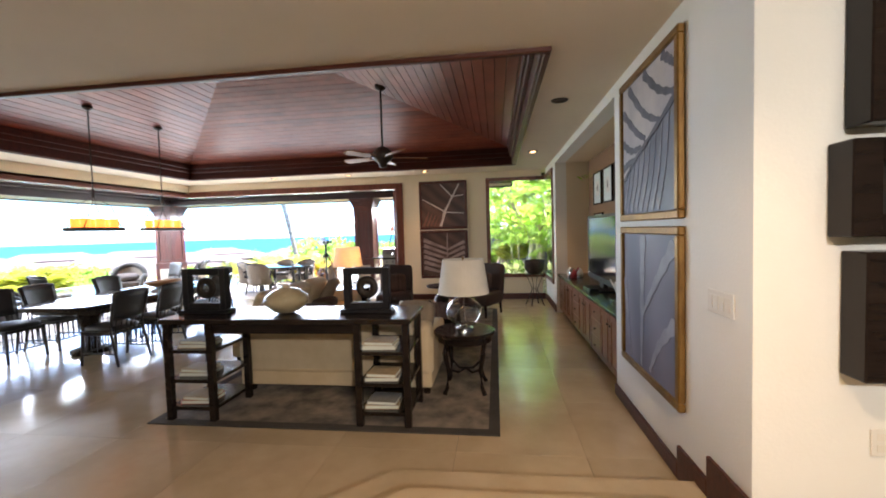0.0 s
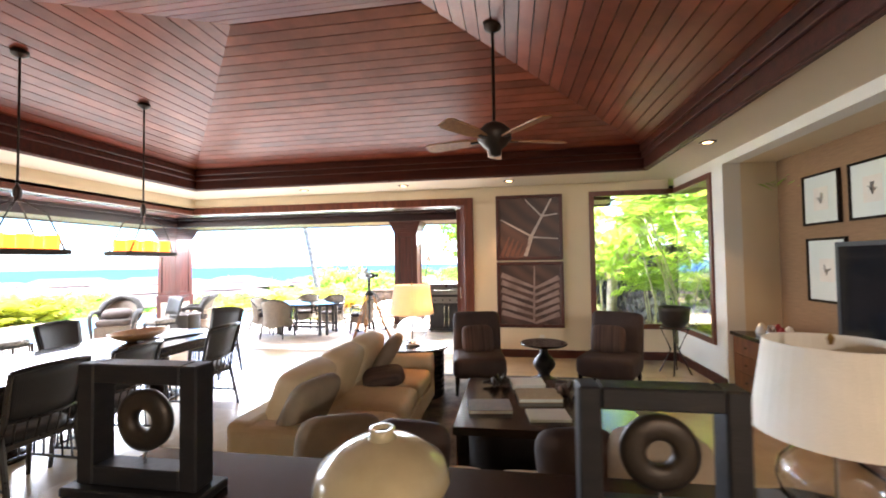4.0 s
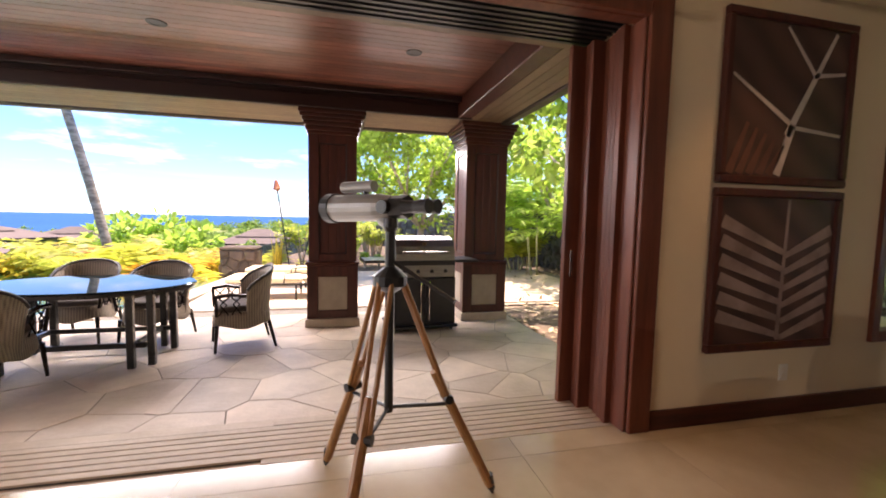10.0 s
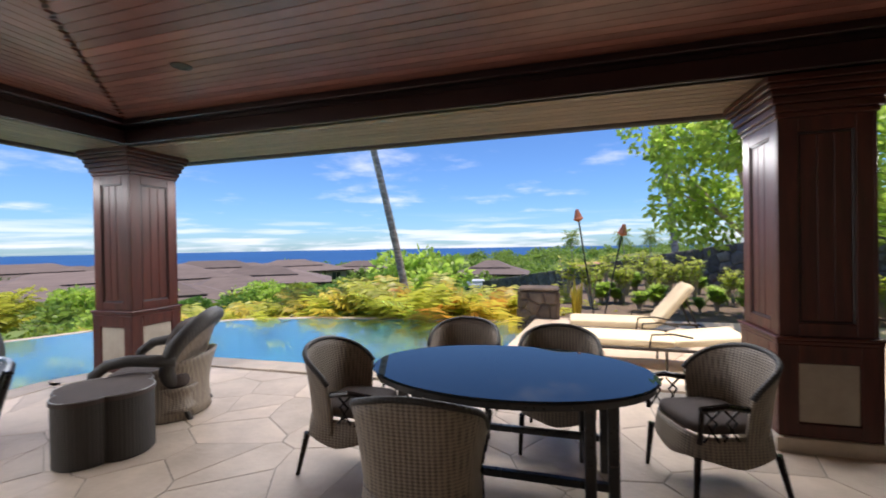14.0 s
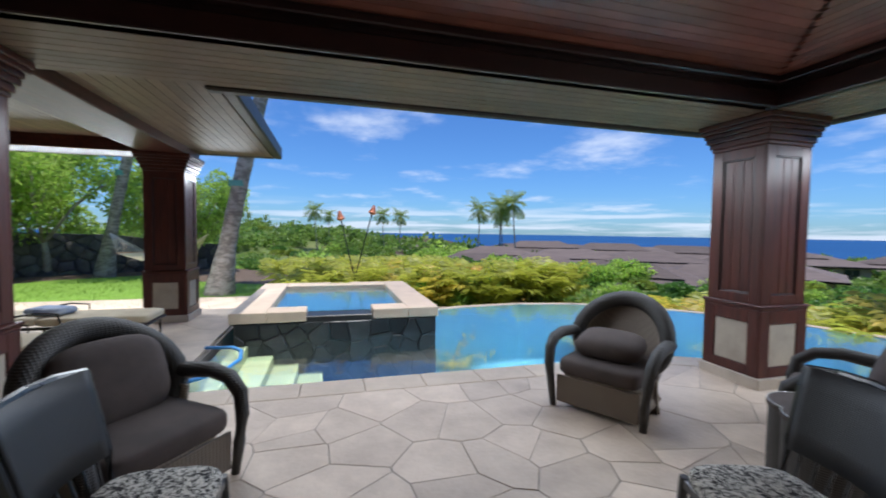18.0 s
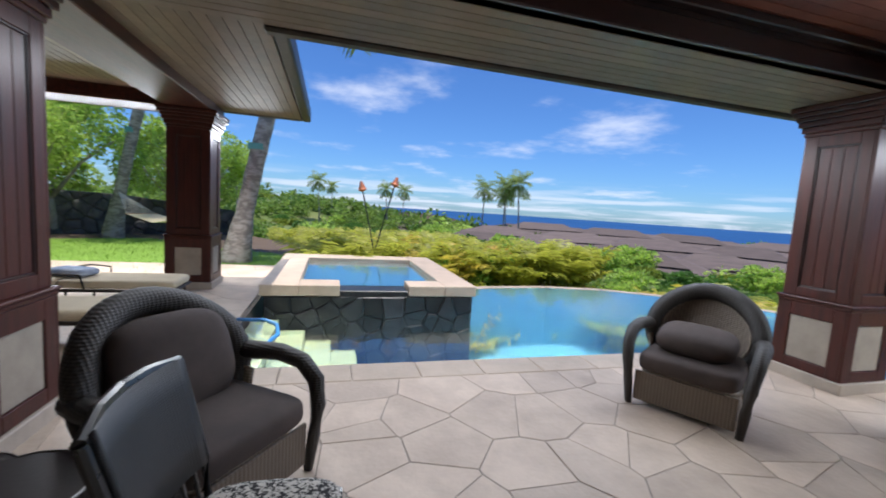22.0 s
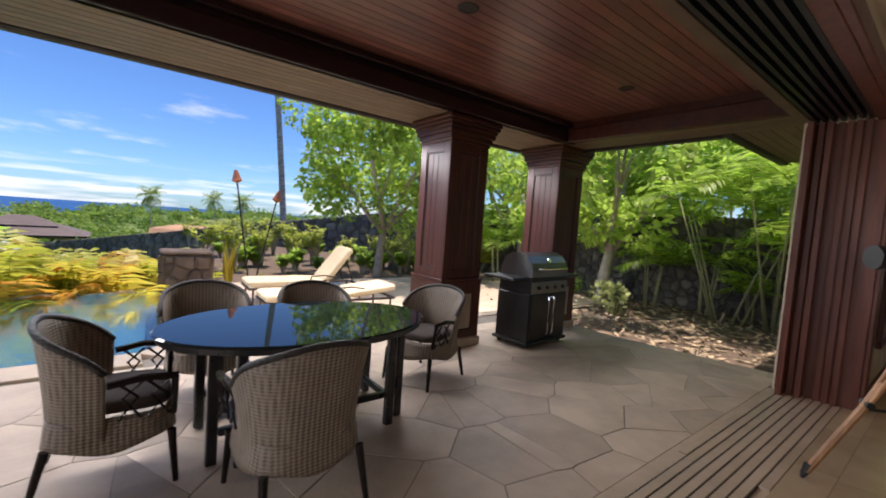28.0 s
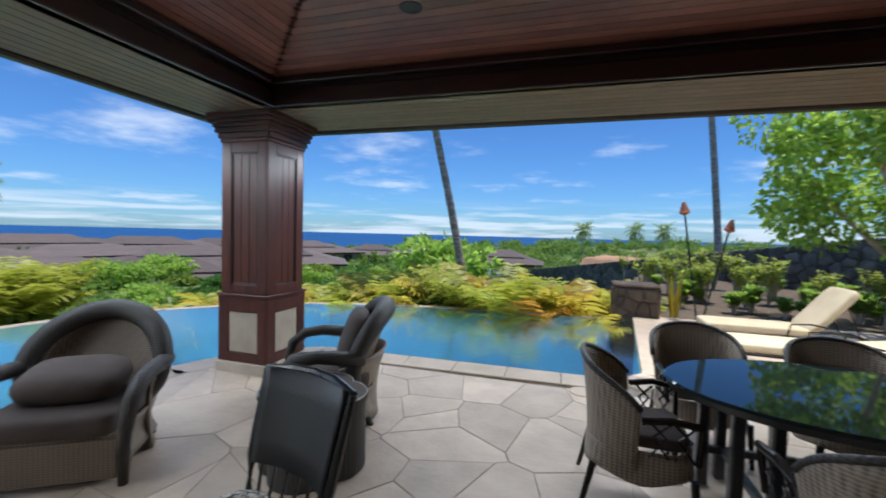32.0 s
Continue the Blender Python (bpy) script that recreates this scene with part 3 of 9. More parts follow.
def pillow(sx, sy, sz, at=(0, 0, 0), p=0.42, pz=0.75, n=20, bm=None, m=None):
    """A stuffed cushion: a rounded box that swells in the middle."""
    bm = bm or bmnew()
    h = n // 2
    sg = lambda v, e: math.copysign(abs(v) ** e, v)
    rows = []
    for i in range(h + 1):
        f = -math.pi / 2 + math.pi * i / h
        ring = []
        for j in range(n):
            t = 2 * math.pi * j / n
            v = Vector((sx / 2 * sg(math.cos(t), p) * sg(math.cos(f), p), sy / 2 * sg(math.sin(t), p) * sg(math.cos(f), p), sz / 2 * sg(math.sin(f), pz)))
            if m:
                v = m @ v
            ring.append(bm.verts.new(v + Vector(at)))
        rows.append(ring)
    for A, B in zip(rows, rows[1:]):
        for j in range(n):
            bm.faces.new((A[j], A[(j + 1) % n], B[(j + 1) % n], B[j]))
    bmesh.ops.remove_doubles(bm, verts=bm.verts, dist=1e-4)
    return bm


def spot_floor(x, y):
    """Height of the paving: level indoors, with a slight fall outdoors towards the pool."""
    if y < 9.5 and x > -7.7:
        return 0.105
    return 0.105 * max(0.0, 1 - max(y - 9.5, -7.9 - x, 0) / 2.6)


def cells(seeds, poly, reach):
    """Voronoi cells of the seeds, cut to a convex outline."""
    out = []
    P = np.array(seeds)
    for i, s in enumerate(seeds):
        c = list(poly)
        near = np.argsort(((P - P[i]) ** 2).sum(1))[1:26]
        for j in near:
            q = P[j]
            if math.hypot(q[0] - s[0], q[1] - s[1]) > reach:
                break
            mx, my, nx, ny = (s[0] + q[0]) / 2, (s[1] + q[1]) / 2, q[0] - s[0], q[1] - s[1]
            d = [(p[0] - mx) * nx + (p[1] - my) * ny for p in c]
            r = []
            for k in range(len(c)):
                a, b, da, db = c[k], c[(k + 1) % len(c)], d[k], d[(k + 1) % len(c)]
                if da <= 0:
                    r.append(a)
                if da * db < 0:
                    t = da / (da - db)
                    r.append((a[0] + (b[0] - a[0]) * t, a[1] + (b[1] - a[1]) * t))
            c = r
            if len(c) < 3:
                break
        if len(c) >= 3:
            out.append(c)
    return out


def shrink(poly, g):
    """Moves each side of a convex polygon inwards by g."""
    n = len(poly)
    cx, cy = sum(p[0] for p in poly) / n, sum(p[1] for p in poly) / n
    out = []
    for p in poly:
        d = math.hypot(p[0] - cx, p[1] - cy) or 1
        k = max(0.3, 1 - g / d * 1.1)
        out.append((cx + (p[0] - cx) * k, cy + (p[1] - cy) * k))
    return out


def scatter(rng, x0, x1, y0, y1, gap, tries=4000):
    """Evenly spread random points at least a gap apart."""
    pts = []
    for _ in range(tries):
        p = (rng.uniform(x0, x1), rng.uniform(y0, y1))
        g = gap * rng.uniform(0.75, 1.25)
        if all((p[0] - q[0]) ** 2 + (p[1] - q[1]) ** 2 > g * g for q in pts):
            pts.append(p)
    return pts


def structure(name, bm, material, label, category, smooth=False):
    return tagged(part(name, bm, material, None, "", smooth), label, category, kind="structure")


def at(x, y, rz=0, z=None):
    return pose(x, y, spot_floor(x, y) if z is None else z, 0, 0, rz)

# ---- house: floors, walls, ceilings ----
FI, CEILZ = 0.105, 3.0
structure("floor", bx(-7.6, 4.2, -3.6, 9.44, -0.3, FI - 0.008), GROUT, "thin dark joints under polished limestone floor tiles", "floor")
structure("floor_entry", prism([(4.2, 2.08), (-0.50, 2.06), (-1.25, 1.35), (-1.25, -3.6), (4.2, -3.6)], -0.3, 0.355, prism([(1.115, 2.44), (-0.65, 2.42), (-1.62, 1.50), (-1.62, -3.6), (1.115, -3.6)], -0.3, 0.23, None, 0.008), 0.008), FLOOR, "raised entry floor of polished limestone with two steps down", "floor")

# living room north wall, with the wide sliding-door opening
structure("wall_north", boxes([(-2.28, -0.20, 9.34, 9.96, FI - 0.4, CEILZ), (-0.20, 1.035, 9.34, 9.96, FI - 0.4, 0.60), (-0.20, 1.035, 9.34, 9.96, 2.85, CEILZ), (-7.62, -2.28, 9.34, 9.46, 2.78, CEILZ)]), WALL, "cream plaster wall with a wide sliding door opening", "wall")
structure("lintel_lanai", boxes([(-8.06, -2.28, 9.90, 9.99, 2.74, 3.3), (-8.06, -7.97, 3.55, 9.90, 2.74, 3.3)], 0.004), SOFFIT, "tan board lintel over the sliding doors, facing the lanai", "beam")
structure("wall_east", boxes([(1.115, 1.32, 7.83, 8.10, FI, CEILZ), (1.115, 1.32, 8.10, 9.26, FI, 0.60), (1.115, 1.32, 8.10, 9.26, 2.85, CEILZ), (1.115, 1.9, 1.94, 4.0, 0.0, CEILZ), (1.115, 1.30, 4.0, 7.83, 2.89, CEILZ), (1.115, 1.32, 9.26, 9.34, FI, 0.6), (1.115, 1.32, 9.26, 9.34, 2.85, CEILZ)]), WALLW, "off-white plaster wall with a deep media niche", "wall")
structure("wall_niche", boxes([(1.72, 1.9, 4.0, 7.95, FI, 2.98)]), GRASSCLOTH, "brown grasscloth back wall of the media niche", "wall")
structure("wall_niche_sides", boxes([(1.32, 1.72, 7.83, 7.95, FI, 2.98), (1.30, 1.72, 4.0, 7.83, 2.89, 2.98)]), WALL, "cream plaster side and soffit of the media niche", "wall")
structure("wall_entry", boxes([(1.9, 4.2, 1.94, 2.15, 0.0, CEILZ)]), WALL, "cream plaster entry wall holding shadow boxes", "wall")
structure("wall_south", boxes([(-7.8, 4.4, -3.8, -3.6, 0.0, CEILZ), (4.2, 4.4, -3.6, 2.15, 0.0, CEILZ)]), WALL, "plain cream plaster wall closing the entry hall", "wall")
structure("wall_west", boxes([(-7.75, -7.55, -3.6, 3.55, 0.0, CEILZ), (-7.67, -7.55, 3.55, 9.34, 2.78, CEILZ)]), WALL, "cream plaster wall with a wide opening to the lanai", "wall")

# flat ceiling round the wooden tray
TX0, TX1, TY0, TY1, TZ, RZ = -6.68, 0.38, 3.11, 8.33, 3.28, 4.0
structure("ceiling", boxes([(-7.55, 4.2, -3.6, TY0, CEILZ, 3.1), (-7.55, 1.4, TY1, 9.96, CEILZ, 3.1), (-7.55, TX0, TY0, TY1, CEILZ, 3.1), (TX1, 1.9, TY0, TY1, CEILZ, 3.1)]), CEIL, "flat off-white plaster ceiling band", "ceiling")


def tray_boards():
    """Hip-shaped board ceiling: four slopes of lapped boards rising to a short ridge."""
    bm = bmnew()
    run = (TY1 - TY0) / 2
    n = 22
    for side in range(4):
        for i in range(n):
            a, b = i / n, (i + 1) / n - 0.0035
            p = []
            for k in (a, b):
                z = TZ + (RZ - TZ) * k
                x0, x1, y0, y1 = TX0 + run * k, TX1 - run * k, TY0 + run * k, TY1 - run * k
                p.append({0: ((x0, y1, z), (x1, y1, z)), 1: ((x1, y1, z), (x1, y0, z)), 2: ((x1, y0, z), (x0, y0, z)), 3: ((x0, y0, z), (x0, y1, z))}[side])
            up = Vector((0, 0, 0.02))
            v = [Vector(q) for q in (p[0][0], p[0][1], p[1][1], p[1][0])]
            lo = [bm.verts.new(q) for q in v]
            hi = [bm.verts.new(q + up) for q in v]
            bm.faces.new(lo)
            bm.faces.new(list(reversed(hi)))
            for j in range(4):
                bm.faces.new((lo[j], hi[j], hi[(j + 1) % 4], lo[(j + 1) % 4]))
    return bm


def loop_frame(x0, x1, y0, y1, w, z0, z1, bm=None, bevel=0.008):
    """Four lengths of moulding that frame a rectangle from inside its outline."""
    bm = bm or bmnew()
    for r in ((x0, x1, y1 - w, y1, z0, z1), (x0, x1, y0, y0 + w, z0, z1), (x0, x0 + w, y0 + w, y1 - w, z0, z1), (x1 - w, x1, y0 + w, y1 - w, z0, z1)):
        box(bm, *r, bevel)
    return bm


structure("ceiling_tray", tray_boards(), CEILWOOD, "dark red varnished board ceiling rising to a hipped ridge", "ceiling")
structure("ceiling_tray_back", boxes([(TX0 - 0.2, TX1 + 0.2, TY0 - 0.2, TY1 + 0.2, 4.06, 4.16)]), BEAM, "dark closing boards above the ceiling", "ceiling")
m1 = loop_frame(TX0 - 0.02, TX1 + 0.02, TY0 - 0.02, TY1 + 0.02, 0.05, 2.975, 3.22)
loop_frame(TX0 - 0.05, TX1 + 0.05, TY0 - 0.05, TY1 + 0.05, 0.05, 2.965, 3.03, m1)
loop_frame(TX0 + 0.03, TX1 - 0.03, TY0 + 0.03, TY1 - 0.03, 0.07, 3.20, 3.30, m1)
loop_frame(TX0 + 0.03, TX1 - 0.03, TY0 + 0.03, TY1 - 0.03, 0.045, 3.12, 3.20, m1)
structure("trim_tray", m1, MAHOG_H, "stepped dark mahogany moulding round the ceiling tray", "trim")

# baseboards and casings
BBH = 0.13
structure("baseboard", boxes([(-2.12, 1.09, 9.318, 9.34, FI, FI + BBH), (1.093, 1.115, 7.86, 9.34, FI, FI + BBH), (1.093, 1.115, 2.66, 4.0, FI, FI + 0.10), (1.093, 1.115, 2.30, 2.66, FI, 0.32), (1.093, 1.115, 1.918, 2.30, FI, 0.455), (1.115, 4.2, 1.918, 1.94, 0.355, 0.455), (1.115, 1.14, 4.0, 4.02, FI, FI + BBH)], 0.003), MAHOG_H, "reddish mahogany baseboard stepping up with the stairs", "baseboard")
structure("trim_door_north", boxes([(-2.28, -2.12, 9.31, 9.36, FI, 2.83), (-7.60, -2.28, 9.31, 9.36, 2.70, 2.83), (-2.30, -2.28, 9.34, 9.94, FI, 2.70), (-7.55, -2.28, 9.36, 9.46, 2.70, 2.76)], 0.006), MAHOG_LIT, "mahogany casing of the wide north opening", "trim")
structure("trim_door_west", boxes([(-7.60, -7.55, 3.55, 9.31, 2.70, 2.83), (-7.67, -7.60, 3.55, 9.31, 2.70, 2.76)], 0.006), MAHOG_LIT, "mahogany casing of the wide west opening", "trim")
structure("door_track_north", boxes([(-8.0, -2.3, 9.47 + 0.062 * k, 9.50 + 0.062 * k, 2.72, 2.788) for k in range(7)]), BLACKMETAL, "dark overhead tracks of the sliding doors", "trim")
structure("track_housing", boxes([(-8.0, -2.3, 9.46, 9.90, 2.79, 2.83), (-7.97, -7.67, 3.55, 9.46, 2.79, 2.83)]), BLACKMETAL, "black housing above the sliding door tracks", "trim")
structure("door_track_west", boxes([(-7.70 - 0.045 * k - 0.02, -7.70 - 0.045 * k, 3.55, 9.9, 2.72, 2.788) for k in range(6)]), BLACKMETAL, "dark overhead tracks of the west sliding doors", "trim")

# corner window
w1 = thing("window_1", "mahogany-framed frameless-corner picture window onto the palm garden", "window")
w1["kind"] = "structure"
part("window_frame", boxes([(-0.20, -0.12, 9.31, 9.42, 0.60, 2.85), (-0.12, 1.19, 9.31, 9.42, 2.77, 2.85), (-0.12, 1.19, 9.31, 9.42, 0.60, 0.68), (1.085, 1.19, 8.10, 8.18, 0.60, 2.85), (1.085, 1.19, 8.18, 9.31, 2.77, 2.85), (1.085, 1.19, 8.18, 9.31, 0.60, 0.68)], 0.004), MAHOG_LIT, w1)
for g in (bx(-0.12, 1.15, 9.372, 9.380, 0.68, 2.77), bx(1.142, 1.150, 8.18, 9.370, 0.68, 2.77)):
    pane = part("pane", g, GLASS, w1)
    pane.visible_shadow = False

# sliding leaves, stacked open at the east jamb
for k in range(7):
    y = 9.475 + 0.062 * k
    leaf = tagged(thing("sliding_door", "open mahogany sliding door leaf stacked at the jamb", "sliding door", None, "stacked door leaves"), kind="structure")
    x0, x1 = -2.27 - 0.012 * (6 - k) - (0.10 if k > 3 else 0) - (0.11 if k == 6 else 0), -1.30
    part("stile", bx(x0, x0 + 0.13, y, y + 0.048, FI - 0.02 - 0.006 * k, 2.71, 0.004), MAHOG_LIT, leaf)
    if k == 6:
        part("stile", bx(x1 - 0.13, x1, y, y + 0.048, FI - 0.02 - 0.006 * k, 2.71, 0.004), MAHOG_LIT, leaf)
        part("rail", bx(x0 + 0.13, x1 - 0.13, y, y + 0.048, FI - 0.02 - 0.006 * k, 0.38, 0.004), MAHOG_H, leaf)
        part("rail", bx(x0 + 0.13, x1 - 0.13, y, y + 0.048, 2.50, 2.71, 0.004), MAHOG_H, leaf)
        part("pane", bx(x0 + 0.13, x1 - 0.13, y + 0.02, y + 0.028, 0.38, 2.50), BLUEGLASS, leaf)
        part("flush_pull", bx(x0 + 0.05, x0 + 0.075, y - 0.004, y + 0.0, 1.05, 1.25, 0.002), CHROME, leaf, "chrome flush pull")

# outer paving strip under the tracks, with its grooves
thr = tagged(thing("threshold", "limestone threshold strip with sunken sliding door grooves", "threshold"), kind="structure")
part("slab", bx(-7.95, -2.28, 9.44, 9.99, -0.3, 0.088), COPING, thr)
for k in range(8):
    y0 = 9.445 + 0.064 * k
    part("track_strip", bx(-7.3 + 0.35 * (k in (0, 7)) * 8, -2.28, y0, y0 + 0.052, 0.088, 0.1045 - 0.0012 * k, 0.002), COPING, thr)
thw = tagged(thing("threshold", "limestone threshold strip under the west sliding doors", "threshold"), kind="structure")
part("slab", bx(-7.97, -7.60, 3.4, 9.43, -0.2, 0.086), COPING, thw)
for k in range(6):
    x0 = -7.955 + 0.059 * k
    part("track_strip", bx(x0, x0 + 0.049, 3.55, 9.42, 0.086, 0.101, 0.002), COPING, thw)
for k in range(7):
    y0 = 9.497 + 0.064 * k
    part("groove", bx(-7.2, -2.28, y0, y0 + 0.012, 0.088, 0.092), DARKMETAL, thr)

# ---- lanai: columns, beams, ceiling ----
BZ, LZ = 2.80, 3.06


def column(name_label, cx, cy):
    c = thing("column", name_label, "column", pose(cx, cy, 0), "lanai columns")
    part("base", bx(-0.35, 0.35, -0.35, 0.35, -0.02, 0.11, 0.008), BASESTONE, c, "limestone plinth")
    part("pedestal", bx(-0.305, 0.305, -0.305, 0.305, 0.11, 0.80, 0.006), MAHOG, c)
    part("pedestal_moulding", boxes([(-0.33, 0.33, -0.33, 0.33, 0.80, 0.835), (-0.342, 0.342, -0.342, 0.342, 0.835, 0.86)], 0.008), MAHOG_H, c)
    part("shaft", bx(-0.283, 0.283, -0.283, 0.283, 0.86, 2.52, 0.004), MAHOG, c)
    cap = bmnew()
    for w, z0, z1 in ((0.318, 2.50, 2.54), (0.335, 2.54, 2.60), (0.36, 2.60, 2.655), (0.375, 2.655, 2.70), (0.40, 2.70, 2.745), (0.415, 2.745, BZ)):
        box(cap, -w, w, -w, w, z0, z1, 0.009)
    part("capital", cap, MAHOG_H, c)
    for k in range(4):
        rot = Matrix.Rotation(k * math.pi / 2, 4, "Z")
        f = boxes([(-0.304, -0.175, -0.304, -0.280, 0.862, 2.50), (0.175, 0.280, -0.304, -0.280, 0.862, 2.50), (-0.175, 0.175, -0.304, -0.280, 0.862, 0.96), (-0.175, 0.175, -0.304, -0.280, 2.39, 2.50)], 0.004)
        f.transform(rot)
        part("panel_frame", f, MAHOG, c)
        bead = boxes([(-0.175, -0.160, -0.296, -0.280, 0.96, 2.39), (0.160, 0.175, -0.296, -0.280, 0.96, 2.39), (-0.160, 0.160, -0.296, -0.280, 0.96, 0.975), (-0.160, 0.160, -0.296, -0.280, 2.375, 2.39)], 0.004)
        bead.transform(rot)
        part("panel_bead", bead, BEAM, c)
        g = boxes([(-0.155, -0.055, -0.288, -0.280, 0.98, 2.37), (-0.050, 0.050, -0.288, -0.280, 0.98, 2.37), (0.055, 0.155, -0.288, -0.280, 0.98, 2.37)], 0.003)
        g.transform(rot)
        part("panel_board", g, MAHOG, c)
        h = bx(-0.185, 0.185, -0.312, -0.302, 0.22, 0.66, 0.003)
        h.transform(rot)
        part("inset", h, PANELSTONE, c, "tan stone inset panel")
        j = boxes([(-0.325, -0.19, -0.325, -0.302, 0.112, 0.80), (0.19, 0.302, -0.325, -0.302, 0.112, 0.80), (-0.19, 0.19, -0.325, -0.302, 0.112, 0.215), (-0.19, 0.19, -0.325, -0.302, 0.665, 0.80)], 0.004)
        j.transform(rot)
        part("pedestal_frame", j, MAHOG, c)
    return c


col0 = column("square mahogany column with a limestone plinth and stone insets", -11.29, 12.95)
for cx, cy in ((-4.20, 12.98), (-2.08, 13.02), (-11.29, 5.86), (-15.9, 5.77)):
    copy_thing(col0, pose(cx, cy, 0))

# beams: dark inner face, board soffit below and outside
structure("beam_north", boxes([(-10.82, -2.4, 12.50, 12.62, BZ, 3.5), (-10.9, -2.4, 12.46, 12.50, BZ - 0.02, BZ + 0.14), (-10.82, -2.4, 12.42, 12.50, LZ - 0.07, LZ)], 0.01), BEAM, "dark stained beam along the pool side of the lanai", "beam")
structure("beam_west", boxes([(-10.94, -10.82, 3.6, 12.62, BZ, 3.5), (-10.82, -10.78, 3.6, 12.50, BZ - 0.02, BZ + 0.14), (-10.82, -10.74, 3.6, 12.42, LZ - 0.07, LZ)], 0.01), BEAM, "dark stained beam along the west side of the lanai", "beam")
structure("beam_east", boxes([(-2.56, -2.40, 9.99, 12.50, BZ, 3.5), (-2.60, -2.56, 9.99, 12.46, BZ - 0.02, BZ + 0.16)], 0.01), MAHOG_H, "reddish beam closing the east side of the lanai", "beam")


def board_run(bm, x0, x1, y0, y1, z, along, w=0.09, gap=0.006, mitre=None):
    """Boards side by side; along: the axis that they run in."""
    a0, a1 = (y0, y1) if along == "x" else (x0, x1)
    n = max(1, round((a1 - a0) / w))
    s = (a1 - a0) / n
    for i in range(n):
        p, q = a0 + i * s, a0 + (i + 1) * s - gap
        if along == "x":
            e0, e1 = x0, x1
            if mitre:
                e0, e1 = mitre((p + q) / 2)
            box(bm, e0, e1, p, q, z, z + 0.02)
        else:
            e0, e1 = y0, y1
            if mitre:
                e0, e1 = mitre((p + q) / 2)
            box(bm, p, q, e0, e1, z, z + 0.02)


lc = bmnew()
board_run(lc, -7.97, -2.4, 9.95, 12.5, LZ, "x", 0.095, mitre=lambda y: (-10.82 + (12.5 - y), -2.4))
board_run(lc, -10.82, -8.06, 3.6, 12.5, LZ, "y", 0.095, mitre=lambda x: (3.6, 12.5 - (x + 10.82)))
structure("ceiling_lanai", lc, LANAIWOOD, "varnished reddish board ceiling over the lanai, mitred at the corner", "ceiling")
# Unseen deck overhangs the eaves to shade the paving edges and seal light leaks.
structure("ceiling_lanai_back", boxes([(-11.0, -1.2, 9.9, 14.5, 3.5, 3.6), (-11.9, -7.9, 3.3, 13.6, 3.5, 3.6), (-8.1, 1.95, 2.1, 10.0, 4.2, 4.3), (1.95, 2.06, 2.1, 10.0, 3.0, 4.3), (-8.1, 1.95, 9.90, 10.0, 3.12, 4.2), (-8.1, -8.0, 2.1, 9.90, 3.12, 4.2), (-8.1, 4.4, -3.8, 2.1, 4.2, 4.3), (-10.8, -2.4, 10.0, 12.5, LZ + 0.03, LZ + 0.06), (-10.8, -8.0, 3.6, 12.5, LZ + 0.03, LZ + 0.06)]), BEAM, "roof deck closing the house, run unseen past the eaves to add shade", "roof")
so = bmnew()
board_run(so, -11.8, -1.94, 12.50, 13.50, BZ, "x", 0.11, 0.008, mitre=lambda y: (-10.82 - (y - 12.5), -1.94))
board_run(so, -11.82, -10.82, 7.3, 13.5, BZ, "y", 0.11, 0.008, mitre=lambda x: (6.1, 12.5 + (-10.82 - x)))
board_run(so, -2.4, -1.94, 9.99, 12.5, BZ, "y", 0.11, 0.008)
board_run(so, -1.94, 0.4, 9.99, 10.66, BZ, "x", 0.11, 0.008)
structure("soffit_lanai", so, SOFFIT, "tan board soffit under the deep eaves", "soffit")
structure("fascia_lanai", boxes([(-11.96, -1.80, 13.50, 13.62, BZ - 0.03, BZ + 0.20), (-11.96, -11.84, 7.37, 13.50, BZ - 0.03, BZ + 0.20), (-1.94, -1.80, 10.78, 13.50, BZ - 0.03, BZ + 0.20), (-1.94, 0.46, 10.66, 10.78, BZ - 0.03, BZ + 0.20)], 0.02), DARKMETAL, "dark bronze gutter along the eaves", "gutter")
structure("roof_edge", boxes([(-11.92, -1.84, 12.6, 13.56, BZ + 0.16, 3.5), (-11.9, -10.95, 6.1, 12.6, BZ + 0.16, 3.5), (-2.4, -1.86, 9.96, 12.6, BZ + 0.16, 3.5), (-1.86, 0.44, 9.96, 10.72, BZ + 0.16, 3.5)]), BEAM, "brown roof edge above the eaves", "roof")

so2 = bmnew()
board_run(so2, -1.25, 1.90, 9.97, 10.45, 2.92, "x", 0.11, 0.008)
board_run(so2, 1.34, 1.90, 7.96, 9.96, 2.92, "y", 0.11, 0.008)
structure("soffit_east", so2, SOFFIT, "tan board soffit over the garden window", "soffit")
structure("roof_east", boxes([(-1.25, 1.95, 9.97, 10.5, 2.945, 3.2), (1.33, 1.95, 7.96, 9.97, 2.945, 3.2)]), BEAM, "roof edge above the garden window", "roof")

# west wing seen beyond the lanai
structure("wall_wing", boxes([(-11.07, -7.75, 3.36, 3.52, -0.1, 3.4)]), WALL, "cream plaster wall of the west wing", "wall")
structure("lintel_wing", boxes([(-16.2, -11.07, 3.30, 3.52, 2.94, 3.5)]), MAHOG_H, "mahogany lintel over the wing doors", "beam")
wing = tagged(thing("sliding_door", "mahogany framed glass sliding door reflecting the ocean", "sliding door"), kind="structure")
part("casing", boxes([(-11.07, -10.97, 3.52, 3.56, 0.0, 2.94), (-16.0, -11.07, 3.52, 3.56, 2.82, 2.94)], 0.005), MAHOG_LIT, wing)
part("stile", bx(-11.20, -11.07, 3.42, 3.48, 0.02, 2.82, 0.004), MAHOG_LIT, wing)
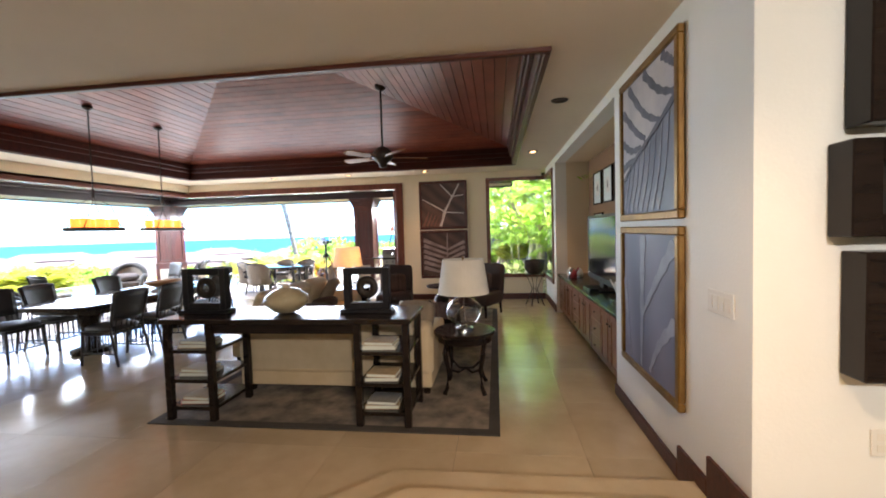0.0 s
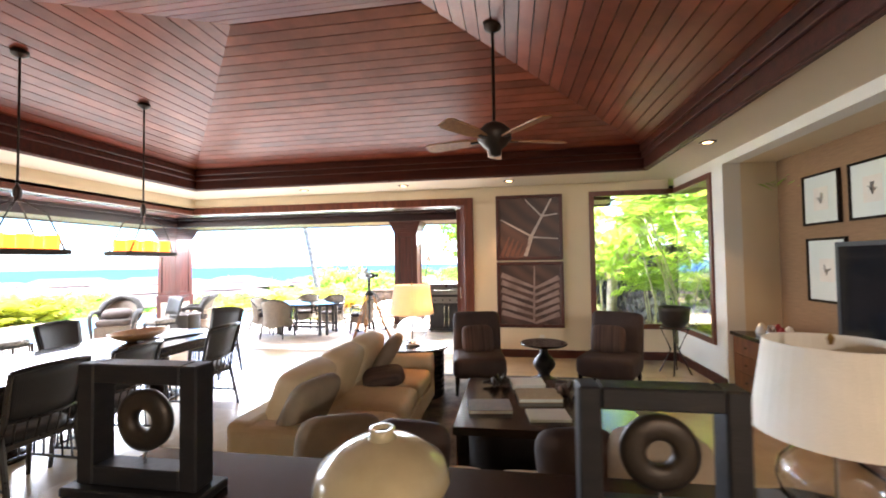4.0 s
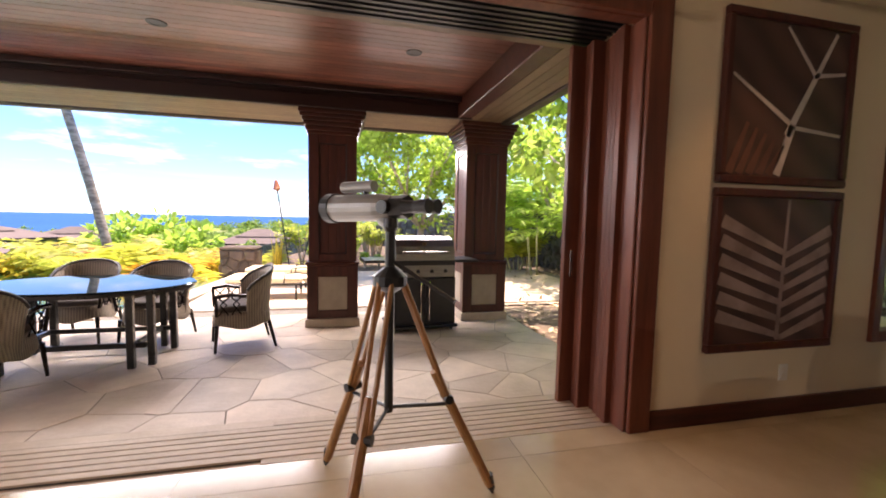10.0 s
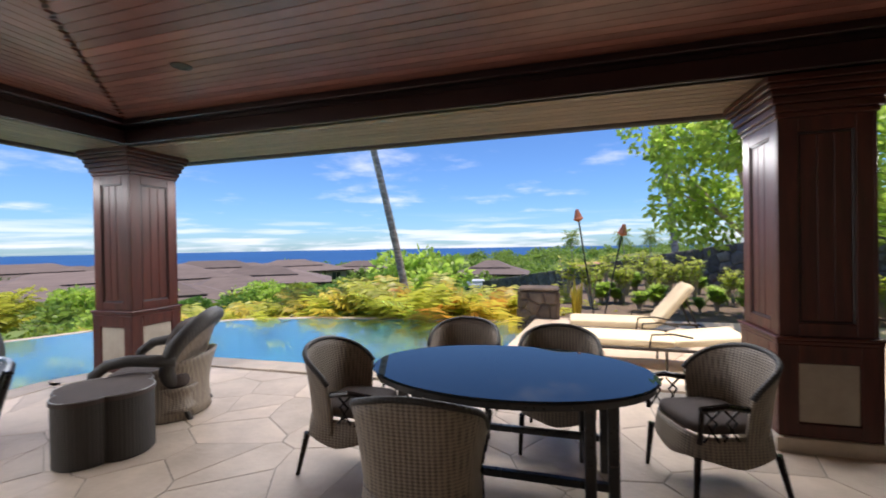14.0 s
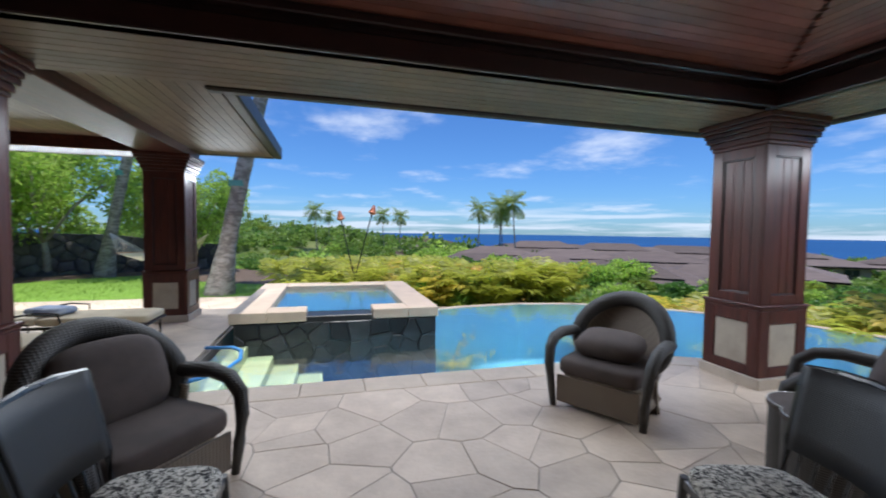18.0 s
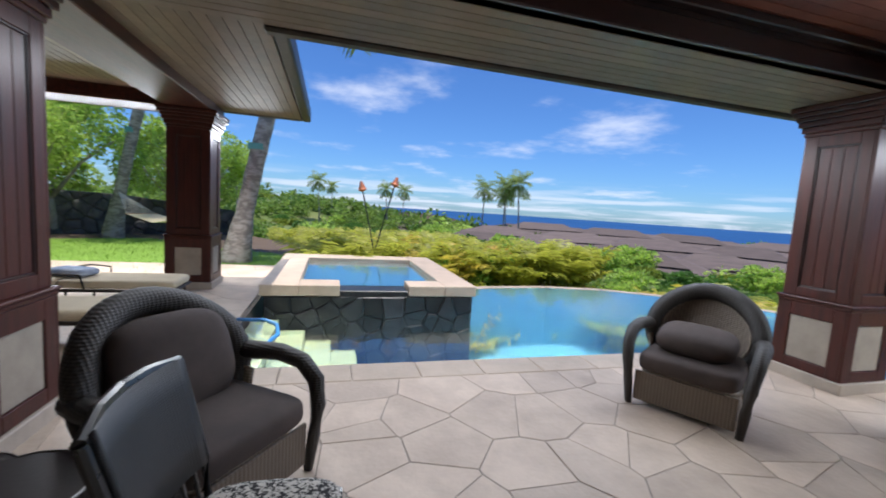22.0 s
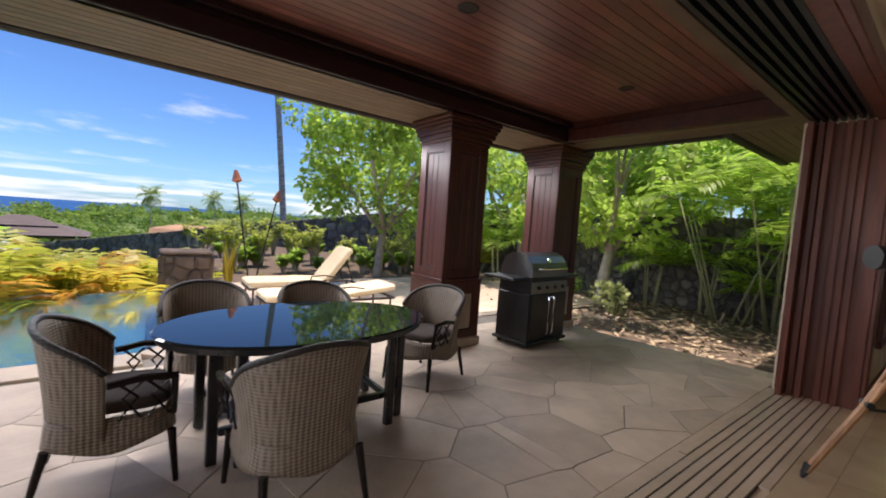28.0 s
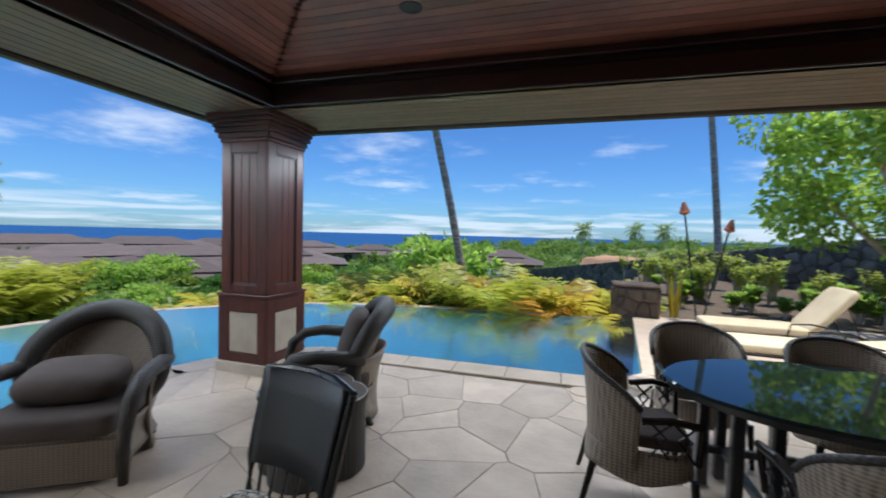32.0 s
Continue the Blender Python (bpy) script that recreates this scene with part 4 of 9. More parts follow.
part("stile", bx(-12.60, -12.46, 3.42, 3.48, 0.02, 2.82, 0.004), MAHOG_LIT, wing)
part("rail", bx(-12.46, -11.20, 3.42, 3.48, 0.02, 0.26, 0.004), MAHOG_H, wing)
part("rail", bx(-12.46, -11.20, 3.42, 3.48, 2.66, 2.82, 0.004), MAHOG_H, wing)
part("pane", bx(-12.46, -11.20, 3.445, 3.455, 0.26, 2.66), PANEGLASS, wing, "dark reflecting glass pane")
# Room shell in the near-black beam colour, which paints in the interior's shade.
structure("wing_room", boxes([(-12.8, -7.9, -0.6, -0.4, 0.0, 3.0), (-12.62, -12.5, -0.4, 3.3, 0.0, 3.0), (-16.6, -7.9, -0.6, 3.3, 3.0, 3.12)]), BEAM, "west wing room shell, its dimness put into a near-black colour", "wall")
wb = bmnew()
board_run(wb, -16.3, -10.95, 3.6, 5.44, 3.0, "x", 0.11)
structure("ceiling_wing", wb, SOFFIT, "tan board ceiling over the wing walk", "ceiling")
structure("beam_wing", boxes([(-16.3, -10.95, 5.45, 6.1, BZ, 3.1), (-16.3, -15.6, -0.6, 5.45, BZ, 3.1)], 0.01), MAHOG_H, "mahogany beam between the wing columns", "beam")
ws = bmnew()
board_run(ws, -16.25, -11.85, 6.1, 7.36, 2.93, "x", 0.11, 0.006)
structure("soffit_wing", ws, SOFFIT, "tan board soffit of the wing eaves", "soffit")
structure("fascia_wing", boxes([(-16.45, -11.9, 7.36, 7.50, 2.93, 3.16), (-16.45, -16.28, -0.6, 7.36, 2.93, 3.16)], 0.02), DARKMETAL, "dark bronze gutter of the west wing", "gutter")
structure("roof_wing", boxes([(-16.4, -11.0, -0.6, 7.4, 3.14, 3.3)]), ROOF, "brown roof of the west wing", "roof")
sw = thing("light_switch", "white double light switch on the wing wall", "switch", pose(-10.87, 3.52, 1.2))
part("plate", bx(-0.06, 0.06, 0, 0.006, -0.06, 0.06, 0.003), CHROME, sw)
part("rocker", bx(-0.035, -0.005, 0.006, 0.011, -0.04, 0.04, 0.002), PLASTICW, sw)
part("rocker", bx(0.005, 0.035, 0.006, 0.011, -0.04, 0.04, 0.002), PLASTICW, sw)

# ---- pool, spa, decks ----
POOL_IN = [(-12.15, 6.9), (-12.15, 12.45), (-11.75, 13.3), (-11.0, 13.78), (-7.35, 13.85), (-7.0, 14.2), (-6.55, 18.0)]
POOL_OUT = [(-7.2, 18.0), (-9.5, 17.88), (-11.7, 17.62), (-13.4, 17.0), (-14.6, 16.25), (-15.6, 15.2), (-16.3, 13.9), (-16.55, 12.6), (-16.45, 11.2), (-16.2, 10.15), (-14.15, 10.05), (-14.15, 7.0)]
pool_poly = POOL_IN + POOL_OUT


def wall_strip(bm, pts, z0, z1, thick, closed=False):
    """A low wall along a line, to the left of its direction."""
    n = len(pts)
    for i in range(n if closed else n - 1):
        a, b = Vector(pts[i]), Vector(pts[(i + 1) % n])
        d = (b - a).normalized()
        w = Vector((-d.y, d.x)) * thick
        q = [a, b, b + w, a + w]
        lo = [bm.verts.new((p.x, p.y, z0)) for p in q]
        hi = [bm.verts.new((p.x, p.y, z1)) for p in q]
        bm.faces.new(hi)
        bm.faces.new(list(reversed(lo)))
        for j in range(4):
            bm.faces.new((lo[j], lo[(j + 1) % 4], hi[(j + 1) % 4], hi[j]))


structure("pool_floor", prism([(p[0], p[1]) for p in pool_poly], -1.50, -1.35), POOLPLASTER, "blue plaster pool floor", "pool")
pw = bmnew()
wall_strip(pw, POOL_IN, -1.4, -0.10, -0.12)
wall_strip(pw, POOL_OUT[:10], -1.4, -0.085, 0.22)
structure("pool_wall", pw, POOLPLASTER, "blue plaster pool wall with a vanishing edge", "pool")
wt = structure("water", prism(pool_poly, -0.082, -0.078), WATER, "still turquoise pool water reflecting the sky", "water")
wt.visible_shadow = False
st = tagged(thing("pool_steps", "pale submerged pool steps beside the spa", "pool steps"), kind="structure")
for k in range(4):
    part("tread", bx(-14.1, -12.2, 6.95 + 0.34 * k, 7.29 + 0.34 * k, -1.38, -0.095 - 0.15 * k, 0.01), POOLSTEP, st)

spa = tagged(thing("spa", "raised square spa with limestone coping and dark lava sides", "spa"), kind="structure")
SX0, SX1, SY0, SY1, SZ = -17.55, -14.17, 7.02, 10.10, 0.37
for r in ((SX0, SX1, SY0, SY0 + 0.5, SZ - 0.16, SZ), (SX0, SX1, SY1 - 0.5, SY1, SZ - 0.16, SZ), (SX0, SX0 + 0.5, SY0 + 0.5, SY1 - 0.5, SZ - 0.16, SZ), (SX1 - 0.42, SX1, SY0 + 0.5, SY0 + 1.05, SZ - 0.16, SZ), (SX1 - 0.42, SX1, SY1 - 1.05, SY1 - 0.5, SZ - 0.16, SZ)):
    part("coping", bx(*r, 0.012), COPING, spa)
part("spillway", bx(SX1 - 0.40, SX1 - 0.03, SY0 + 1.05, SY1 - 1.05, SZ - 0.2, SZ - 0.085, 0.01), SPALAVA, spa)
part("basin", boxes([(SX0 + 0.06, SX1 - 0.06, SY0 + 0.06, SY0 + 0.5, -1.4, SZ - 0.16), (SX0 + 0.06, SX1 - 0.06, SY1 - 0.5, SY1 - 0.06, -1.4, SZ - 0.16), (SX0 + 0.06, SX0 + 0.5, SY0 + 0.5, SY1 - 0.5, -1.4, SZ - 0.16), (SX1 - 0.4, SX1 - 0.06, SY0 + 0.5, SY1 - 0.5, -1.4, SZ - 0.2), (SX0 + 0.5, SX1 - 0.4, SY0 + 0.5, SY1 - 0.5, -0.75, -0.6)]), POOLPLASTER, spa)
part("backing", boxes([(SX1 - 0.064, SX1 - 0.052, SY0 + 0.06, SY1 - 0.06, -1.4, SZ - 0.17), (SX0 + 0.06, SX1 - 0.064, SY1 - 0.064, SY1 - 0.052, -1.4, SZ - 0.17)]), SPALAVA, spa)
sw2 = part("spa_water", bx(SX0 + 0.5, SX1 - 0.40, SY0 + 0.5, SY1 - 0.5, SZ - 0.085, SZ - 0.08), WATER, spa)
sw2.visible_shadow = False

# paved ground under the flagstones, deck edge coping
structure("ground_slab", boxes([(-12.1, -7.95, 3.4, 12.6, -0.4, -0.03), (-12.0, -1.62, 9.99, 13.74, -0.4, -0.03), (-6.5, 1.6, 13.74, 18.2, -0.4, -0.03), (-18.4, -12.1, -1.0, 6.9, -0.4, -0.03)]), GROUT, "grey mortar bed under the flagstones", "pavement")

# ---- living room things ----
def art_panel(label, plane, a0, z0, size, frame_mat, fill, marks, mark_mat, marks_b=(), mat_b=None, depth=0.045):
    """A framed square picture. plane: its pose, with x across and z up and -y to the room."""
    th = thing("framed_picture", label, "picture", plane, "leaf pictures")
    w = 0.055
    part("frame", boxes([(a0, a0 + size, -depth, 0, z0, z0 + w), (a0, a0 + size, -depth, 0, z0 + size - w, z0 + size), (a0, a0 + w, -depth, 0, z0 + w, z0 + size - w), (a0 + size - w, a0 + size, -depth, 0, z0 + w, z0 + size - w)], 0.008), frame_mat, th)
    part("canvas", bx(a0 + w, a0 + size - w, -depth * 0.55, -0.004, z0 + w, z0 + size - w), fill, th)
    y = -depth * 0.55 - 0.003
    for x0, u0, x1, u1, t0, t1, mk in [(*m_, mark_mat) for m_ in marks] + [(*m_, mat_b) for m_ in marks_b]:
        p, q = Vector((a0 + x0 * size, y, z0 + u0 * size)), Vector((a0 + x1 * size, y, z0 + u1 * size))
        d = (q - p).normalized()
        n = Vector((-d.z, 0, d.x))
        bm = bmnew()
        v = [bm.verts.new(c) for c in (p + n * t0 * size, q + n * t1 * size, q - n * t1 * size, p - n * t0 * size)]
        w2 = [bm.verts.new(c.co + Vector((0, 0.002, 0))) for c in v]
        bm.faces.new(v)
        bm.faces.new(list(reversed(w2)))
        for j in range(4):
            bm.faces.new((v[j], w2[j], w2[(j + 1) % 4], v[(j + 1) % 4]))
        part("brush_stroke", bm, mk, th)
    return th


NORTH = pose(0, 9.338, 0)
ART_RIB = mat("leaf_painting_rib", (0.36, 0.27, 0.25), (0.20, 0.14, 0.125), 3, 0.5)
ART_RUST = mat("leaf_painting_rust", (0.15, 0.062, 0.042), (0.08, 0.036, 0.028), 3, 0.5)
art_panel("brown painting of pale branching leaf veins, dark wooden frame", NORTH, -1.73, 1.735, 1.10, MAHOG, ART_BROWN, [(0.07, 0.63, 0.52, 0.37, 0.008, 0.016), (0.50, 0.30, 0.84, 0.93, 0.024, 0.012), (0.44, 0.06, 0.54, 0.36, 0.03, 0.026), (0.45, 0.93, 0.70, 0.66, 0.008, 0.014), (0.70, 0.67, 0.93, 0.70, 0.014, 0.009), (0.55, 0.35, 0.93, 0.32, 0.013, 0.009)], ART_BROWN_LINE, [(0.08 + 0.075 * k, 0.06, 0.20 + 0.07 * k, 0.36 - 0.03 * k, 0.028, 0.012) for k in range(5)], ART_RUST)
art_panel("brown painting of a ribbed palm leaf, dark wooden frame", NORTH, -1.73, 0.605, 1.10, MAHOG, ART_BROWN, [(0.55, 0.06, 0.57, 0.94, 0.016, 0.010)] + [(0.55, 0.09 + 0.105 * k, 0.07, 0.23 + 0.115 * k, 0.018, 0.040) for k in range(6)] + [(0.57, 0.07 + 0.105 * k, 0.93, 0.21 + 0.110 * k, 0.018, 0.036) for k in range(6)], ART_RIB)
EAST = pose(1.113, 0, 0, 0, 0, -90)
ART_PALE = mat("leaf_painting_pale", (0.52, 0.48, 0.46), (0.36, 0.34, 0.36), 2.2, 0.5)
ART_FOLD = picture("leaf_painting_folds", (0.10, 0.105, 0.16), (0.27, 0.265, 0.35), 0.45, (0.3, 0, 0.5))
ART_SLATE = picture("leaf_painting_slate", (0.10, 0.11, 0.155), (0.21, 0.22, 0.27), 0.5, (0.5, 0, 0.3))


def ribbon(th, name, pts, widths, material, a0, z0, size, y):
    """A painted stroke: a thin tapered band along a smooth line of (across, up) shares of the canvas."""
    n = 14
    line = []
    for i in range(n + 1):
        t = i / n * (len(pts) - 1)
        k = min(int(t), len(pts) - 2)
        u = t - k
        p0, p1, p2, p3 = (Vector(pts[max(0, min(len(pts) - 1, k + o))]) for o in (-1, 0, 1, 2))
        line.append(0.5 * ((2 * p1) + (p2 - p0) * u + (2 * p0 - 5 * p1 + 4 * p2 - p3) * u * u + (3 * p1 - p0 - 3 * p2 + p3) * u ** 3))
    bm = bmnew()
    rows = []
    for i, p in enumerate(line):
        d = (line[min(n, i + 1)] - line[max(0, i - 1)]).normalized()
        w = Vector((-d.y, d.x)) * (widths[0] + (widths[1] - widths[0]) * i / n) * (1 + 0.25 * math.sin(i * 2.1))
        rows.append([bm.verts.new((a0 + q.x * size, y + e, z0 + q.y * size)) for e in (0, 0.003) for q in (p + w, p - w)])
    for A, B in zip(rows, rows[1:]):
        for i, j in ((0, 1), (1, 3), (3, 2), (2, 0)):
            bm.faces.new((A[i], A[j], B[j], B[i]))
    bm.faces.new([rows[0][i] for i in (0, 2, 3, 1)])
    bm.faces.new([rows[-1][i] for i in (0, 1, 3, 2)])
    bmesh.ops.recalc_face_normals(bm, faces=bm.faces)
    part(name, bm, material, th)


A0, AS, AY = -3.70, 1.13, -0.028
fan = art_panel("grey-blue painting of a fan palm frond in a gold frame", EAST, A0, 1.735, AS, GOLD, ART_SLATE, [], ART_GREY_LIGHT)
wash = prism([(A0 + u * AS, 1.735 + v * AS) for u, v in ((0.055, 0.30), (0.28, 0.42), (0.5, 0.50), (0.73, 0.585), (0.945, 0.66), (0.945, 0.945), (0.055, 0.945))], 0, 0.003)
wash.transform(Matrix(((1, 0, 0, 0), (0, 0, -1, AY + 0.003), (0, 1, 0, 0), (0, 0, 0, 1))))
part("pale_wash", wash, ART_PALE, fan)
for line in (((0.50, 0.52), (0.33, 0.60), (0.06, 0.79)), ((0.73, 0.575), (0.47, 0.69), (0.18, 0.93)), ((0.93, 0.68), (0.71, 0.76), (0.47, 0.935)), ((0.94, 0.82), (0.88, 0.86), (0.76, 0.94)), ((0.42, 0.48), (0.23, 0.49), (0.06, 0.57)), ((0.28, 0.42), (0.18, 0.41), (0.06, 0.385))):
    ribbon(fan, "brush_stroke", line, (0.017, 0.030), ART_GREY_DARK, A0, 1.735, AS, AY - 0.002)
ribbon(fan, "brush_stroke", ((0.06, 0.29), (0.28, 0.405), (0.5, 0.485), (0.73, 0.57), (0.94, 0.655)), (0.012, 0.02), ART_GREY_DARK, A0, 1.735, AS, AY - 0.004)
for k in range(9):
    u = 0.10 + 0.095 * k
    ribbon(fan, "brush_stroke", ((u, 0.28 + 0.37 * u), (u - 0.05, 0.22 + 0.1 * u), (max(0.06, u - 0.16), 0.06)), (0.004, 0.016 if k % 2 else 0.009), ART_GREY_LIGHT, A0, 1.735, AS, AY - 0.001)
fold = art_panel("blue-grey painting of soft leaf folds in a gold frame", EAST, A0, 0.56, AS, GOLD, ART_FOLD, [], ART_GREY_LIGHT)
for line, w in ((((0.40, 0.06), (0.42, 0.5), (0.44, 0.94)), (0.012, 0.05)), (((0.43, 0.42), (0.66, 0.66), (0.92, 0.90)), (0.014, 0.05)), (((0.07, 0.62), (0.12, 0.35), (0.2, 0.07)), (0.03, 0.012)), (((0.55, 0.07), (0.7, 0.28), (0.93, 0.46)), (0.012, 0.045))):
    ribbon(fold, "brush_stroke", line, w, ART_GREY_LIGHT, A0, 0.56, AS, AY - 0.001)

# shadow boxes on the entry wall
for z0, z1, x0 in ((2.08, 2.62, 1.46), (1.63, 2.02, 1.40), (1.04, 1.57, 1.455)):
    sb = thing("shadow_box", "dark brown wooden shadow box holding a pale carving", "wall art", pose(0, 1.938, 0), "entry shadow boxes")
    x1 = x0 + 0.62
    part("box_frame", boxes([(x0, x0 + 0.11, -0.13, 0, z0, z1), (x1 - 0.11, x1, -0.13, 0, z0, z1), (x0 + 0.11, x1 - 0.11, -0.13, 0, z0, z0 + 0.09), (x0 + 0.11, x1 - 0.11, -0.13, 0, z1 - 0.09, z1)], 0.006), EBONY, sb)
    part("back_panel", bx(x0 + 0.11, x1 - 0.11, -0.05, -0.004, z0 + 0.09, z1 - 0.09), BLACKPAINT, sb)
    part("carving", pillow(0.12, 0.05, z1 - z0 - 0.24, ((x0 + x1) / 2, -0.075, (z0 + z1) / 2), 0.8, 0.7, 16), CORALW, sb, "pale carved ornament", True)
so1 = thing("wall_switch", "white four-gang wall switch plate", "switch", pose(1.113, 2.19, 1.30, 0, 0, -90))
part("plate", bx(-0.12, 0.12, -0.007, 0, -0.06, 0.06, 0.003), PLASTICW, so1)
for k in range(4):
    part("rocker", bx(-0.10 + 0.053 * k, -0.065 + 0.053 * k, -0.011, -0.007, -0.035, 0.035, 0.002), PLASTICW, so1)
so2 = thing("wall_outlet", "white wall socket plate low on the entry wall", "socket", pose(1.62, 1.938, 0.74))
part("plate", bx(-0.04, 0.04, -0.007, 0, -0.06, 0.06, 0.003), PLASTICW, so2)
part("socket", boxes([(-0.018, 0.018, -0.009, -0.007, 0.01, 0.04), (-0.018, 0.018, -0.009, -0.007, -0.04, -0.01)]), SHADE, so2)
so3 = thing("wall_outlet", "white wall socket plate low on the north wall", "socket", pose(-1.0, 9.338, 0.42))
part("plate", bx(-0.04, 0.04, -0.007, 0, -0.06, 0.06, 0.003), PLASTICW, so3)
part("socket", boxes([(-0.018, 0.018, -0.009, -0.007, 0.01, 0.04), (-0.018, 0.018, -0.009, -0.007, -0.04, -0.01)]), SHADE, so3)

# recessed downlights, smoke alarm
for lx, ly in ((-5.0, 8.85), (-3.23, 8.85), (-1.5, 8.85), (0.66, 7.15), (0.68, 4.36)):
    dl = thing("downlight", "small recessed ceiling downlight with a bronze trim ring", "downlight", pose(lx, ly, CEILZ), "living room downlights")
    part("trim_ring", ring([(0.085, -0.004), (0.085, 0.0), (0.052, 0.0), (0.052, -0.004), (0.06, -0.010), (0.075, -0.010)], 24), DARKMETAL, dl)
    part("lens", lathe([(0.001, -0.006), (0.048, -0.006), (0.048, -0.004), (0.001, -0.004)], 20), BULB if ly > 5 else DARKMETAL, dl)
for lx, ly in ((-9.0, 11.6), (-5.6, 11.2), (-3.4, 11.2), (-9.4, 8.2)):
    dl = thing("lanai_downlight", "small unlit recessed downlight in the board ceiling", "downlight", pose(lx, ly, LZ), "lanai downlights")
    part("trim_ring", ring([(0.075, -0.006), (0.08, 0.0), (0.05, 0.0), (0.05, -0.006)], 24), DARKMETAL, dl)
    part("lens", lathe([(0.001, -0.003), (0.05, -0.003), (0.05, -0.001), (0.001, -0.001)], 20), DARKMETAL, dl)
sa = thing("smoke_alarm", "white round smoke alarm on the sloping board ceiling", "smoke alarm", pose(-2.6, 4.35, 3.60, -15, 0, 0))
part("body", lathe([(0.07, 0.0), (0.07, -0.03), (0.05, -0.05), (0.001, -0.05)], 20), PLASTICW, sa)


def ceiling_fan(m):
    th = thing("ceiling_fan", "dark bronze ceiling fan with pale wooden blades on a long rod", "ceiling fan", m)
    part("canopy", lathe([(0.02, -0.10), (0.075, -0.06), (0.085, 0.0), (0.01, 0.01)], 20), DARKMETAL, th, "", True)
    part("rod", rod([(0, 0, -0.08), (0, 0, -0.92)], 0.014, 10), DARKMETAL, th)
    part("motor", lathe([(0.03, -0.90), (0.09, -0.93), (0.15, -0.99), (0.15, -1.06), (0.10, -1.12), (0.06, -1.15), (0.055, -1.20), (0.01, -1.21)], 24), DARKMETAL, th, "", True)
    for k in range(5):
        b = bmnew()
        v = [(0.14, -0.03), (0.30, -0.065), (0.62, -0.075), (0.66, -0.05), (0.66, 0.05), (0.62, 0.075), (0.30, 0.065), (0.14, 0.03)]
        prism(v, -0.006, 0.006, b)
        b.transform(Matrix.Rotation(math.radians(72 * k + 20), 4, "Z") @ Matrix.Translation((0, 0, -1.06)) @ Matrix.Rotation(math.radians(13), 4, "X"))
        part("blade", b, TEAK, th, "pale wooden blade")
        a = bmnew()
        box(a, 0.10, 0.22, -0.02, 0.02, -1.075, -1.055, 0.004)
        a.transform(Matrix.Rotation(math.radians(72 * k + 20), 4, "Z"))
        part("blade_iron", a, DARKMETAL, th)
    return th


ceiling_fan(pose(-1.62, 5.9, 3.86))


def chandelier(m, top):
    th = thing("candle_chandelier", "long iron chandelier with glowing amber candle glasses", "chandelier", m, "dining chandeliers")
    part("canopy", lathe([(0.06, top), (0.06, top - 0.03), (0.02, top - 0.06)], 16), DARKMETAL, th)
    part("rod", rod([(0, 0, top - 0.03), (0, 0, 0.55)], 0.009, 8), DARKMETAL, th)
    part("hub", lathe([(0.012, 0.43), (0.03, 0.47), (0.03, 0.53), (0.012, 0.57)], 12), DARKMETAL, th)
    for s in (-1, 1):
        for q in (-1, 1):
            part("stay", rod([(0, 0, 0.46), (0.12 * q, 0.14 * s, 0.34), (0.13 * q, 0.28 * s, 0.02)], 0.007, 6), DARKMETAL, th)
    part("tray", bx(-0.15, 0.15, -0.33, 0.33, -0.02, 0.03, 0.01), DARKMETAL, th)
    for k in range(6):
        part("candle", lathe([(0.055, 0.03), (0.058, 0.15), (0.052, 0.155), (0.048, 0.05), (0.001, 0.05)], 16, ((k % 2 - 0.5) * 0.16, (k // 2 - 1) * 0.21, 0)), CANDLE, th, "glowing amber candle glass")
    return th


chandelier(pose(-5.6, 6.3, 1.86), 1.72)
chandelier(pose(-5.6, 5.1, 1.86), 1.72)


def table_lamp(m, s=1.0, group="glass table lamps"):
    th = thing("table_lamp", "clear blown-glass ball lamp with a white drum shade", "lamp", m, group)
    part("foot", lathe([(0.09 * s, 0), (0.09 * s, 0.02 * s), (0.05 * s, 0.035 * s), (0.03 * s, 0.06 * s)], 20), CHROME, th)
    part("ball", lathe([(0.05 * s, 0.03 * s), (0.11 * s, 0.06 * s), (0.165 * s, 0.12 * s), (0.18 * s, 0.18 * s), (0.165 * s, 0.24 * s), (0.11 * s, 0.30 * s), (0.045 * s, 0.335 * s), (0.03 * s, 0.35 * s), (0.027 * s, 0.35 * s), (0.041 * s, 0.333 * s), (0.107 * s, 0.297 * s), (0.161 * s, 0.239 * s), (0.176 * s, 0.18 * s), (0.161 * s, 0.121 * s), (0.107 * s, 0.063 * s), (0.05 * s, 0.034 * s)], 32), GLASS, th, "clear glass ball", True)
    part("stem", rod([(0, 0, 0.04 * s), (0, 0, 0.40 * s)], 0.008 * s, 8), CHROME, th)
    part("socket", lathe([(0.022 * s, 0.36 * s), (0.022 * s, 0.43 * s), (0.012 * s, 0.45 * s)], 12), GOLD, th)
    b = bmnew()
    n = 40
    rings = [[b.verts.new((r * s * math.cos(2 * math.pi * j / n), r * s * math.sin(2 * math.pi * j / n), z * s)) for j in range(n)] for r, z in ((0.255, 0.365), (0.205, 0.70), (0.200, 0.70), (0.250, 0.365))]
    for i in range(4):
        A, B = rings[i], rings[(i + 1) % 4]
        for j in range(n):
            b.faces.new((A[j], A[(j + 1) % n], B[(j + 1) % n], B[j]))
    part("shade", b, SHADE_LIT if s > 1.05 else SHADE, th, "white linen drum shade")
    part("finial", lathe([(0.006 * s, 0.69 * s), (0.012 * s, 0.715 * s), (0.001, 0.735 * s)], 10), GOLD, th)
    return th


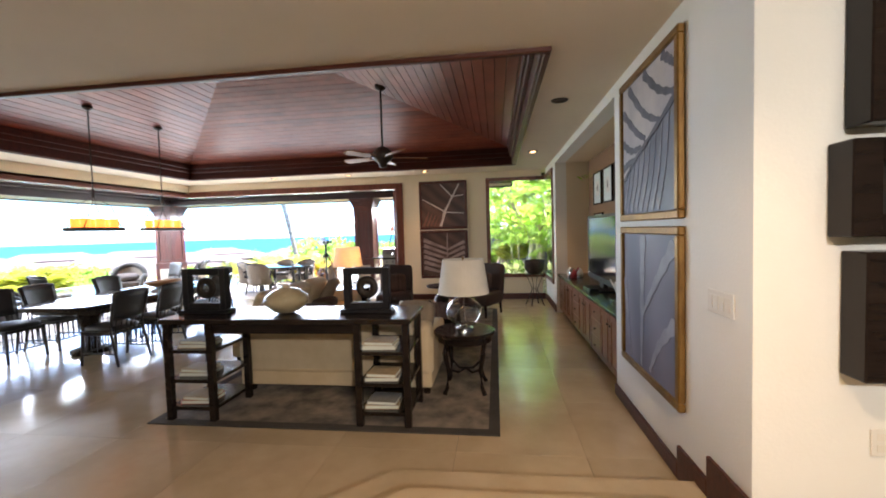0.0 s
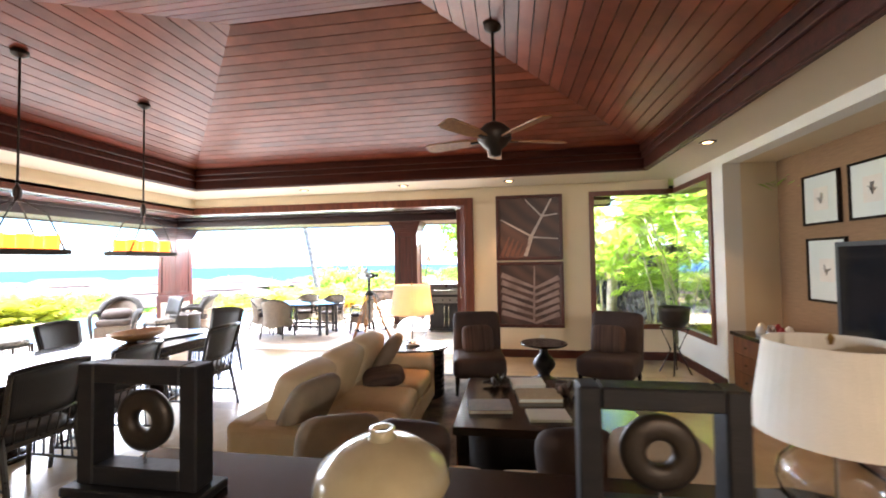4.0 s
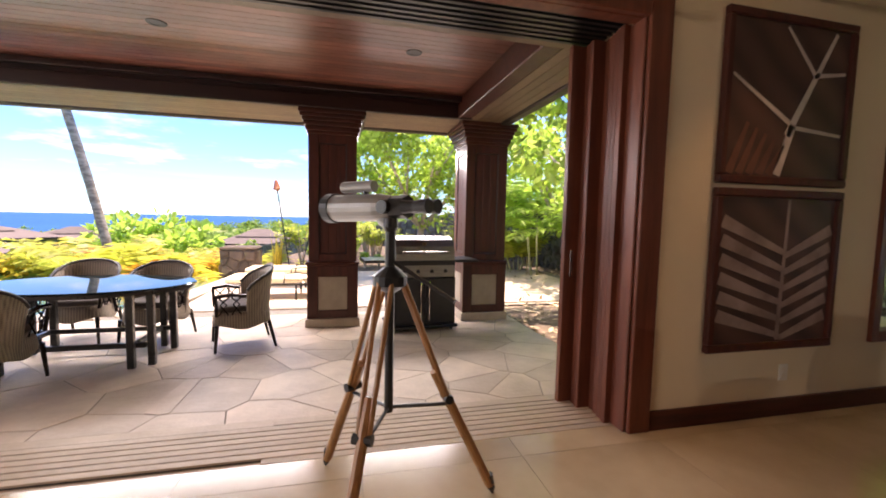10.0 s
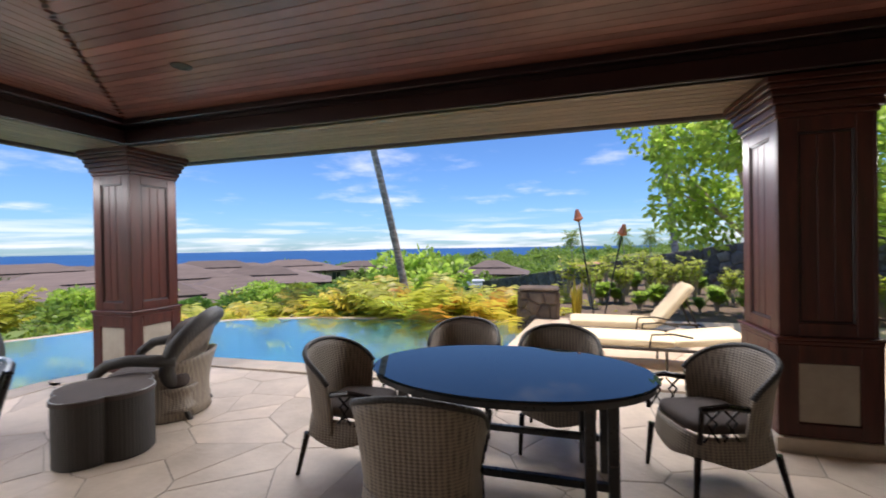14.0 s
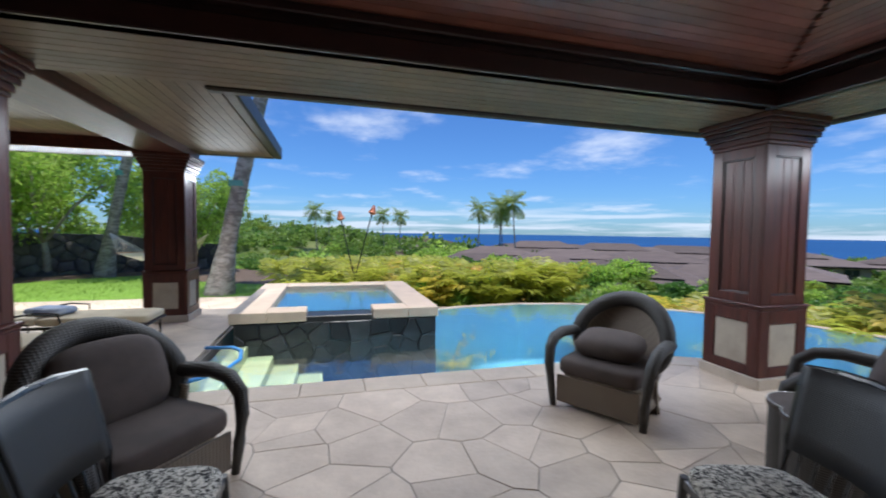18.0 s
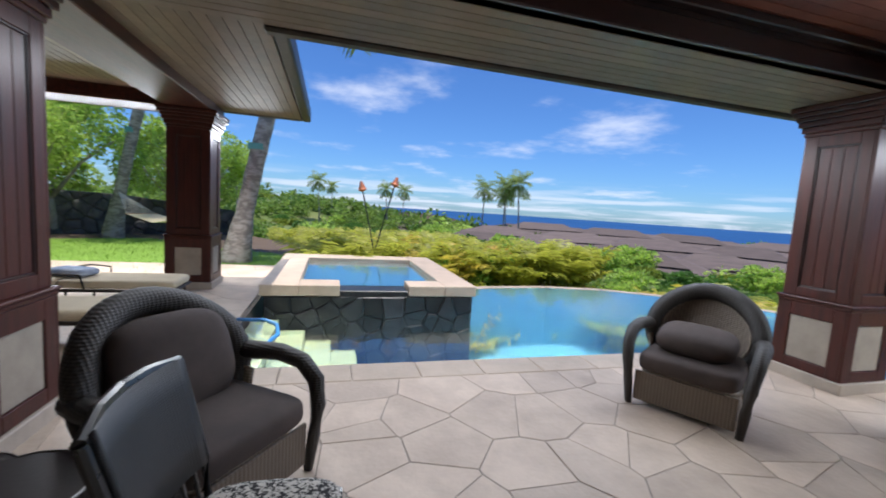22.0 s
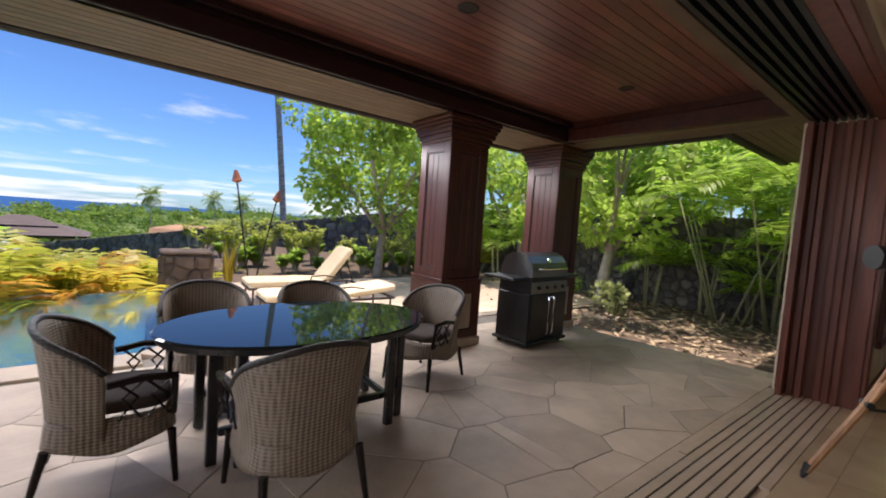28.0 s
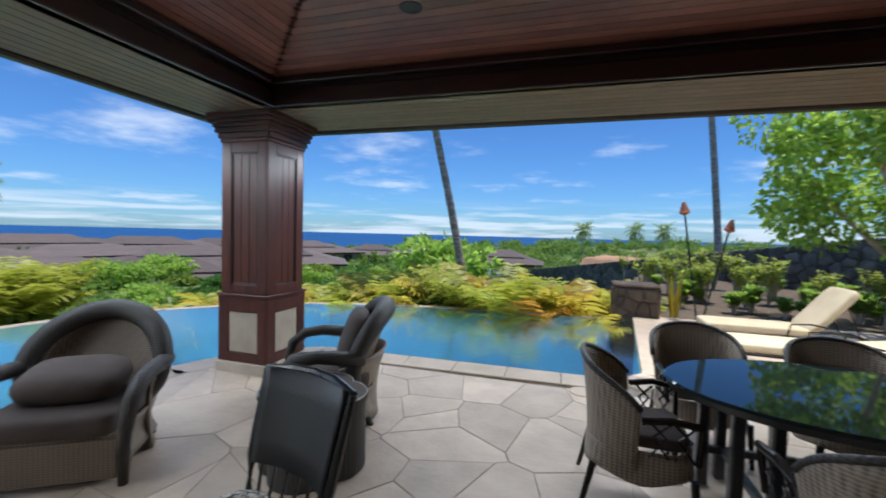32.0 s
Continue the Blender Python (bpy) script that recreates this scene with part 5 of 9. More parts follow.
SHADE_LIT = mat("lit_linen_shade", (0.80, 0.77, 0.70), (0.75, 0.72, 0.65), 5, 0.9, bump=0.2, fine=160)
_bs = SHADE_LIT.node_tree.nodes["Principled BSDF"]
_bs.inputs["Transmission Weight"].default_value = 0.0
_tr = SHADE_LIT.node_tree.nodes.new("ShaderNodeBsdfTranslucent")
_tr.inputs[0].default_value = (0.88, 0.82, 0.72, 1)
_ms = SHADE_LIT.node_tree.nodes.new("ShaderNodeMixShader")
_ms.inputs[0].default_value = 0.5
SHADE_LIT.node_tree.links.new(_bs.outputs[0], _ms.inputs[1])
SHADE_LIT.node_tree.links.new(_tr.outputs[0], _ms.inputs[2])
SHADE_LIT.node_tree.links.new(_ms.outputs[0], SHADE_LIT.node_tree.nodes["Material Output"].inputs[0])

# rug
rug = thing("rug", "grey-brown mottled wool rug with a dark border", "rug", pose(0, 0, FI))
part("field", bx(-2.94, -0.09, 3.19, 8.06, 0.0, 0.010), RUG, rug)
part("border", loop_frame(-3.03, 0.0, 3.10, 8.15, 0.09, 0.0, 0.012, None, 0.0), RUGEDGE, rug)


def console_table(m):
    th = thing("console_table", "dark ebony console table with open shelf towers at both ends", "console", m)
    L0, L1, D0, D1, H = -1.11, 1.11, 0.0, 0.60, 0.905
    part("tabletop", bx(L0, L1, D0, D1, H - 0.045, H, 0.006), TABLETOP, th)
    part("apron", bx(L0 + 0.46, L1 - 0.46, D0 + 0.04, D0 + 0.065, H - 0.13, H - 0.045), EBONY, th)
    part("apron", bx(L0 + 0.46, L1 - 0.46, D1 - 0.065, D1 - 0.04, H - 0.13, H - 0.045), EBONY, th)
    for a, b in ((L0 + 0.02, L0 + 0.48), (L1 - 0.48, L1 - 0.02)):
        for x in (a, b - 0.055):
            for y in (D0 + 0.02, D1 - 0.075):
                part("leg", bx(x, x + 0.055, y, y + 0.055, 0, H - 0.045, 0.004), EBONY, th)
        for z in (0.10, 0.34, 0.60):
            part("shelf", bx(a + 0.01, b - 0.01, D0 + 0.03, D1 - 0.03, z, z + 0.03, 0.003), EBONY, th)
    return th


console_table(pose(-1.80, 3.14, FI))


def book(m, w, d, h, cover, label):
    th = thing("book", label, "book", m, "books")
    part("cover", boxes([(0, w, 0, d, 0, 0.004), (0, w, 0, d, h - 0.004, h), (0, 0.004, 0, d, 0.004, h - 0.004)]), cover, th)
    part("page_block", bx(0.004, w - 0.004, 0.004, d - 0.004, 0.004, h - 0.004), PAPER, th)


BOOKRED = mat("red_book_cloth", (0.30, 0.07, 0.035), (0.24, 0.055, 0.03), 20, 0.7)
BOOKTAN = mat("tan_book_cloth", (0.42, 0.33, 0.20), (0.36, 0.28, 0.17), 20, 0.7)
BOOKGREY = mat("grey_book_cloth", (0.25, 0.25, 0.24), (0.2, 0.2, 0.19), 20, 0.7)
for bxn, byn, bz, cov, lab in ((-2.80, 3.22, 0.63, BOOKTAN, "tan book lying on the console shelf"), (-2.82, 3.24, 0.37, BOOKGREY, "grey book lying on the console shelf"), (-1.12, 3.22, 0.63, PAPER, "white photo book lying on the console shelf"), (-1.10, 3.20, 0.37, BOOKGREY, "grey book lying on the lower console shelf"), (-2.80, 3.22, 0.13, BOOKRED, "red book lying on the bottom console shelf"), (-1.11, 3.22, 0.13, BOOKTAN, "tan book lying on the bottom console shelf")):
    book(pose(bxn, byn, FI + bz, 0, 0, 4), 0.28, 0.22, 0.035, cov, lab)
    book(pose(bxn + 0.01, byn + 0.015, FI + bz + 0.035, 0, 0, -3), 0.25, 0.20, 0.03, BOOKTAN if cov is not BOOKTAN else BOOKGREY, lab)


def frame_stand(m, s=1.0):
    th = thing("ring_sculpture", "black square standing frame holding a carved stone ring", "sculpture", m, "console sculptures")
    w, h, t = 0.43 * s, 0.38 * s, 0.06 * s
    part("frame", boxes([(-w / 2, -w / 2 + t, -0.04, 0.04, 0.03, 0.03 + h), (w / 2 - t, w / 2, -0.04, 0.04, 0.03, 0.03 + h), (-w / 2 + t, w / 2 - t, -0.04, 0.04, 0.03, 0.03 + t), (-w / 2 + t, w / 2 - t, -0.04, 0.04, 0.03 + h - t, 0.03 + h)], 0.005), DARKWOOD, th)
    part("foot", bx(-w / 2 - 0.03, w / 2 + 0.03, -0.07, 0.07, 0, 0.03, 0.005), DARKWOOD, th)
    hoop = ring([(0.034, -0.012), (0.046, -0.020), (0.080, -0.020), (0.098, -0.009), (0.098, 0.009), (0.080, 0.020), (0.046, 0.020), (0.034, 0.012)], 32)
    hoop.transform(Matrix.Translation((0, 0, 0.03 + h * 0.52)) @ Matrix.Rotation(math.pi / 2, 4, "X"))
    part("ring", hoop, DARKMETAL, th, "dark carved stone ring", True)
    part("pin", rod([(0, 0, 0.08), (0, 0, 0.03 + h * 0.52 - 0.095)], 0.005, 6), CHROME, th)
    return th


frame_stand(pose(-2.67, 3.45, FI + 0.905))
frame_stand(pose(-1.13, 3.45, FI + 0.905), 0.95)
vs = thing("ceramic_vase", "squat cream ceramic vase with a tiny neck", "vase", pose(-1.87, 3.42, FI + 0.905))
part("body", lathe([(0.001, 0), (0.06, 0.0), (0.11, 0.02), (0.17, 0.07), (0.192, 0.115), (0.175, 0.16), (0.11, 0.205), (0.045, 0.228), (0.001, 0.230)], 40), CERAMIC, vs, "", True)
part("neck", ring([(0.043, 0.226), (0.032, 0.24), (0.036, 0.255), (0.024, 0.255), (0.022, 0.228)], 28), CERAMIC, vs, "", True)


def round_table(m):
    th = thing("side_table", "small round dark wood side table with curved legs", "table", m)
    part("tabletop", lathe([(0.001, 0.555), (0.30, 0.555), (0.31, 0.57), (0.31, 0.585), (0.30, 0.595), (0.001, 0.595)], 36), EBONY, th)
    part("apron", ring([(0.26, 0.49), (0.27, 0.49), (0.27, 0.555), (0.26, 0.555)], 30), EBONY, th)
    for k in range(4):
        a = math.radians(45 + 90 * k)
        c, s = math.cos(a), math.sin(a)
        part("leg", rod([(0.255 * c, 0.255 * s, 0.55), (0.26 * c, 0.26 * s, 0.40), (0.22 * c, 0.22 * s, 0.22), (0.24 * c, 0.24 * s, 0.06), (0.275 * c, 0.275 * s, 0.0)], 0.022, 8, False, [0.026, 0.026, 0.02, 0.018, 0.022]), EBONY, th)
        part("stretcher", rod([(0.225 * c, 0.225 * s, 0.24), (0.10 * c, 0.10 * s, 0.18), (0, 0, 0.20)], 0.012, 6), EBONY, th)
    return th


round_table(pose(-0.33, 4.04, FI + 0.012))
table_lamp(pose(-0.33, 4.04, FI + 0.607), 1.0)


def drum_table(m):
    th = thing("drum_table", "dark oval drum side table with a ribbed reeded body", "table", m)
    part("tabletop", lathe([(0.001, 0.565), (0.42, 0.565), (0.44, 0.58), (0.43, 0.595), (0.001, 0.595)], 40, (0, 0, 0), 1.0, 0.8), EBONY, th)
    prof = [(0.36, 0)]
    for k in range(9):
        prof += [(0.385, 0.02 + 0.06 * k), (0.385, 0.055 + 0.06 * k), (0.365, 0.065 + 0.06 * k)]
    prof += [(0.40, 0.565)]
    part("body", lathe(prof, 40, (0, 0, 0), 1.0, 0.8), EBONY, th)
    return th


drum_table(pose(-2.70, 7.19, FI + 0.0125, 0, 0, 10))
table_lamp(pose(-2.70, 7.18, FI + 0.608), 1.055)
lamp("table_lamp_bulb", "POINT", (-2.61, 7.14, FI + 0.608 + 0.52), 1.4, (1.0, 0.42, 0.15), 0.05)


def sofa(m, length, depth, label, seats, pillows):
    th = thing("sofa", label, "sofa", m, "taupe sofas")
    part("base", bx(0, length, 0.02, depth, 0.07, 0.26, 0.02, 2), TAUPE, th)
    part("back", bx(0, length, 0, 0.20, 0.20, 0.60 if seats > 2 else 0.70, 0.05, 3), TAUPE, th)
    part("arm", bx(-0.02, 0.18, 0.02, depth, 0.20, 0.58, 0.05, 3), TAUPE, th)
    part("arm", bx(length - 0.18, length + 0.02, 0.02, depth, 0.20, 0.58, 0.05, 3), TAUPE, th)
    w = (length - 0.36) / seats
    for k in range(seats):
        part("seat_cushion", pillow(w - 0.01, depth - 0.20, 0.18, (0.18 + w * (k + 0.5), depth / 2 + 0.11, 0.345), 0.22, 0.6, 28), TAUPE, th, "", True)
    for k in range(seats):
        part("back_cushion", pillow(w + 0.01, 0.50 if seats > 2 else 0.34, 0.25, (0.18 + w * (k + 0.5), 0.27, 0.61 if seats > 2 else 0.53), 0.3, 0.8, 28, None, Matrix.Rotation(math.radians(70), 4, "X")), TAUPE, th, "", True)
    for x in (0.05, length - 0.09):
        for y in (0.06, depth - 0.09):
            part("foot", bx(x, x + 0.06, y, y + 0.06, 0, 0.07, 0.004), EBONY, th)
    for x, y, z, s, a, b, ms in pillows:
        tp = thing("throw_pillow", "soft taupe-brown throw pillow leaning on the sofa", "pillow", m @ pose(x, y, z, a, 0, b), "throw pillows")
        part("cover", pillow(s, s, 0.16, (0, 0, 0), 0.45, 0.9, 24), ms, tp, "", True)
    return th


sofa(pose(-2.62, 3.80, FI + 0.012), 1.98, 0.92, "taupe linen sofa with its back to the console table", 2, [(0.27, 0.42, 0.64, 0.44, 62, 20, TAUPE_D), (0.60, 0.47, 0.62, 0.42, 60, -8, BROWNFAB), (1.74, 0.42, 0.64, 0.44, 62, -16, TAUPE_D), (1.42, 0.5, 0.62, 0.40, 58, 10, BROWNFAB)])
sofa(pose(-3.34, 6.98, FI + 0.012, 0, 0, -90), 2.30, 0.95, "long taupe linen sofa with loose back cushions", 3, [(0.35, 0.50, 0.62, 0.46, 58, 6, TAUPE_D), (0.70, 0.56, 0.47, 0.42, 6, 20, STRIPEFAB), (2.05, 0.46, 0.64, 0.45, 60, -15, TAUPE_D)])


def slipper_chair(m, pil):
    th = thing("slipper_chair", "dark chocolate velvet armless slipper chair", "chair", m, "slipper chairs")
    part("seat", pillow(0.66, 0.70, 0.26, (0, 0.02, 0.32), 0.25, 0.5, 28), BROWNFAB, th, "", True)
    b = pillow(0.64, 0.74, 0.15, (0, 0, 0), 0.22, 0.6, 28)
    b.transform(Matrix.Translation((0, 0.35, 0.56)) @ Matrix.Rotation(math.radians(80), 4, "X"))
    part("backrest", b, BROWNFAB, th, "", True)
    for x in (-0.27, 0.27):
        for y in (-0.27, 0.29):
            part("leg", rod([(x, y, 0.22), (x * 1.05, y * 1.05, 0)], 0.02, 8, False, [0.03, 0.018]), EBONY, th)
    tp = thing("throw_pillow", "brown striped throw pillow resting on the slipper chair", "pillow", m @ pose(pil, 0.14, 0.60, 68, 0, 8), "throw pillows")
    part("cover", pillow(0.42, 0.36, 0.15, (0, 0, 0), 0.45, 0.9, 24), STRIPEFAB, tp, "", True)
    return th


slipper_chair(pose(-1.92, 7.52, FI + 0.012, 0, 0, 8), 0.0)
slipper_chair(pose(-0.32, 7.62, FI + 0.012, 0, 0, -28), -0.05)
pt = thing("pedestal_table", "round dark pedestal table with a turned ribbed stem", "table", pose(-1.08, 7.95, FI + 0.0125))
part("tabletop", lathe([(0.001, 0.48), (0.29, 0.48), (0.31, 0.495), (0.30, 0.51), (0.001, 0.51)], 40), TABLETOP, pt)
part("stem", lathe([(0.001, 0), (0.17, 0), (0.18, 0.03), (0.10, 0.06), (0.07, 0.10), (0.10, 0.14), (0.145, 0.20), (0.15, 0.25), (0.11, 0.31), (0.06, 0.36), (0.05, 0.42), (0.09, 0.47), (0.11, 0.48), (0.001, 0.48)], 28), BLACKPAINT, pt, "", True)


def coffee_table(m):
    th = thing("coffee_table", "low square ebony coffee table with a lower shelf", "table", m)
    W, D, H = 1.36, 1.25, 0.44
    part("tabletop", bx(0, W, 0, D, H - 0.06, H, 0.006), TABLETOP, th)
    for x in (0.02, W - 0.11):
        for y in (0.02, D - 0.11):
            part("leg", bx(x, x + 0.09, y, y + 0.09, 0, H - 0.06, 0.004), EBONY, th)
    part("shelf", bx(0.04, W - 0.04, 0.04, D - 0.04, 0.10, 0.125, 0.003), EBONY, th)
    return th


coffee_table(pose(-1.93, 5.20, FI + 0.012))
CT = FI + 0.012 + 0.44
for x, y, w, d, h, c, lab in ((-1.84, 5.45, 0.34, 0.26, 0.03, BOOKGREY, "grey picture book on the coffee table"), (-1.45, 5.75, 0.36, 0.28, 0.035, BOOKTAN, "tan picture book on the coffee table"), (-1.38, 5.35, 0.30, 0.22, 0.02, PAPER, "white magazine on the coffee table"), (-1.5, 6.1, 0.30, 0.24, 0.04, PAPER, "white picture book on the coffee table")):
    book(pose(x, y, CT, 0, 0, 7), w, d, h, c, lab)
for (x, y, label, a, col, n) in ((-1.62, 6.18, "dark twisted driftwood ornament on the coffee table", 0.17, DARKMETAL, 7), (-1.05, 6.0, "brown knobbly coral ornament on the coffee table", 0.13, BROWNROCK, 9)):
    rng = random.Random(n)
    o = thing("driftwood_ornament", label, "ornament", pose(x, y, CT))
    for k in range(n):
        b = bmnew()
        t = rng.uniform(0, 6.28)
        r = a * rng.uniform(0.5, 1)
        tube(b, [(0.02 * math.cos(t), 0.02 * math.sin(t), 0.018), (r * 0.5 * math.cos(t), r * 0.5 * math.sin(t), 0.035 + 0.08 * rng.random()), (r * math.cos(t + 0.5), r * math.sin(t + 0.5), 0.02 + 0.05 * rng.random())], 0.018, 7, False, [0.018, 0.024, 0.012])
        part("branch", b, col, o, "", True)

# plant stand by the window
ps = thing("plant_stand", "crossed-leg dark iron plant stand by the corner window", "plant stand", pose(0.78, 8.58, FI, 0, 0, 20))
for k in range(4):
    a = math.radians(90 * k + 45)
    part("leg", rod([(0.20 * math.cos(a), 0.20 * math.sin(a), 0.0), (0.05 * math.cos(a), 0.05 * math.sin(a), 0.33), (0.18 * math.cos(a), 0.18 * math.sin(a), 0.64)], 0.011, 6), DARKMETAL, ps)
part("ring", rod([(0.18 * math.cos(k / 20 * 6.283), 0.18 * math.sin(k / 20 * 6.283), 0.64) for k in range(20)], 0.01, 6, True), DARKMETAL, ps)
pp = thing("planter_bowl", "dark bronze bowl planter resting on the iron stand", "planter", pose(0.78, 8.58, FI + 0.645))
part("bowl", lathe([(0.001, 0.0), (0.12, 0.0), (0.19, 0.10), (0.205, 0.24), (0.215, 0.29), (0.19, 0.29), (0.18, 0.22), (0.001, 0.22)], 28), DARKMETAL, pp, "", True)
part("soil", lathe([(0.001, 0.222), (0.178, 0.222), (0.178, 0.235), (0.001, 0.24)], 20), SOIL, pp)

# media cabinet, split into units under one counter
cab_y = [4.03, 4.79, 5.25, 6.01, 6.47, 7.23, 7.81]
CABX = 1.16
for i in range(6):
    y0, y1 = cab_y[i], cab_y[i + 1]
    cb = thing("media_cabinet", "cherry wood low media cabinet with panelled fronts", "cabinet", pose(0, 0, FI), "media cabinets")
    part("body", bx(CABX + 0.02, 1.71, y0, y1 - 0.004, 0.07, 0.69), CABWOOD, cb)
    part("plinth", bx(CABX + 0.06, 1.70, y0, y1 - 0.004, 0, 0.07), EBONY, cb)

    def front(name, a, b, z0, z1, knobs):
        d = part(name, bx(CABX, CABX + 0.02, a, b, z0, z1, 0.003), CABWOOD, cb)
        if z1 - z0 > 0.3:
            part("panel_moulding", boxes([(CABX - 0.008, CABX, a + 0.06, b - 0.06, z0 + 0.06, z0 + 0.075), (CABX - 0.008, CABX, a + 0.06, b - 0.06, z1 - 0.075, z1 - 0.06), (CABX - 0.008, CABX, a + 0.06, a + 0.075, z0 + 0.075, z1 - 0.075), (CABX - 0.008, CABX, b - 0.075, b - 0.06, z0 + 0.075, z1 - 0.075)], 0.002), CABWOOD, d)
        for ky, kz in knobs:
            kb = lathe([(0.001, 0.024), (0.012, 0.022), (0.014, 0.014), (0.006, 0.008), (0.006, 0.0)], 10)
            kb.transform(Matrix.Translation((CABX, ky, kz)) @ Matrix.Rotation(-math.pi / 2, 4, "Y"))
            part("knob", kb, DARKMETAL, d)

    if i % 2 == 0:
        mid = (y0 + y1) / 2
        front("door", y0 + 0.004, mid - 0.002, 0.08, 0.68, [(mid - 0.05, 0.56)])
        front("door", mid + 0.002, y1 - 0.008, 0.08, 0.68, [(mid + 0.05, 0.56)])
    else:
        for k in range(3):
            front("drawer", y0 + 0.004, y1 - 0.008, 0.08 + 0.2 * k, 0.276 + 0.2 * k, [((y0 + y1) / 2, 0.178 + 0.2 * k)])
ct = thing("countertop", "dark polished wood counter over the media cabinets", "countertop", pose(0, 0, FI + 0.69))
part("slab", bx(CABX - 0.03, 1.715, 4.025, 7.82, 0, 0.04, 0.005), EBONY, ct)
CTZ = FI + 0.73

tv = thing("television", "large black flat television standing on the media counter", "television", pose(1.45, 5.78, CTZ))
part("stand", boxes([(-0.14, 0.14, -0.32, 0.32, 0, 0.02), (-0.03, 0.03, -0.10, 0.10, 0.02, 0.12)], 0.006), PLASTICB, tv)
part("case", bx(-0.03, 0.06, -0.75, 0.75, 0.10, 1.02, 0.012), PLASTICB, tv)
part("bezel", boxes([(-0.042, -0.03, -0.75, 0.75, 0.10, 0.17), (-0.042, -0.03, -0.75, 0.75, 0.98, 1.02), (-0.042, -0.03, -0.75, -0.71, 0.17, 0.98), (-0.042, -0.03, 0.71, 0.75, 0.17, 0.98)], 0.003), PLASTICB, tv)
part("screen", bx(-0.036, -0.031, -0.71, 0.71, 0.17, 0.98), SCREEN, tv, "dark glossy screen")
part("badge", bx(-0.0445, -0.042, -0.03, 0.03, 0.125, 0.14), CHROME, tv)
sbx = thing("media_player", "slim black media player box under the television", "media player", pose(1.30, 5.7, CTZ))
part("case", bx(-0.10, 0.02, -0.2, 0.2, 0, 0.045, 0.004), PLASTICB, sbx)
part("display", bx(-0.103, -0.10, -0.05, 0.06, 0.015, 0.03), SCREEN, sbx)


def print_frame(y0, y1, z0, z1):
    th = thing("framed_print", "small botanical print in a dark frame with a pale mat", "picture", pose(1.718, 0, 0), "botanical prints")
    w = 0.025
    part("frame", boxes([(-0.03, 0, y0, y1, z0, z0 + w), (-0.03, 0, y0, y1, z1 - w, z1), (-0.03, 0, y0, y0 + w, z0 + w, z1 - w), (-0.03, 0, y1 - w, y1, z0 + w, z1 - w)], 0.003), EBONY, th)
    part("mat_board", bx(-0.015, -0.004, y0 + w, y1 - w, z0 + w, z1 - w), PAPER, th)
    cy, cz = (y0 + y1) / 2, (z0 + z1) / 2
    part("print", bx(-0.017, -0.015, cy - 0.1, cy + 0.1, cz - 0.12, cz + 0.12), SHADE, th)
    b = bmnew()
    rng = random.Random(int(y0 * 100))
    for k in range(9):
        t = rng.uniform(0, 6.28)
        tube(b, [(-0.018, cy, cz - 0.05), (-0.018, cy + 0.02 * math.cos(t), cz + 0.01), (-0.018, cy + 0.05 * math.cos(t), cz + 0.045 * math.sin(t) + 0.02)], 0.005, 5)
    part("drawing", b, INK, th)
    return th


for k in range(6):
    print_frame(6.86 - 0.62 * k, 7.37 - 0.62 * k, 2.06, 2.60)
print_frame(6.80, 7.34, 1.25, 1.92)
print_frame(4.30, 4.86, 1.25, 1.92)


def coral(m, col, label, h, n, seed):
    th = thing("coral_ornament", label, "ornament", m, "coral ornaments")
    rng = random.Random(seed)
    part("base", bx(-0.10, 0.10, -0.07, 0.07, 0, 0.03, 0.004), CHROME, th)
    for k in range(n):
        b = bmnew()
        t = rng.uniform(0, 6.28)
        r = rng.uniform(0.03, 0.15)
        p1 = (0.4 * r * math.cos(t), 0.4 * r * math.sin(t), 0.03 + h * 0.45)
        p2 = (r * math.cos(t), r * math.sin(t), 0.03 + h * rng.uniform(0.7, 1))
        tube(b, [(0, 0, 0.025), p1, p2], 0.014, 6, False, [0.02, 0.017, 0.009])
        q = (p1[0] + 0.05 * math.cos(t + 1.2), p1[1] + 0.05 * math.sin(t + 1.2), p1[2] + h * 0.3)
        tube(b, [p1, q], 0.012, 6, False, [0.014, 0.008])
        part("branch", b, col, th, "", True)


coral(pose(1.38, 4.78, CTZ), CORALW, "white branching coral on a stand on the counter", 0.26, 9, 3)
coral(pose(1.36, 4.42, CTZ), CORALR, "red branching coral on a stand on the counter", 0.24, 12, 4)
rng = random.Random(8)
for k in range(5):
    o = thing("shell_ornament", "small red and white shell figure on the counter", "ornament", pose(1.30 + 0.12 * (k % 2), 7.12 + 0.09 * k, CTZ), "counter shells")
    part("shell", lathe([(0.001, 0), (0.045, 0.0), (0.06, 0.04), (0.05, 0.08), (0.03, 0.11 + 0.02 * (k % 3)), (0.012, 0.15)], 14), (CORALR, CORALW, CHROME)[k % 3], o, "", True)


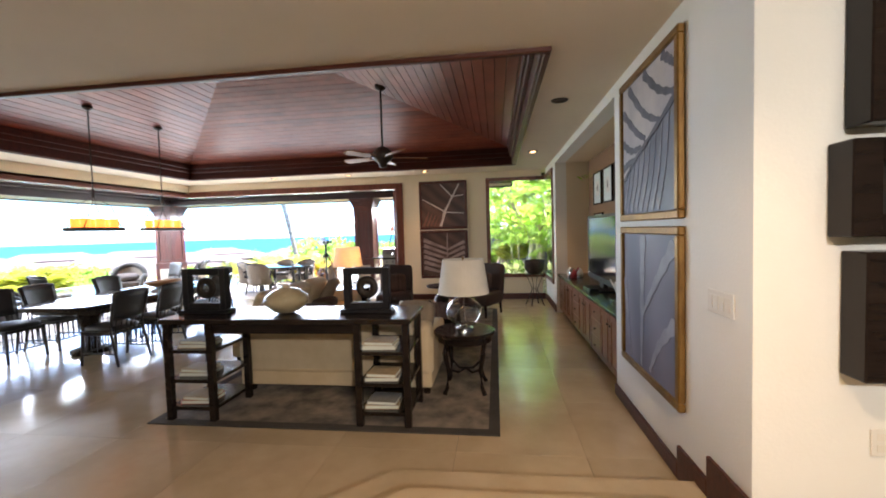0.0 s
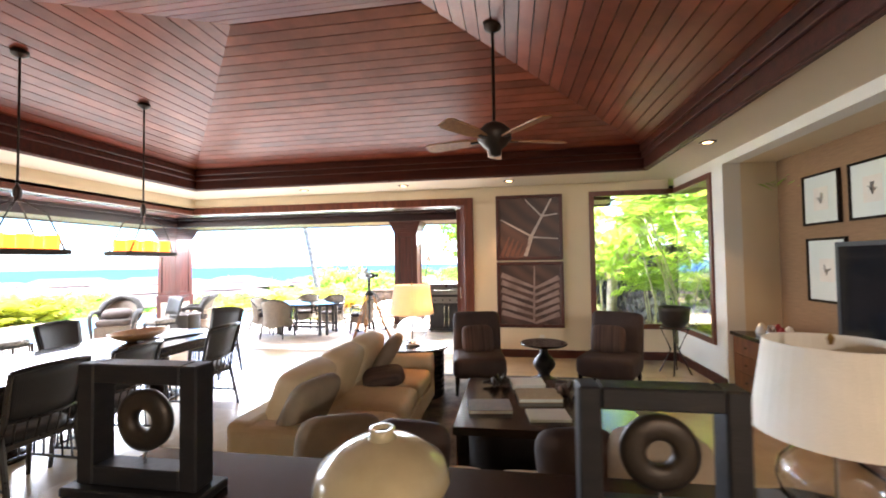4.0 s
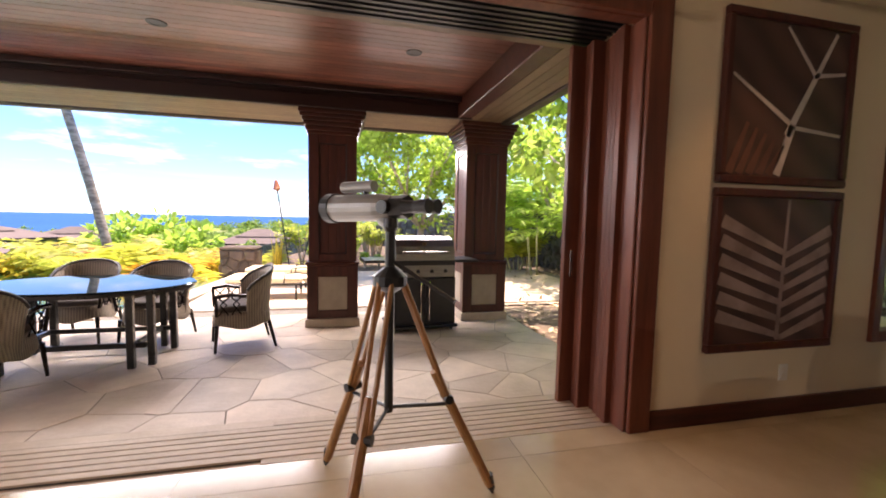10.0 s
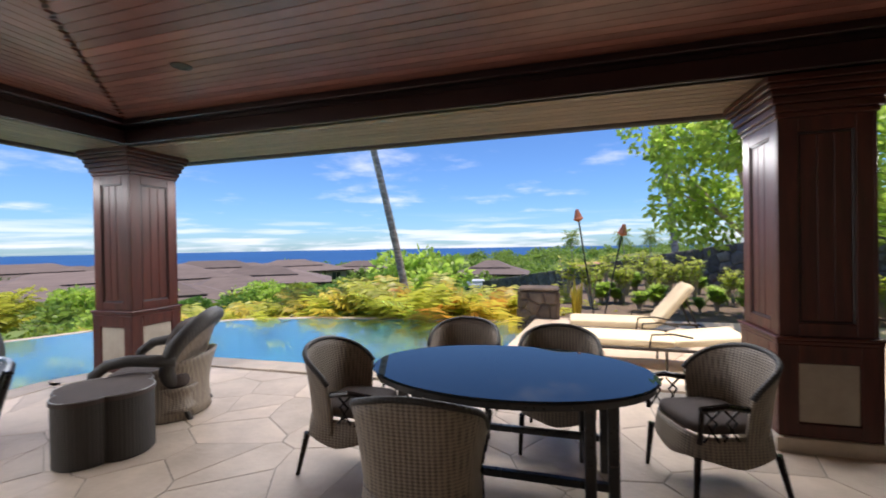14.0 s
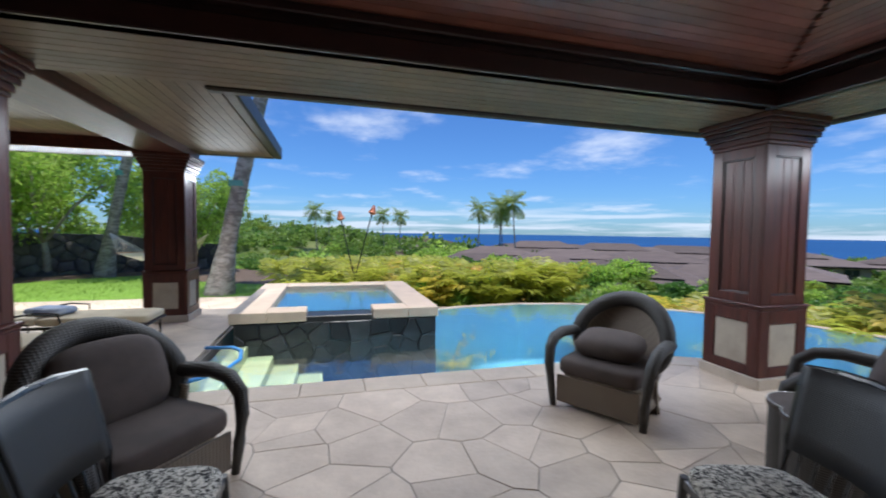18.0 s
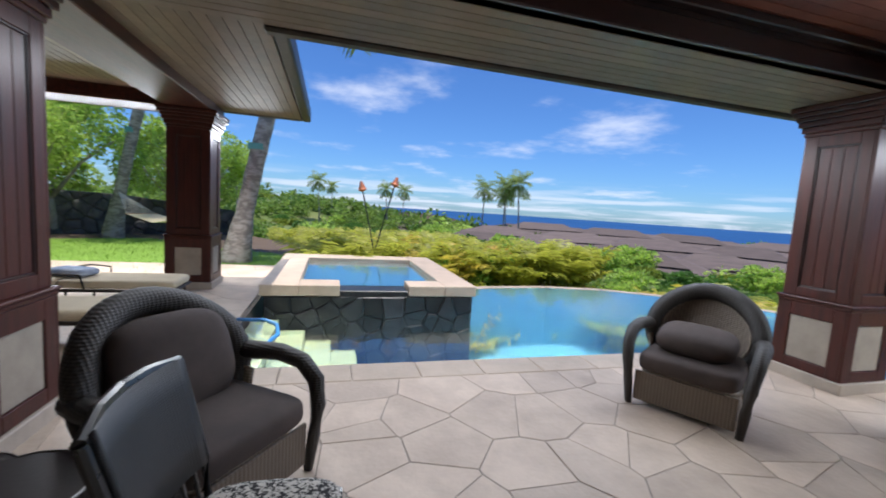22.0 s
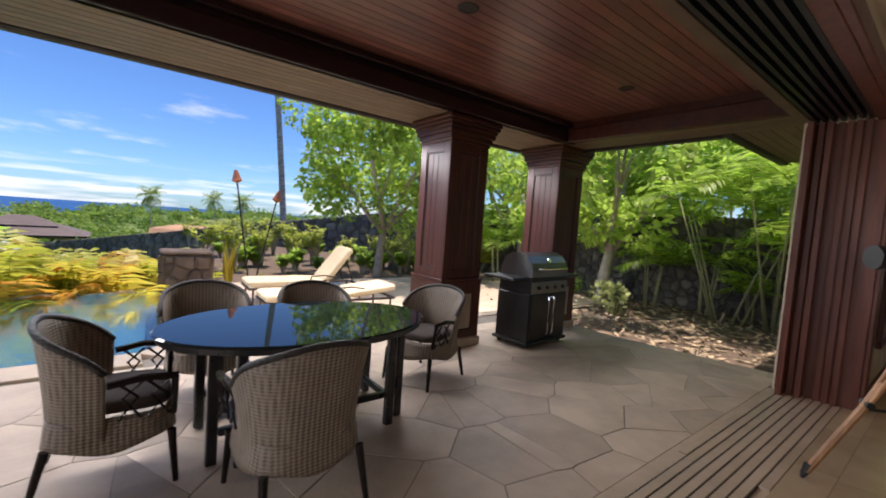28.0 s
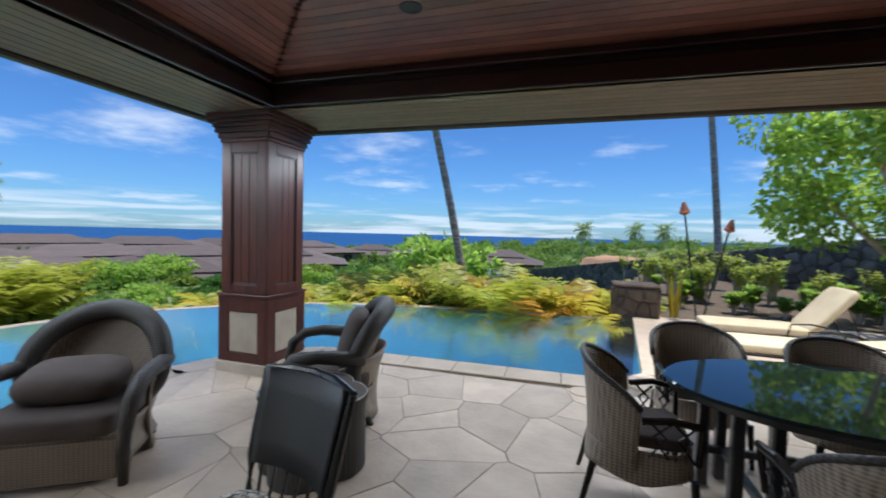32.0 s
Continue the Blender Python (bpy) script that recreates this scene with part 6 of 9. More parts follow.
# dining table, its chairs
def dining_table(m):
    th = thing("dining_table", "long dark polished wood dining table with rounded ends", "table", m)
    W, L = 0.63, 1.42
    poly = [(W * sx, y) for sx, y in ((1, -L + 0.35), (1, L - 0.35), (0.86, L - 0.12), (0.55, L), (-0.55, L), (-0.86, L - 0.12), (-1, L - 0.35), (-1, -L + 0.35), (-0.86, -L + 0.12), (-0.55, -L), (0.55, -L), (0.86, -L + 0.12))]
    part("tabletop", prism(poly, 0.69, 0.745, None, 0.008), TABLETOP, th)
    part("apron", bx(-0.5, 0.5, -1.15, 1.15, 0.60, 0.69, 0.004), EBONY, th)
    for y in (-0.8, 0.8):
        part("pedestal", lathe([(0.001, 0.0), (0.24, 0.0), (0.24, 0.05), (0.12, 0.09), (0.10, 0.3), (0.14, 0.5), (0.20, 0.6), (0.001, 0.6)], 24, (0, y, 0)), EBONY, th, "", True)
    return th


def spindle_chair(m, seat_mat, group, label):
    """A black open-armless chair: solid curved back panel over short spindles, spindled sides."""
    th = thing("spindle_chair", label, "chair", m, group)
    part("seat_rail", loop_frame(-0.235, 0.235, -0.23, 0.22, 0.035, 0.395, 0.435, None, 0.004), BLACKPAINT, th)
    part("seat", pillow(0.48, 0.47, 0.10, (0, -0.01, 0.465), 0.5, 0.6, 24), seat_mat, th, "", True)
    for x in (-0.225, 0.225):
        part("leg", rod([(x * 0.98, -0.215, 0.44), (x * 1.03, -0.245, 0)], 0.02, 8, False, [0.022, 0.016]), BLACKPAINT, th)
        part("back_post", rod([(x * 1.06, 0.31, 0), (x, 0.215, 0.43), (x * 1.0, 0.235, 0.60), (x * 1.10, 0.32, 0.93)], 0.018, 8, False, [0.016, 0.02, 0.02, 0.016]), BLACKPAINT, th)
        part("side_stretcher", rod([(x * 1.02, -0.235, 0.16), (x * 1.05, 0.28, 0.16)], 0.011, 6), BLACKPAINT, th)
        for k in range(5):
            y = -0.17 + 0.085 * k
            part("side_spindle", rod([(x, y, 0.41), (x * 1.03, y * 1.1, 0.16)], 0.007, 6), BLACKPAINT, th)
    part("front_stretcher", rod([(-0.23, -0.235, 0.16), (0.23, -0.235, 0.16)], 0.011, 6), BLACKPAINT, th)
    for k in range(5):
        x = -0.16 + 0.08 * k
        part("front_spindle", rod([(x, -0.22, 0.41), (x, -0.235, 0.16)], 0.007, 6), BLACKPAINT, th)
    b = bmnew()
    n = 16
    grid = []
    for j in range(5):
        z = 0.585 + 0.36 * j / 4
        row = []
        for i in range(n + 1):
            u = -1 + 2 * i / n
            row.append((u * (0.205 + 0.028 * j / 4), 0.235 + 0.085 * (j / 4) ** 1.2 + 0.045 * (1 - u * u), z))
        grid.append(row)
    for off in (0.0, -0.02):
        vv = [[b.verts.new((x, y + off, z)) for x, y, z in row] for row in grid]
        for j in range(4):
            for i in range(n):
                q = (vv[j][i], vv[j][i + 1], vv[j + 1][i + 1], vv[j + 1][i])
                b.faces.new(q if off else tuple(reversed(q)))
    bmesh.ops.bridge_loops(b, edges=[e for e in b.edges if len(e.link_faces) == 1])
    part("back_panel", b, WICKER_BLACK, th, "tight-woven black back panel", True)
    part("top_rail", rod([(-0.25, 0.32, 0.93), (-0.12, 0.355, 0.948), (0, 0.367, 0.95), (0.12, 0.355, 0.948), (0.25, 0.32, 0.93)], 0.017, 8), BLACKPAINT, th)
    part("lower_rail", rod([(-0.225, 0.235, 0.59), (-0.1, 0.27, 0.585), (0, 0.28, 0.585), (0.1, 0.27, 0.585), (0.225, 0.235, 0.59)], 0.013, 8), BLACKPAINT, th)
    for k in range(6):
        x = -0.17 + 0.068 * k
        part("back_spindle", rod([(x * 0.98, 0.215, 0.43), (x, 0.262 - 0.6 * x * x, 0.585)], 0.007, 6), BLACKPAINT, th)
    return th


WICKER_BLACK = woven("black_cane_panel", (0.022, 0.023, 0.026), (0.008, 0.008, 0.009), 0.008, 0.5, 0.3)
dining_table(pose(-5.83, 5.93, FI))
ch0 = spindle_chair(at(-5.0, 6.45, -90), WICKER_BLACK, "dining chairs", "black spindle dining chair with a curved woven back")
for x, y, r in ((-5.0, 5.35, -86), (-5.05, 4.75, -92), (-6.62, 6.45, 90), (-6.62, 5.35, 94), (-5.83, 7.72, 4), (-6.62, 4.75, 88)):
    copy_thing(ch0, at(x, y, r))
db = thing("wooden_bowl", "wide shallow wooden bowl on the dining table", "bowl", pose(-5.85, 6.5, FI + 0.745))
part("bowl", lathe([(0.001, 0), (0.10, 0), (0.22, 0.05), (0.29, 0.11), (0.275, 0.11), (0.21, 0.065), (0.001, 0.02)], 32, (0, 0, 0), 0.8, 1.2), TEAK, db, "", True)
tray = thing("serving_tray", "flat dark wooden tray on the dining table", "tray", pose(-5.62, 6.72, FI + 0.745, 0, 0, -15))
part("board", bx(-0.12, 0.12, -0.35, 0.35, 0, 0.02, 0.004), BLACKPAINT, tray)


# telescope on a tripod
def telescope_tripod():
    th = thing("telescope_tripod", "silver spotting telescope on a brown wooden survey tripod", "telescope", pose(-3.86, 8.91, FI))
    apex = Vector((0, 0, 1.10))
    for fx, fy in ((-0.29, 0.46), (0.53, 0.06), (-0.24, -0.51)):
        d = Vector((fx, fy, 0))
        k = d.normalized() * 0.05
        side = Vector((-d.y, d.x, 0)).normalized() * 0.028
        mid = apex * 0.48 + d * 0.52
        for s in (-1, 1):
            part("leg_rail", rod([apex + k + side * s, mid + side * s * 0.8], 0.012, 8), TEAK, th, "brown ash leg rail")
        part("lower_leg", rod([apex * 0.60 + d * 0.40, d * 0.97 + Vector((0, 0, 0.045))], 0.023, 8), TEAK, th)
        part("clamp", rod([mid - side * 1.4, mid + side * 1.4], 0.022, 8), BLACKMETAL, th)
        part("foot", rod([d * 0.955 + Vector((0, 0, 0.10)), d * 0.985 + Vector((0, 0, 0.03)), d], 0.02, 8, False, [0.022, 0.02, 0.006]), BLACKMETAL, th)
        part("spreader", rod([Vector((0, 0, 0.52)), apex * 0.45 + d * 0.55], 0.009, 6), BLACKMETAL, th)
    part("head_block", lathe([(0.03, 1.04), (0.075, 1.07), (0.075, 1.11), (0.05, 1.13), (0.024, 1.15), (0.022, 1.30), (0.034, 1.32), (0.03, 1.36)], 16), BLACKMETAL, th)
    part("column", rod([(0, 0, 0.50), (0, 0, 1.06)], 0.020, 10), BLACKMETAL, th)
    ax = Vector((-0.69, 0.72, -0.02)).normalized()
    sd = Vector((0.72, 0.69, 0)).normalized()
    c = Vector((-0.03, 0.045, 1.405))
    for s in (0,):
        o = c
        part("barrel", rod([o + ax * 0.30, o + ax * 0.27, o + ax * 0.02, o - ax * 0.06], 0.06, 20, False, [0.066, 0.063, 0.061, 0.05]), SILVER, th, "silver objective barrel")
        part("rubber_rim", rod([o + ax * 0.335, o + ax * 0.285], 0.069, 20), BLACKMETAL, th)
        part("prism_housing", rod([o - ax * 0.02, o - ax * 0.14], 0.05, 8), BLACKMETAL, th)
    for s in (-1, 1):
        o = c + sd * 0.034 * s
        part("eyepiece", rod([o - ax * 0.14, o - ax * 0.20, o - ax * 0.27], 0.03, 14, False, [0.030, 0.024, 0.032]), BLACKMETAL, th)
    part("bridge", rod([c - sd * 0.07 - ax * 0.05, c + sd * 0.07 - ax * 0.05], 0.03, 10), BLACKMETAL, th)
    part("finder", rod([c + ax * 0.24 + Vector((0, 0, 0.095)), c + ax * 0.05 + Vector((0, 0, 0.095))], 0.026, 14), SILVER, th, "small silver finder scope")
    part("finder_bracket", rod([c + ax * 0.10, c + ax * 0.10 + Vector((0, 0, 0.09))], 0.014, 8), BLACKMETAL, th)
    part("yoke", rod([(0, 0, 1.33), c + Vector((0, 0, -0.05))], 0.03, 10), SILVER, th)
    part("pan_handle", rod([(0.0, 0.0, 1.18), (0.16, -0.12, 1.08), (0.24, -0.2, 1.03)], 0.01, 8), BLACKMETAL, th)


telescope_tripod()

# ---- lanai things ----
def surface(bm, fn, nu, nv, thick, closed_u=False):
    """A sheet over a grid of points, given thickness along its normals."""
    pts = [[Vector(fn(i / nu, j / nv)) for i in range(nu if closed_u else nu + 1)] for j in range(nv + 1)]
    cols = len(pts[0])
    nor = []
    for j in range(nv + 1):
        row = []
        for i in range(cols):
            a = pts[j][(i + 1) % cols] if (closed_u or i + 1 < cols) else pts[j][i]
            b = pts[j][i - 1] if (closed_u or i > 0) else pts[j][i]
            c = pts[min(j + 1, nv)][i]
            d = pts[max(j - 1, 0)][i]
            n = (a - b).cross(c - d)
            row.append(n.normalized() if n.length > 1e-9 else Vector((0, 0, 1)))
        nor.append(row)
    A = [[bm.verts.new(p + n * thick / 2) for p, n in zip(r, s)] for r, s in zip(pts, nor)]
    B = [[bm.verts.new(p - n * thick / 2) for p, n in zip(r, s)] for r, s in zip(pts, nor)]
    rng = range(cols if closed_u else cols - 1)
    for j in range(nv):
        for i in rng:
            k = (i + 1) % cols
            bm.faces.new((A[j][i], A[j][k], A[j + 1][k], A[j + 1][i]))
            bm.faces.new((B[j][i], B[j + 1][i], B[j + 1][k], B[j][k]))
    for j in (0, nv):
        for i in rng:
            k = (i + 1) % cols
            q = (A[j][i], B[j][i], B[j][k], A[j][k])
            bm.faces.new(q if j == 0 else tuple(reversed(q)))
    if not closed_u:
        for i in (0, cols - 1):
            for j in range(nv):
                q = (A[j][i], A[j + 1][i], B[j + 1][i], B[j][i])
                bm.faces.new(q if i == 0 else tuple(reversed(q)))
    return bm


def oval_table(m):
    th = thing("patio_table", "oval glass-topped black patio dining table", "table", m)
    part("glass_top", lathe([(0.001, 0.735), (0.97, 0.735), (0.985, 0.745), (0.97, 0.755), (0.001, 0.755)], 56, (0, 0, 0), 0.94, 0.60), DARKGLASS, th, "dark reflecting glass top")
    part("rim", ring([(0.90, 0.70), (0.96, 0.70), (0.96, 0.734), (0.90, 0.734)], 56, (0, 0, 0), 0.94, 0.60), BLACKPAINT, th)
    for sx in (-1, 1):
        for sy in (-1, 1):
            for dx, dy in ((0, 0), (0.13, 0.10)):
                part("leg", bx(sx * (0.50 + dx) - 0.03, sx * (0.50 + dx) + 0.03, sy * (0.36 - dy) - 0.03, sy * (0.36 - dy) + 0.03, 0, 0.70, 0.008), BLACKPAINT, th)
            part("cross_rail", bx(min(0, sx * 0.6), max(0, sx * 0.6), sy * 0.30 - 0.02, sy * 0.30 + 0.02, 0.19, 0.235, 0.005), BLACKPAINT, th)
        part("end_rail", bx(sx * 0.5 - 0.02, sx * 0.5 + 0.02, -0.34, 0.34, 0.19, 0.235, 0.005), BLACKPAINT, th)
    return th


DARKGLASS = mat("table_glass", (0.012, 0.020, 0.022), (0.016, 0.024, 0.026), 2, 0.03)


def wicker_armchair(m):
    """Barrel-backed woven chair with open wooden arms."""
    th = thing("wicker_armchair", "brown woven wicker patio armchair with a dark cushion", "chair", m, "patio dining chairs")

    def back(u, v):
        a = math.pi * (0.02 + 0.96 * u)
        flare = 0.97 + 0.16 * v * v + 0.04 * v
        top = 0.30 + (0.31 + 0.27 * max(0.0, math.sin(a)) ** 0.6) * v
        c, s = math.cos(a), math.sin(a)
        q = (abs(c) ** 2.8 + abs(s) ** 2.8) ** (-1 / 2.8)
        return (0.275 * c * q * flare, 0.01 + 0.265 * s * q * flare, top)

    def skirt(u, v):
        a = 2 * math.pi * u
        k = 1 - 0.06 * v
        sag = 0.05 * abs(math.sin(2 * a)) ** 2
        c, s = math.cos(a), math.sin(a)
        q = (abs(c) ** 4 + abs(s) ** 4) ** -0.25
        return (0.275 * c * q * k, 0.005 + 0.275 * s * q * k, 0.24 + sag * (1 - v) + 0.18 * v)

    part("seat_skirt", surface(bmnew(), skirt, 36, 4, 0.018, True), WICKER, th, "", True)
    part("backrest", surface(bmnew(), back, 28, 8, 0.02), WICKER, th, "", True)
    part("top_band", rod([back(i / 24, 1.0) for i in range(25)], 0.017, 8), WICKER_D, th, "", True)
    part("cushion", pillow(0.47, 0.46, 0.09, (0, -0.02, 0.455), 0.4, 0.6, 24), CHARFAB, th, "dark brown seat cushion", True)
    for s in (-1, 1):
        part("arm", rod([(s * 0.30, 0.02, 0.60), (s * 0.31, -0.12, 0.625), (s * 0.305, -0.27, 0.61)], 0.02, 8), EBONY, th)
        part("arm_post", rod([(s * 0.305, -0.26, 0.61), (s * 0.275, -0.255, 0.40)], 0.016, 8), EBONY, th)
        for k in range(2):
            y = -0.19 + 0.12 * k
            for q in (-1, 1):
                part("arm_fret", rod([(s * 0.29, y - 0.05 * q, 0.60), (s * 0.288, y + 0.03 * q, 0.52), (s * 0.285, y - 0.045 * q, 0.41)], 0.008, 6), EBONY, th)
        part("leg", rod([(s * 0.25, -0.25, 0.30), (s * 0.265, -0.275, 0)], 0.018, 8, False, [0.022, 0.014]), EBONY, th)
        part("leg", rod([(s * 0.24, 0.25, 0.30), (s * 0.265, 0.32, 0)], 0.018, 8, False, [0.022, 0.014]), EBONY, th)
    return th


oval_table(at(-6.45, 11.72, 0))
ac0 = wicker_armchair(at(-6.77, 10.95, 184))
for x, y, r in ((-7.52, 11.66, 88), (-6.95, 12.56, 2), (-6.12, 12.36, -4), (-5.17, 12.03, -72)):
    copy_thing(ac0, at(x, y, r))


def lounge_chair(m, label, cushion=True):
    """Deep woven chair: a broad oval back with a fat rolled rim, and looping arms."""
    th = thing("lounge_chair", label, "lounge chair", m @ Matrix.Diagonal((1.02, 1.02, 0.95, 1)), "lanai lounge chairs")

    def oval(a, k):
        x, h = 0.40 * k * math.cos(a), 0.36 * k * math.sin(a)
        return Vector((x, 0.33 - 0.95 * x * x + 0.30 * h, 0.62 + h))

    def base(u, v):
        a = 2 * math.pi * u
        c, s = math.cos(a), math.sin(a)
        q = (abs(c) ** 5 + abs(s) ** 5) ** -0.2
        k = 0.90 + 0.10 * abs(2 * v - 1) ** 1.6
        return (0.355 * c * q * k, -0.01 + 0.345 * s * q * k, 0.09 + 0.24 * v)

    def hind(u, v):
        a = math.pi * (0.04 + 0.92 * u)
        k = 0.88 + 0.14 * (1 - v) ** 2 + 0.16 * v * v
        return (0.375 * math.cos(a) * k, 0.37 * math.sin(a) * k + 0.06 * v * v * math.sin(a), 0.015 + (0.50 + 0.12 * math.sin(a)) * v)

    part("base", surface(bmnew(), base, 40, 6, 0.02, True), WICKER, th, "", True)
    part("hind_shell", surface(bmnew(), hind, 30, 8, 0.02), WICKER, th, "", True)
    sheet = bmnew()
    n = 32
    rows = [[sheet.verts.new(oval(2 * math.pi * j / n, k)) for j in range(n)] for k in (0.98, 0.7, 0.4)]
    rows2 = [[sheet.verts.new(oval(2 * math.pi * j / n, k) + Vector((0, 0.03, -0.01))) for j in range(n)] for k in (0.98, 0.7, 0.4)]
    for rs, flip in ((rows, False), (rows2, True)):
        for A, B in zip(rs, rs[1:]):
            for j in range(n):
                q = (A[j], A[(j + 1) % n], B[(j + 1) % n], B[j])
                sheet.faces.new(tuple(reversed(q)) if flip else q)
        sheet.faces.new(list(reversed(rs[-1])) if flip else rs[-1])
    part("back_panel", sheet, WICKER_T, th, "brown woven back panel")
    part("rolled_rim", rod([oval(2 * math.pi * j / 40, 1.0) for j in range(40)], 0.075, 14, True, [0.062 + 0.02 * max(0, math.sin(2 * math.pi * j / 40)) for j in range(40)]), WICKER_D, th, "", True)
    part("inner_braid", rod([oval(2 * math.pi * j / 40, 0.82) + Vector((0, -0.012, 0.003)) for j in range(40)], 0.012, 6, True), WICKER, th, "", True)
    for s in (-1, 1):
        part("arm", rod([(s * 0.40, 0.24, 0.62), (s * 0.425, 0.08, 0.635), (s * 0.435, -0.10, 0.655), (s * 0.435, -0.26, 0.63), (s * 0.425, -0.365, 0.54), (s * 0.41, -0.395, 0.40), (s * 0.395, -0.385, 0.22), (s * 0.38, -0.365, 0.0)], 0.045, 12, False, [0.06, 0.057, 0.053, 0.05, 0.047, 0.043, 0.036, 0.026]), WICKER_D, th, "", True)
        part("hind_leg", rod([(s * 0.27, 0.27, 0.10), (s * 0.29, 0.31, 0.0)], 0.024, 8), WICKER_D, th)
    part("front_apron", bx(-0.35, 0.35, -0.372, -0.352, 0.05, 0.31, 0.006), WICKER_T, th)
    part("seat_cushion", pillow(0.70, 0.70, 0.17, (0, -0.05, 0.40), 0.26, 0.55, 28), CHARFAB, th, "", True)
    if cushion:
        b = pillow(0.62, 0.54, 0.20, (0, 0, 0), 0.6, 0.8, 28)
        b.transform(Matrix.Translation((0, 0.17, 0.69)) @ Matrix.Rotation(math.radians(72), 4, "X"))
        part("back_cushion", b, CHARFAB, th, "", True)
    return th


def bolster(m):
    tp = thing("throw_pillow", "brown-grey lumbar pillow lying on the lounge chair", "pillow", m, "lounge pillows")
    part("cover", pillow(0.58, 0.40, 0.21, (0, 0, 0.01), 0.55, 0.85, 24), CHARFAB, tp, "", True)


lab = "dark woven wicker lounge chair with brown-grey cushions"
lounge_chair(at(-11.02, 10.92, 32), "dark woven wicker lounge chair with an open woven back", False)
lc0 = lounge_chair(at(-9.85, 12.10, -60), lab)
bolster(at(-11.02, 10.92, 32) @ pose(0, -0.06, 0.56, 14, 0, 0))
for x, y, r in ((-10.60, 7.30, 143), (-9.30, 5.75, -37)):
    copy_thing(lc0, at(x, y, r))
sc = spindle_chair(at(-9.01, 10.09, -16), LEOPARD, "leopard chairs", "black spindle chair with a leopard print cushion")
copy_thing(sc, at(-9.62, 7.73, 176))


def clover(r, lobes, n=72, ph=0.0):
    f = lambda a: r * (0.80 + 0.20 * abs(math.cos(lobes * a / 2 + ph)) ** 0.8)
    return [(f(2 * math.pi * k / n) * math.cos(2 * math.pi * k / n), f(2 * math.pi * k / n) * math.sin(2 * math.pi * k / n)) for k in range(n)]


def drum(m, r, label, name, top_mat):
    th = thing(name, label, "side table", m)
    p = clover(r, 4)
    part("body", prism([(x * 0.97, y * 0.97) for x, y in p], 0.015, 0.46), WICKER_D, th)
    part("top", prism(p, 0.46, 0.495, None, 0.006), top_mat, th)
    part("rim", rod([(x * 0.985, y * 0.985, 0.4945) for x, y in p], 0.0045, 5, True), SILVER, th, "worn pale edge")
    part("foot_band", prism([(x * 0.93, y * 0.93) for x, y in p], 0.0, 0.015), BLACKPAINT, th)
    return th


drum(at(-9.52, 11.33, 10), 0.36, "dark woven clover-shaped drum table", "drum_stool", CHARFAB)
drum(at(-9.85, 6.80, 40), 0.38, "worn black clover-shaped side table", "clover_table", mat("worn_black_top", (0.032, 0.026, 0.025), (0.30, 0.28, 0.26), 9, 0.34, bump=0.06, lo=0.66, hi=0.78))


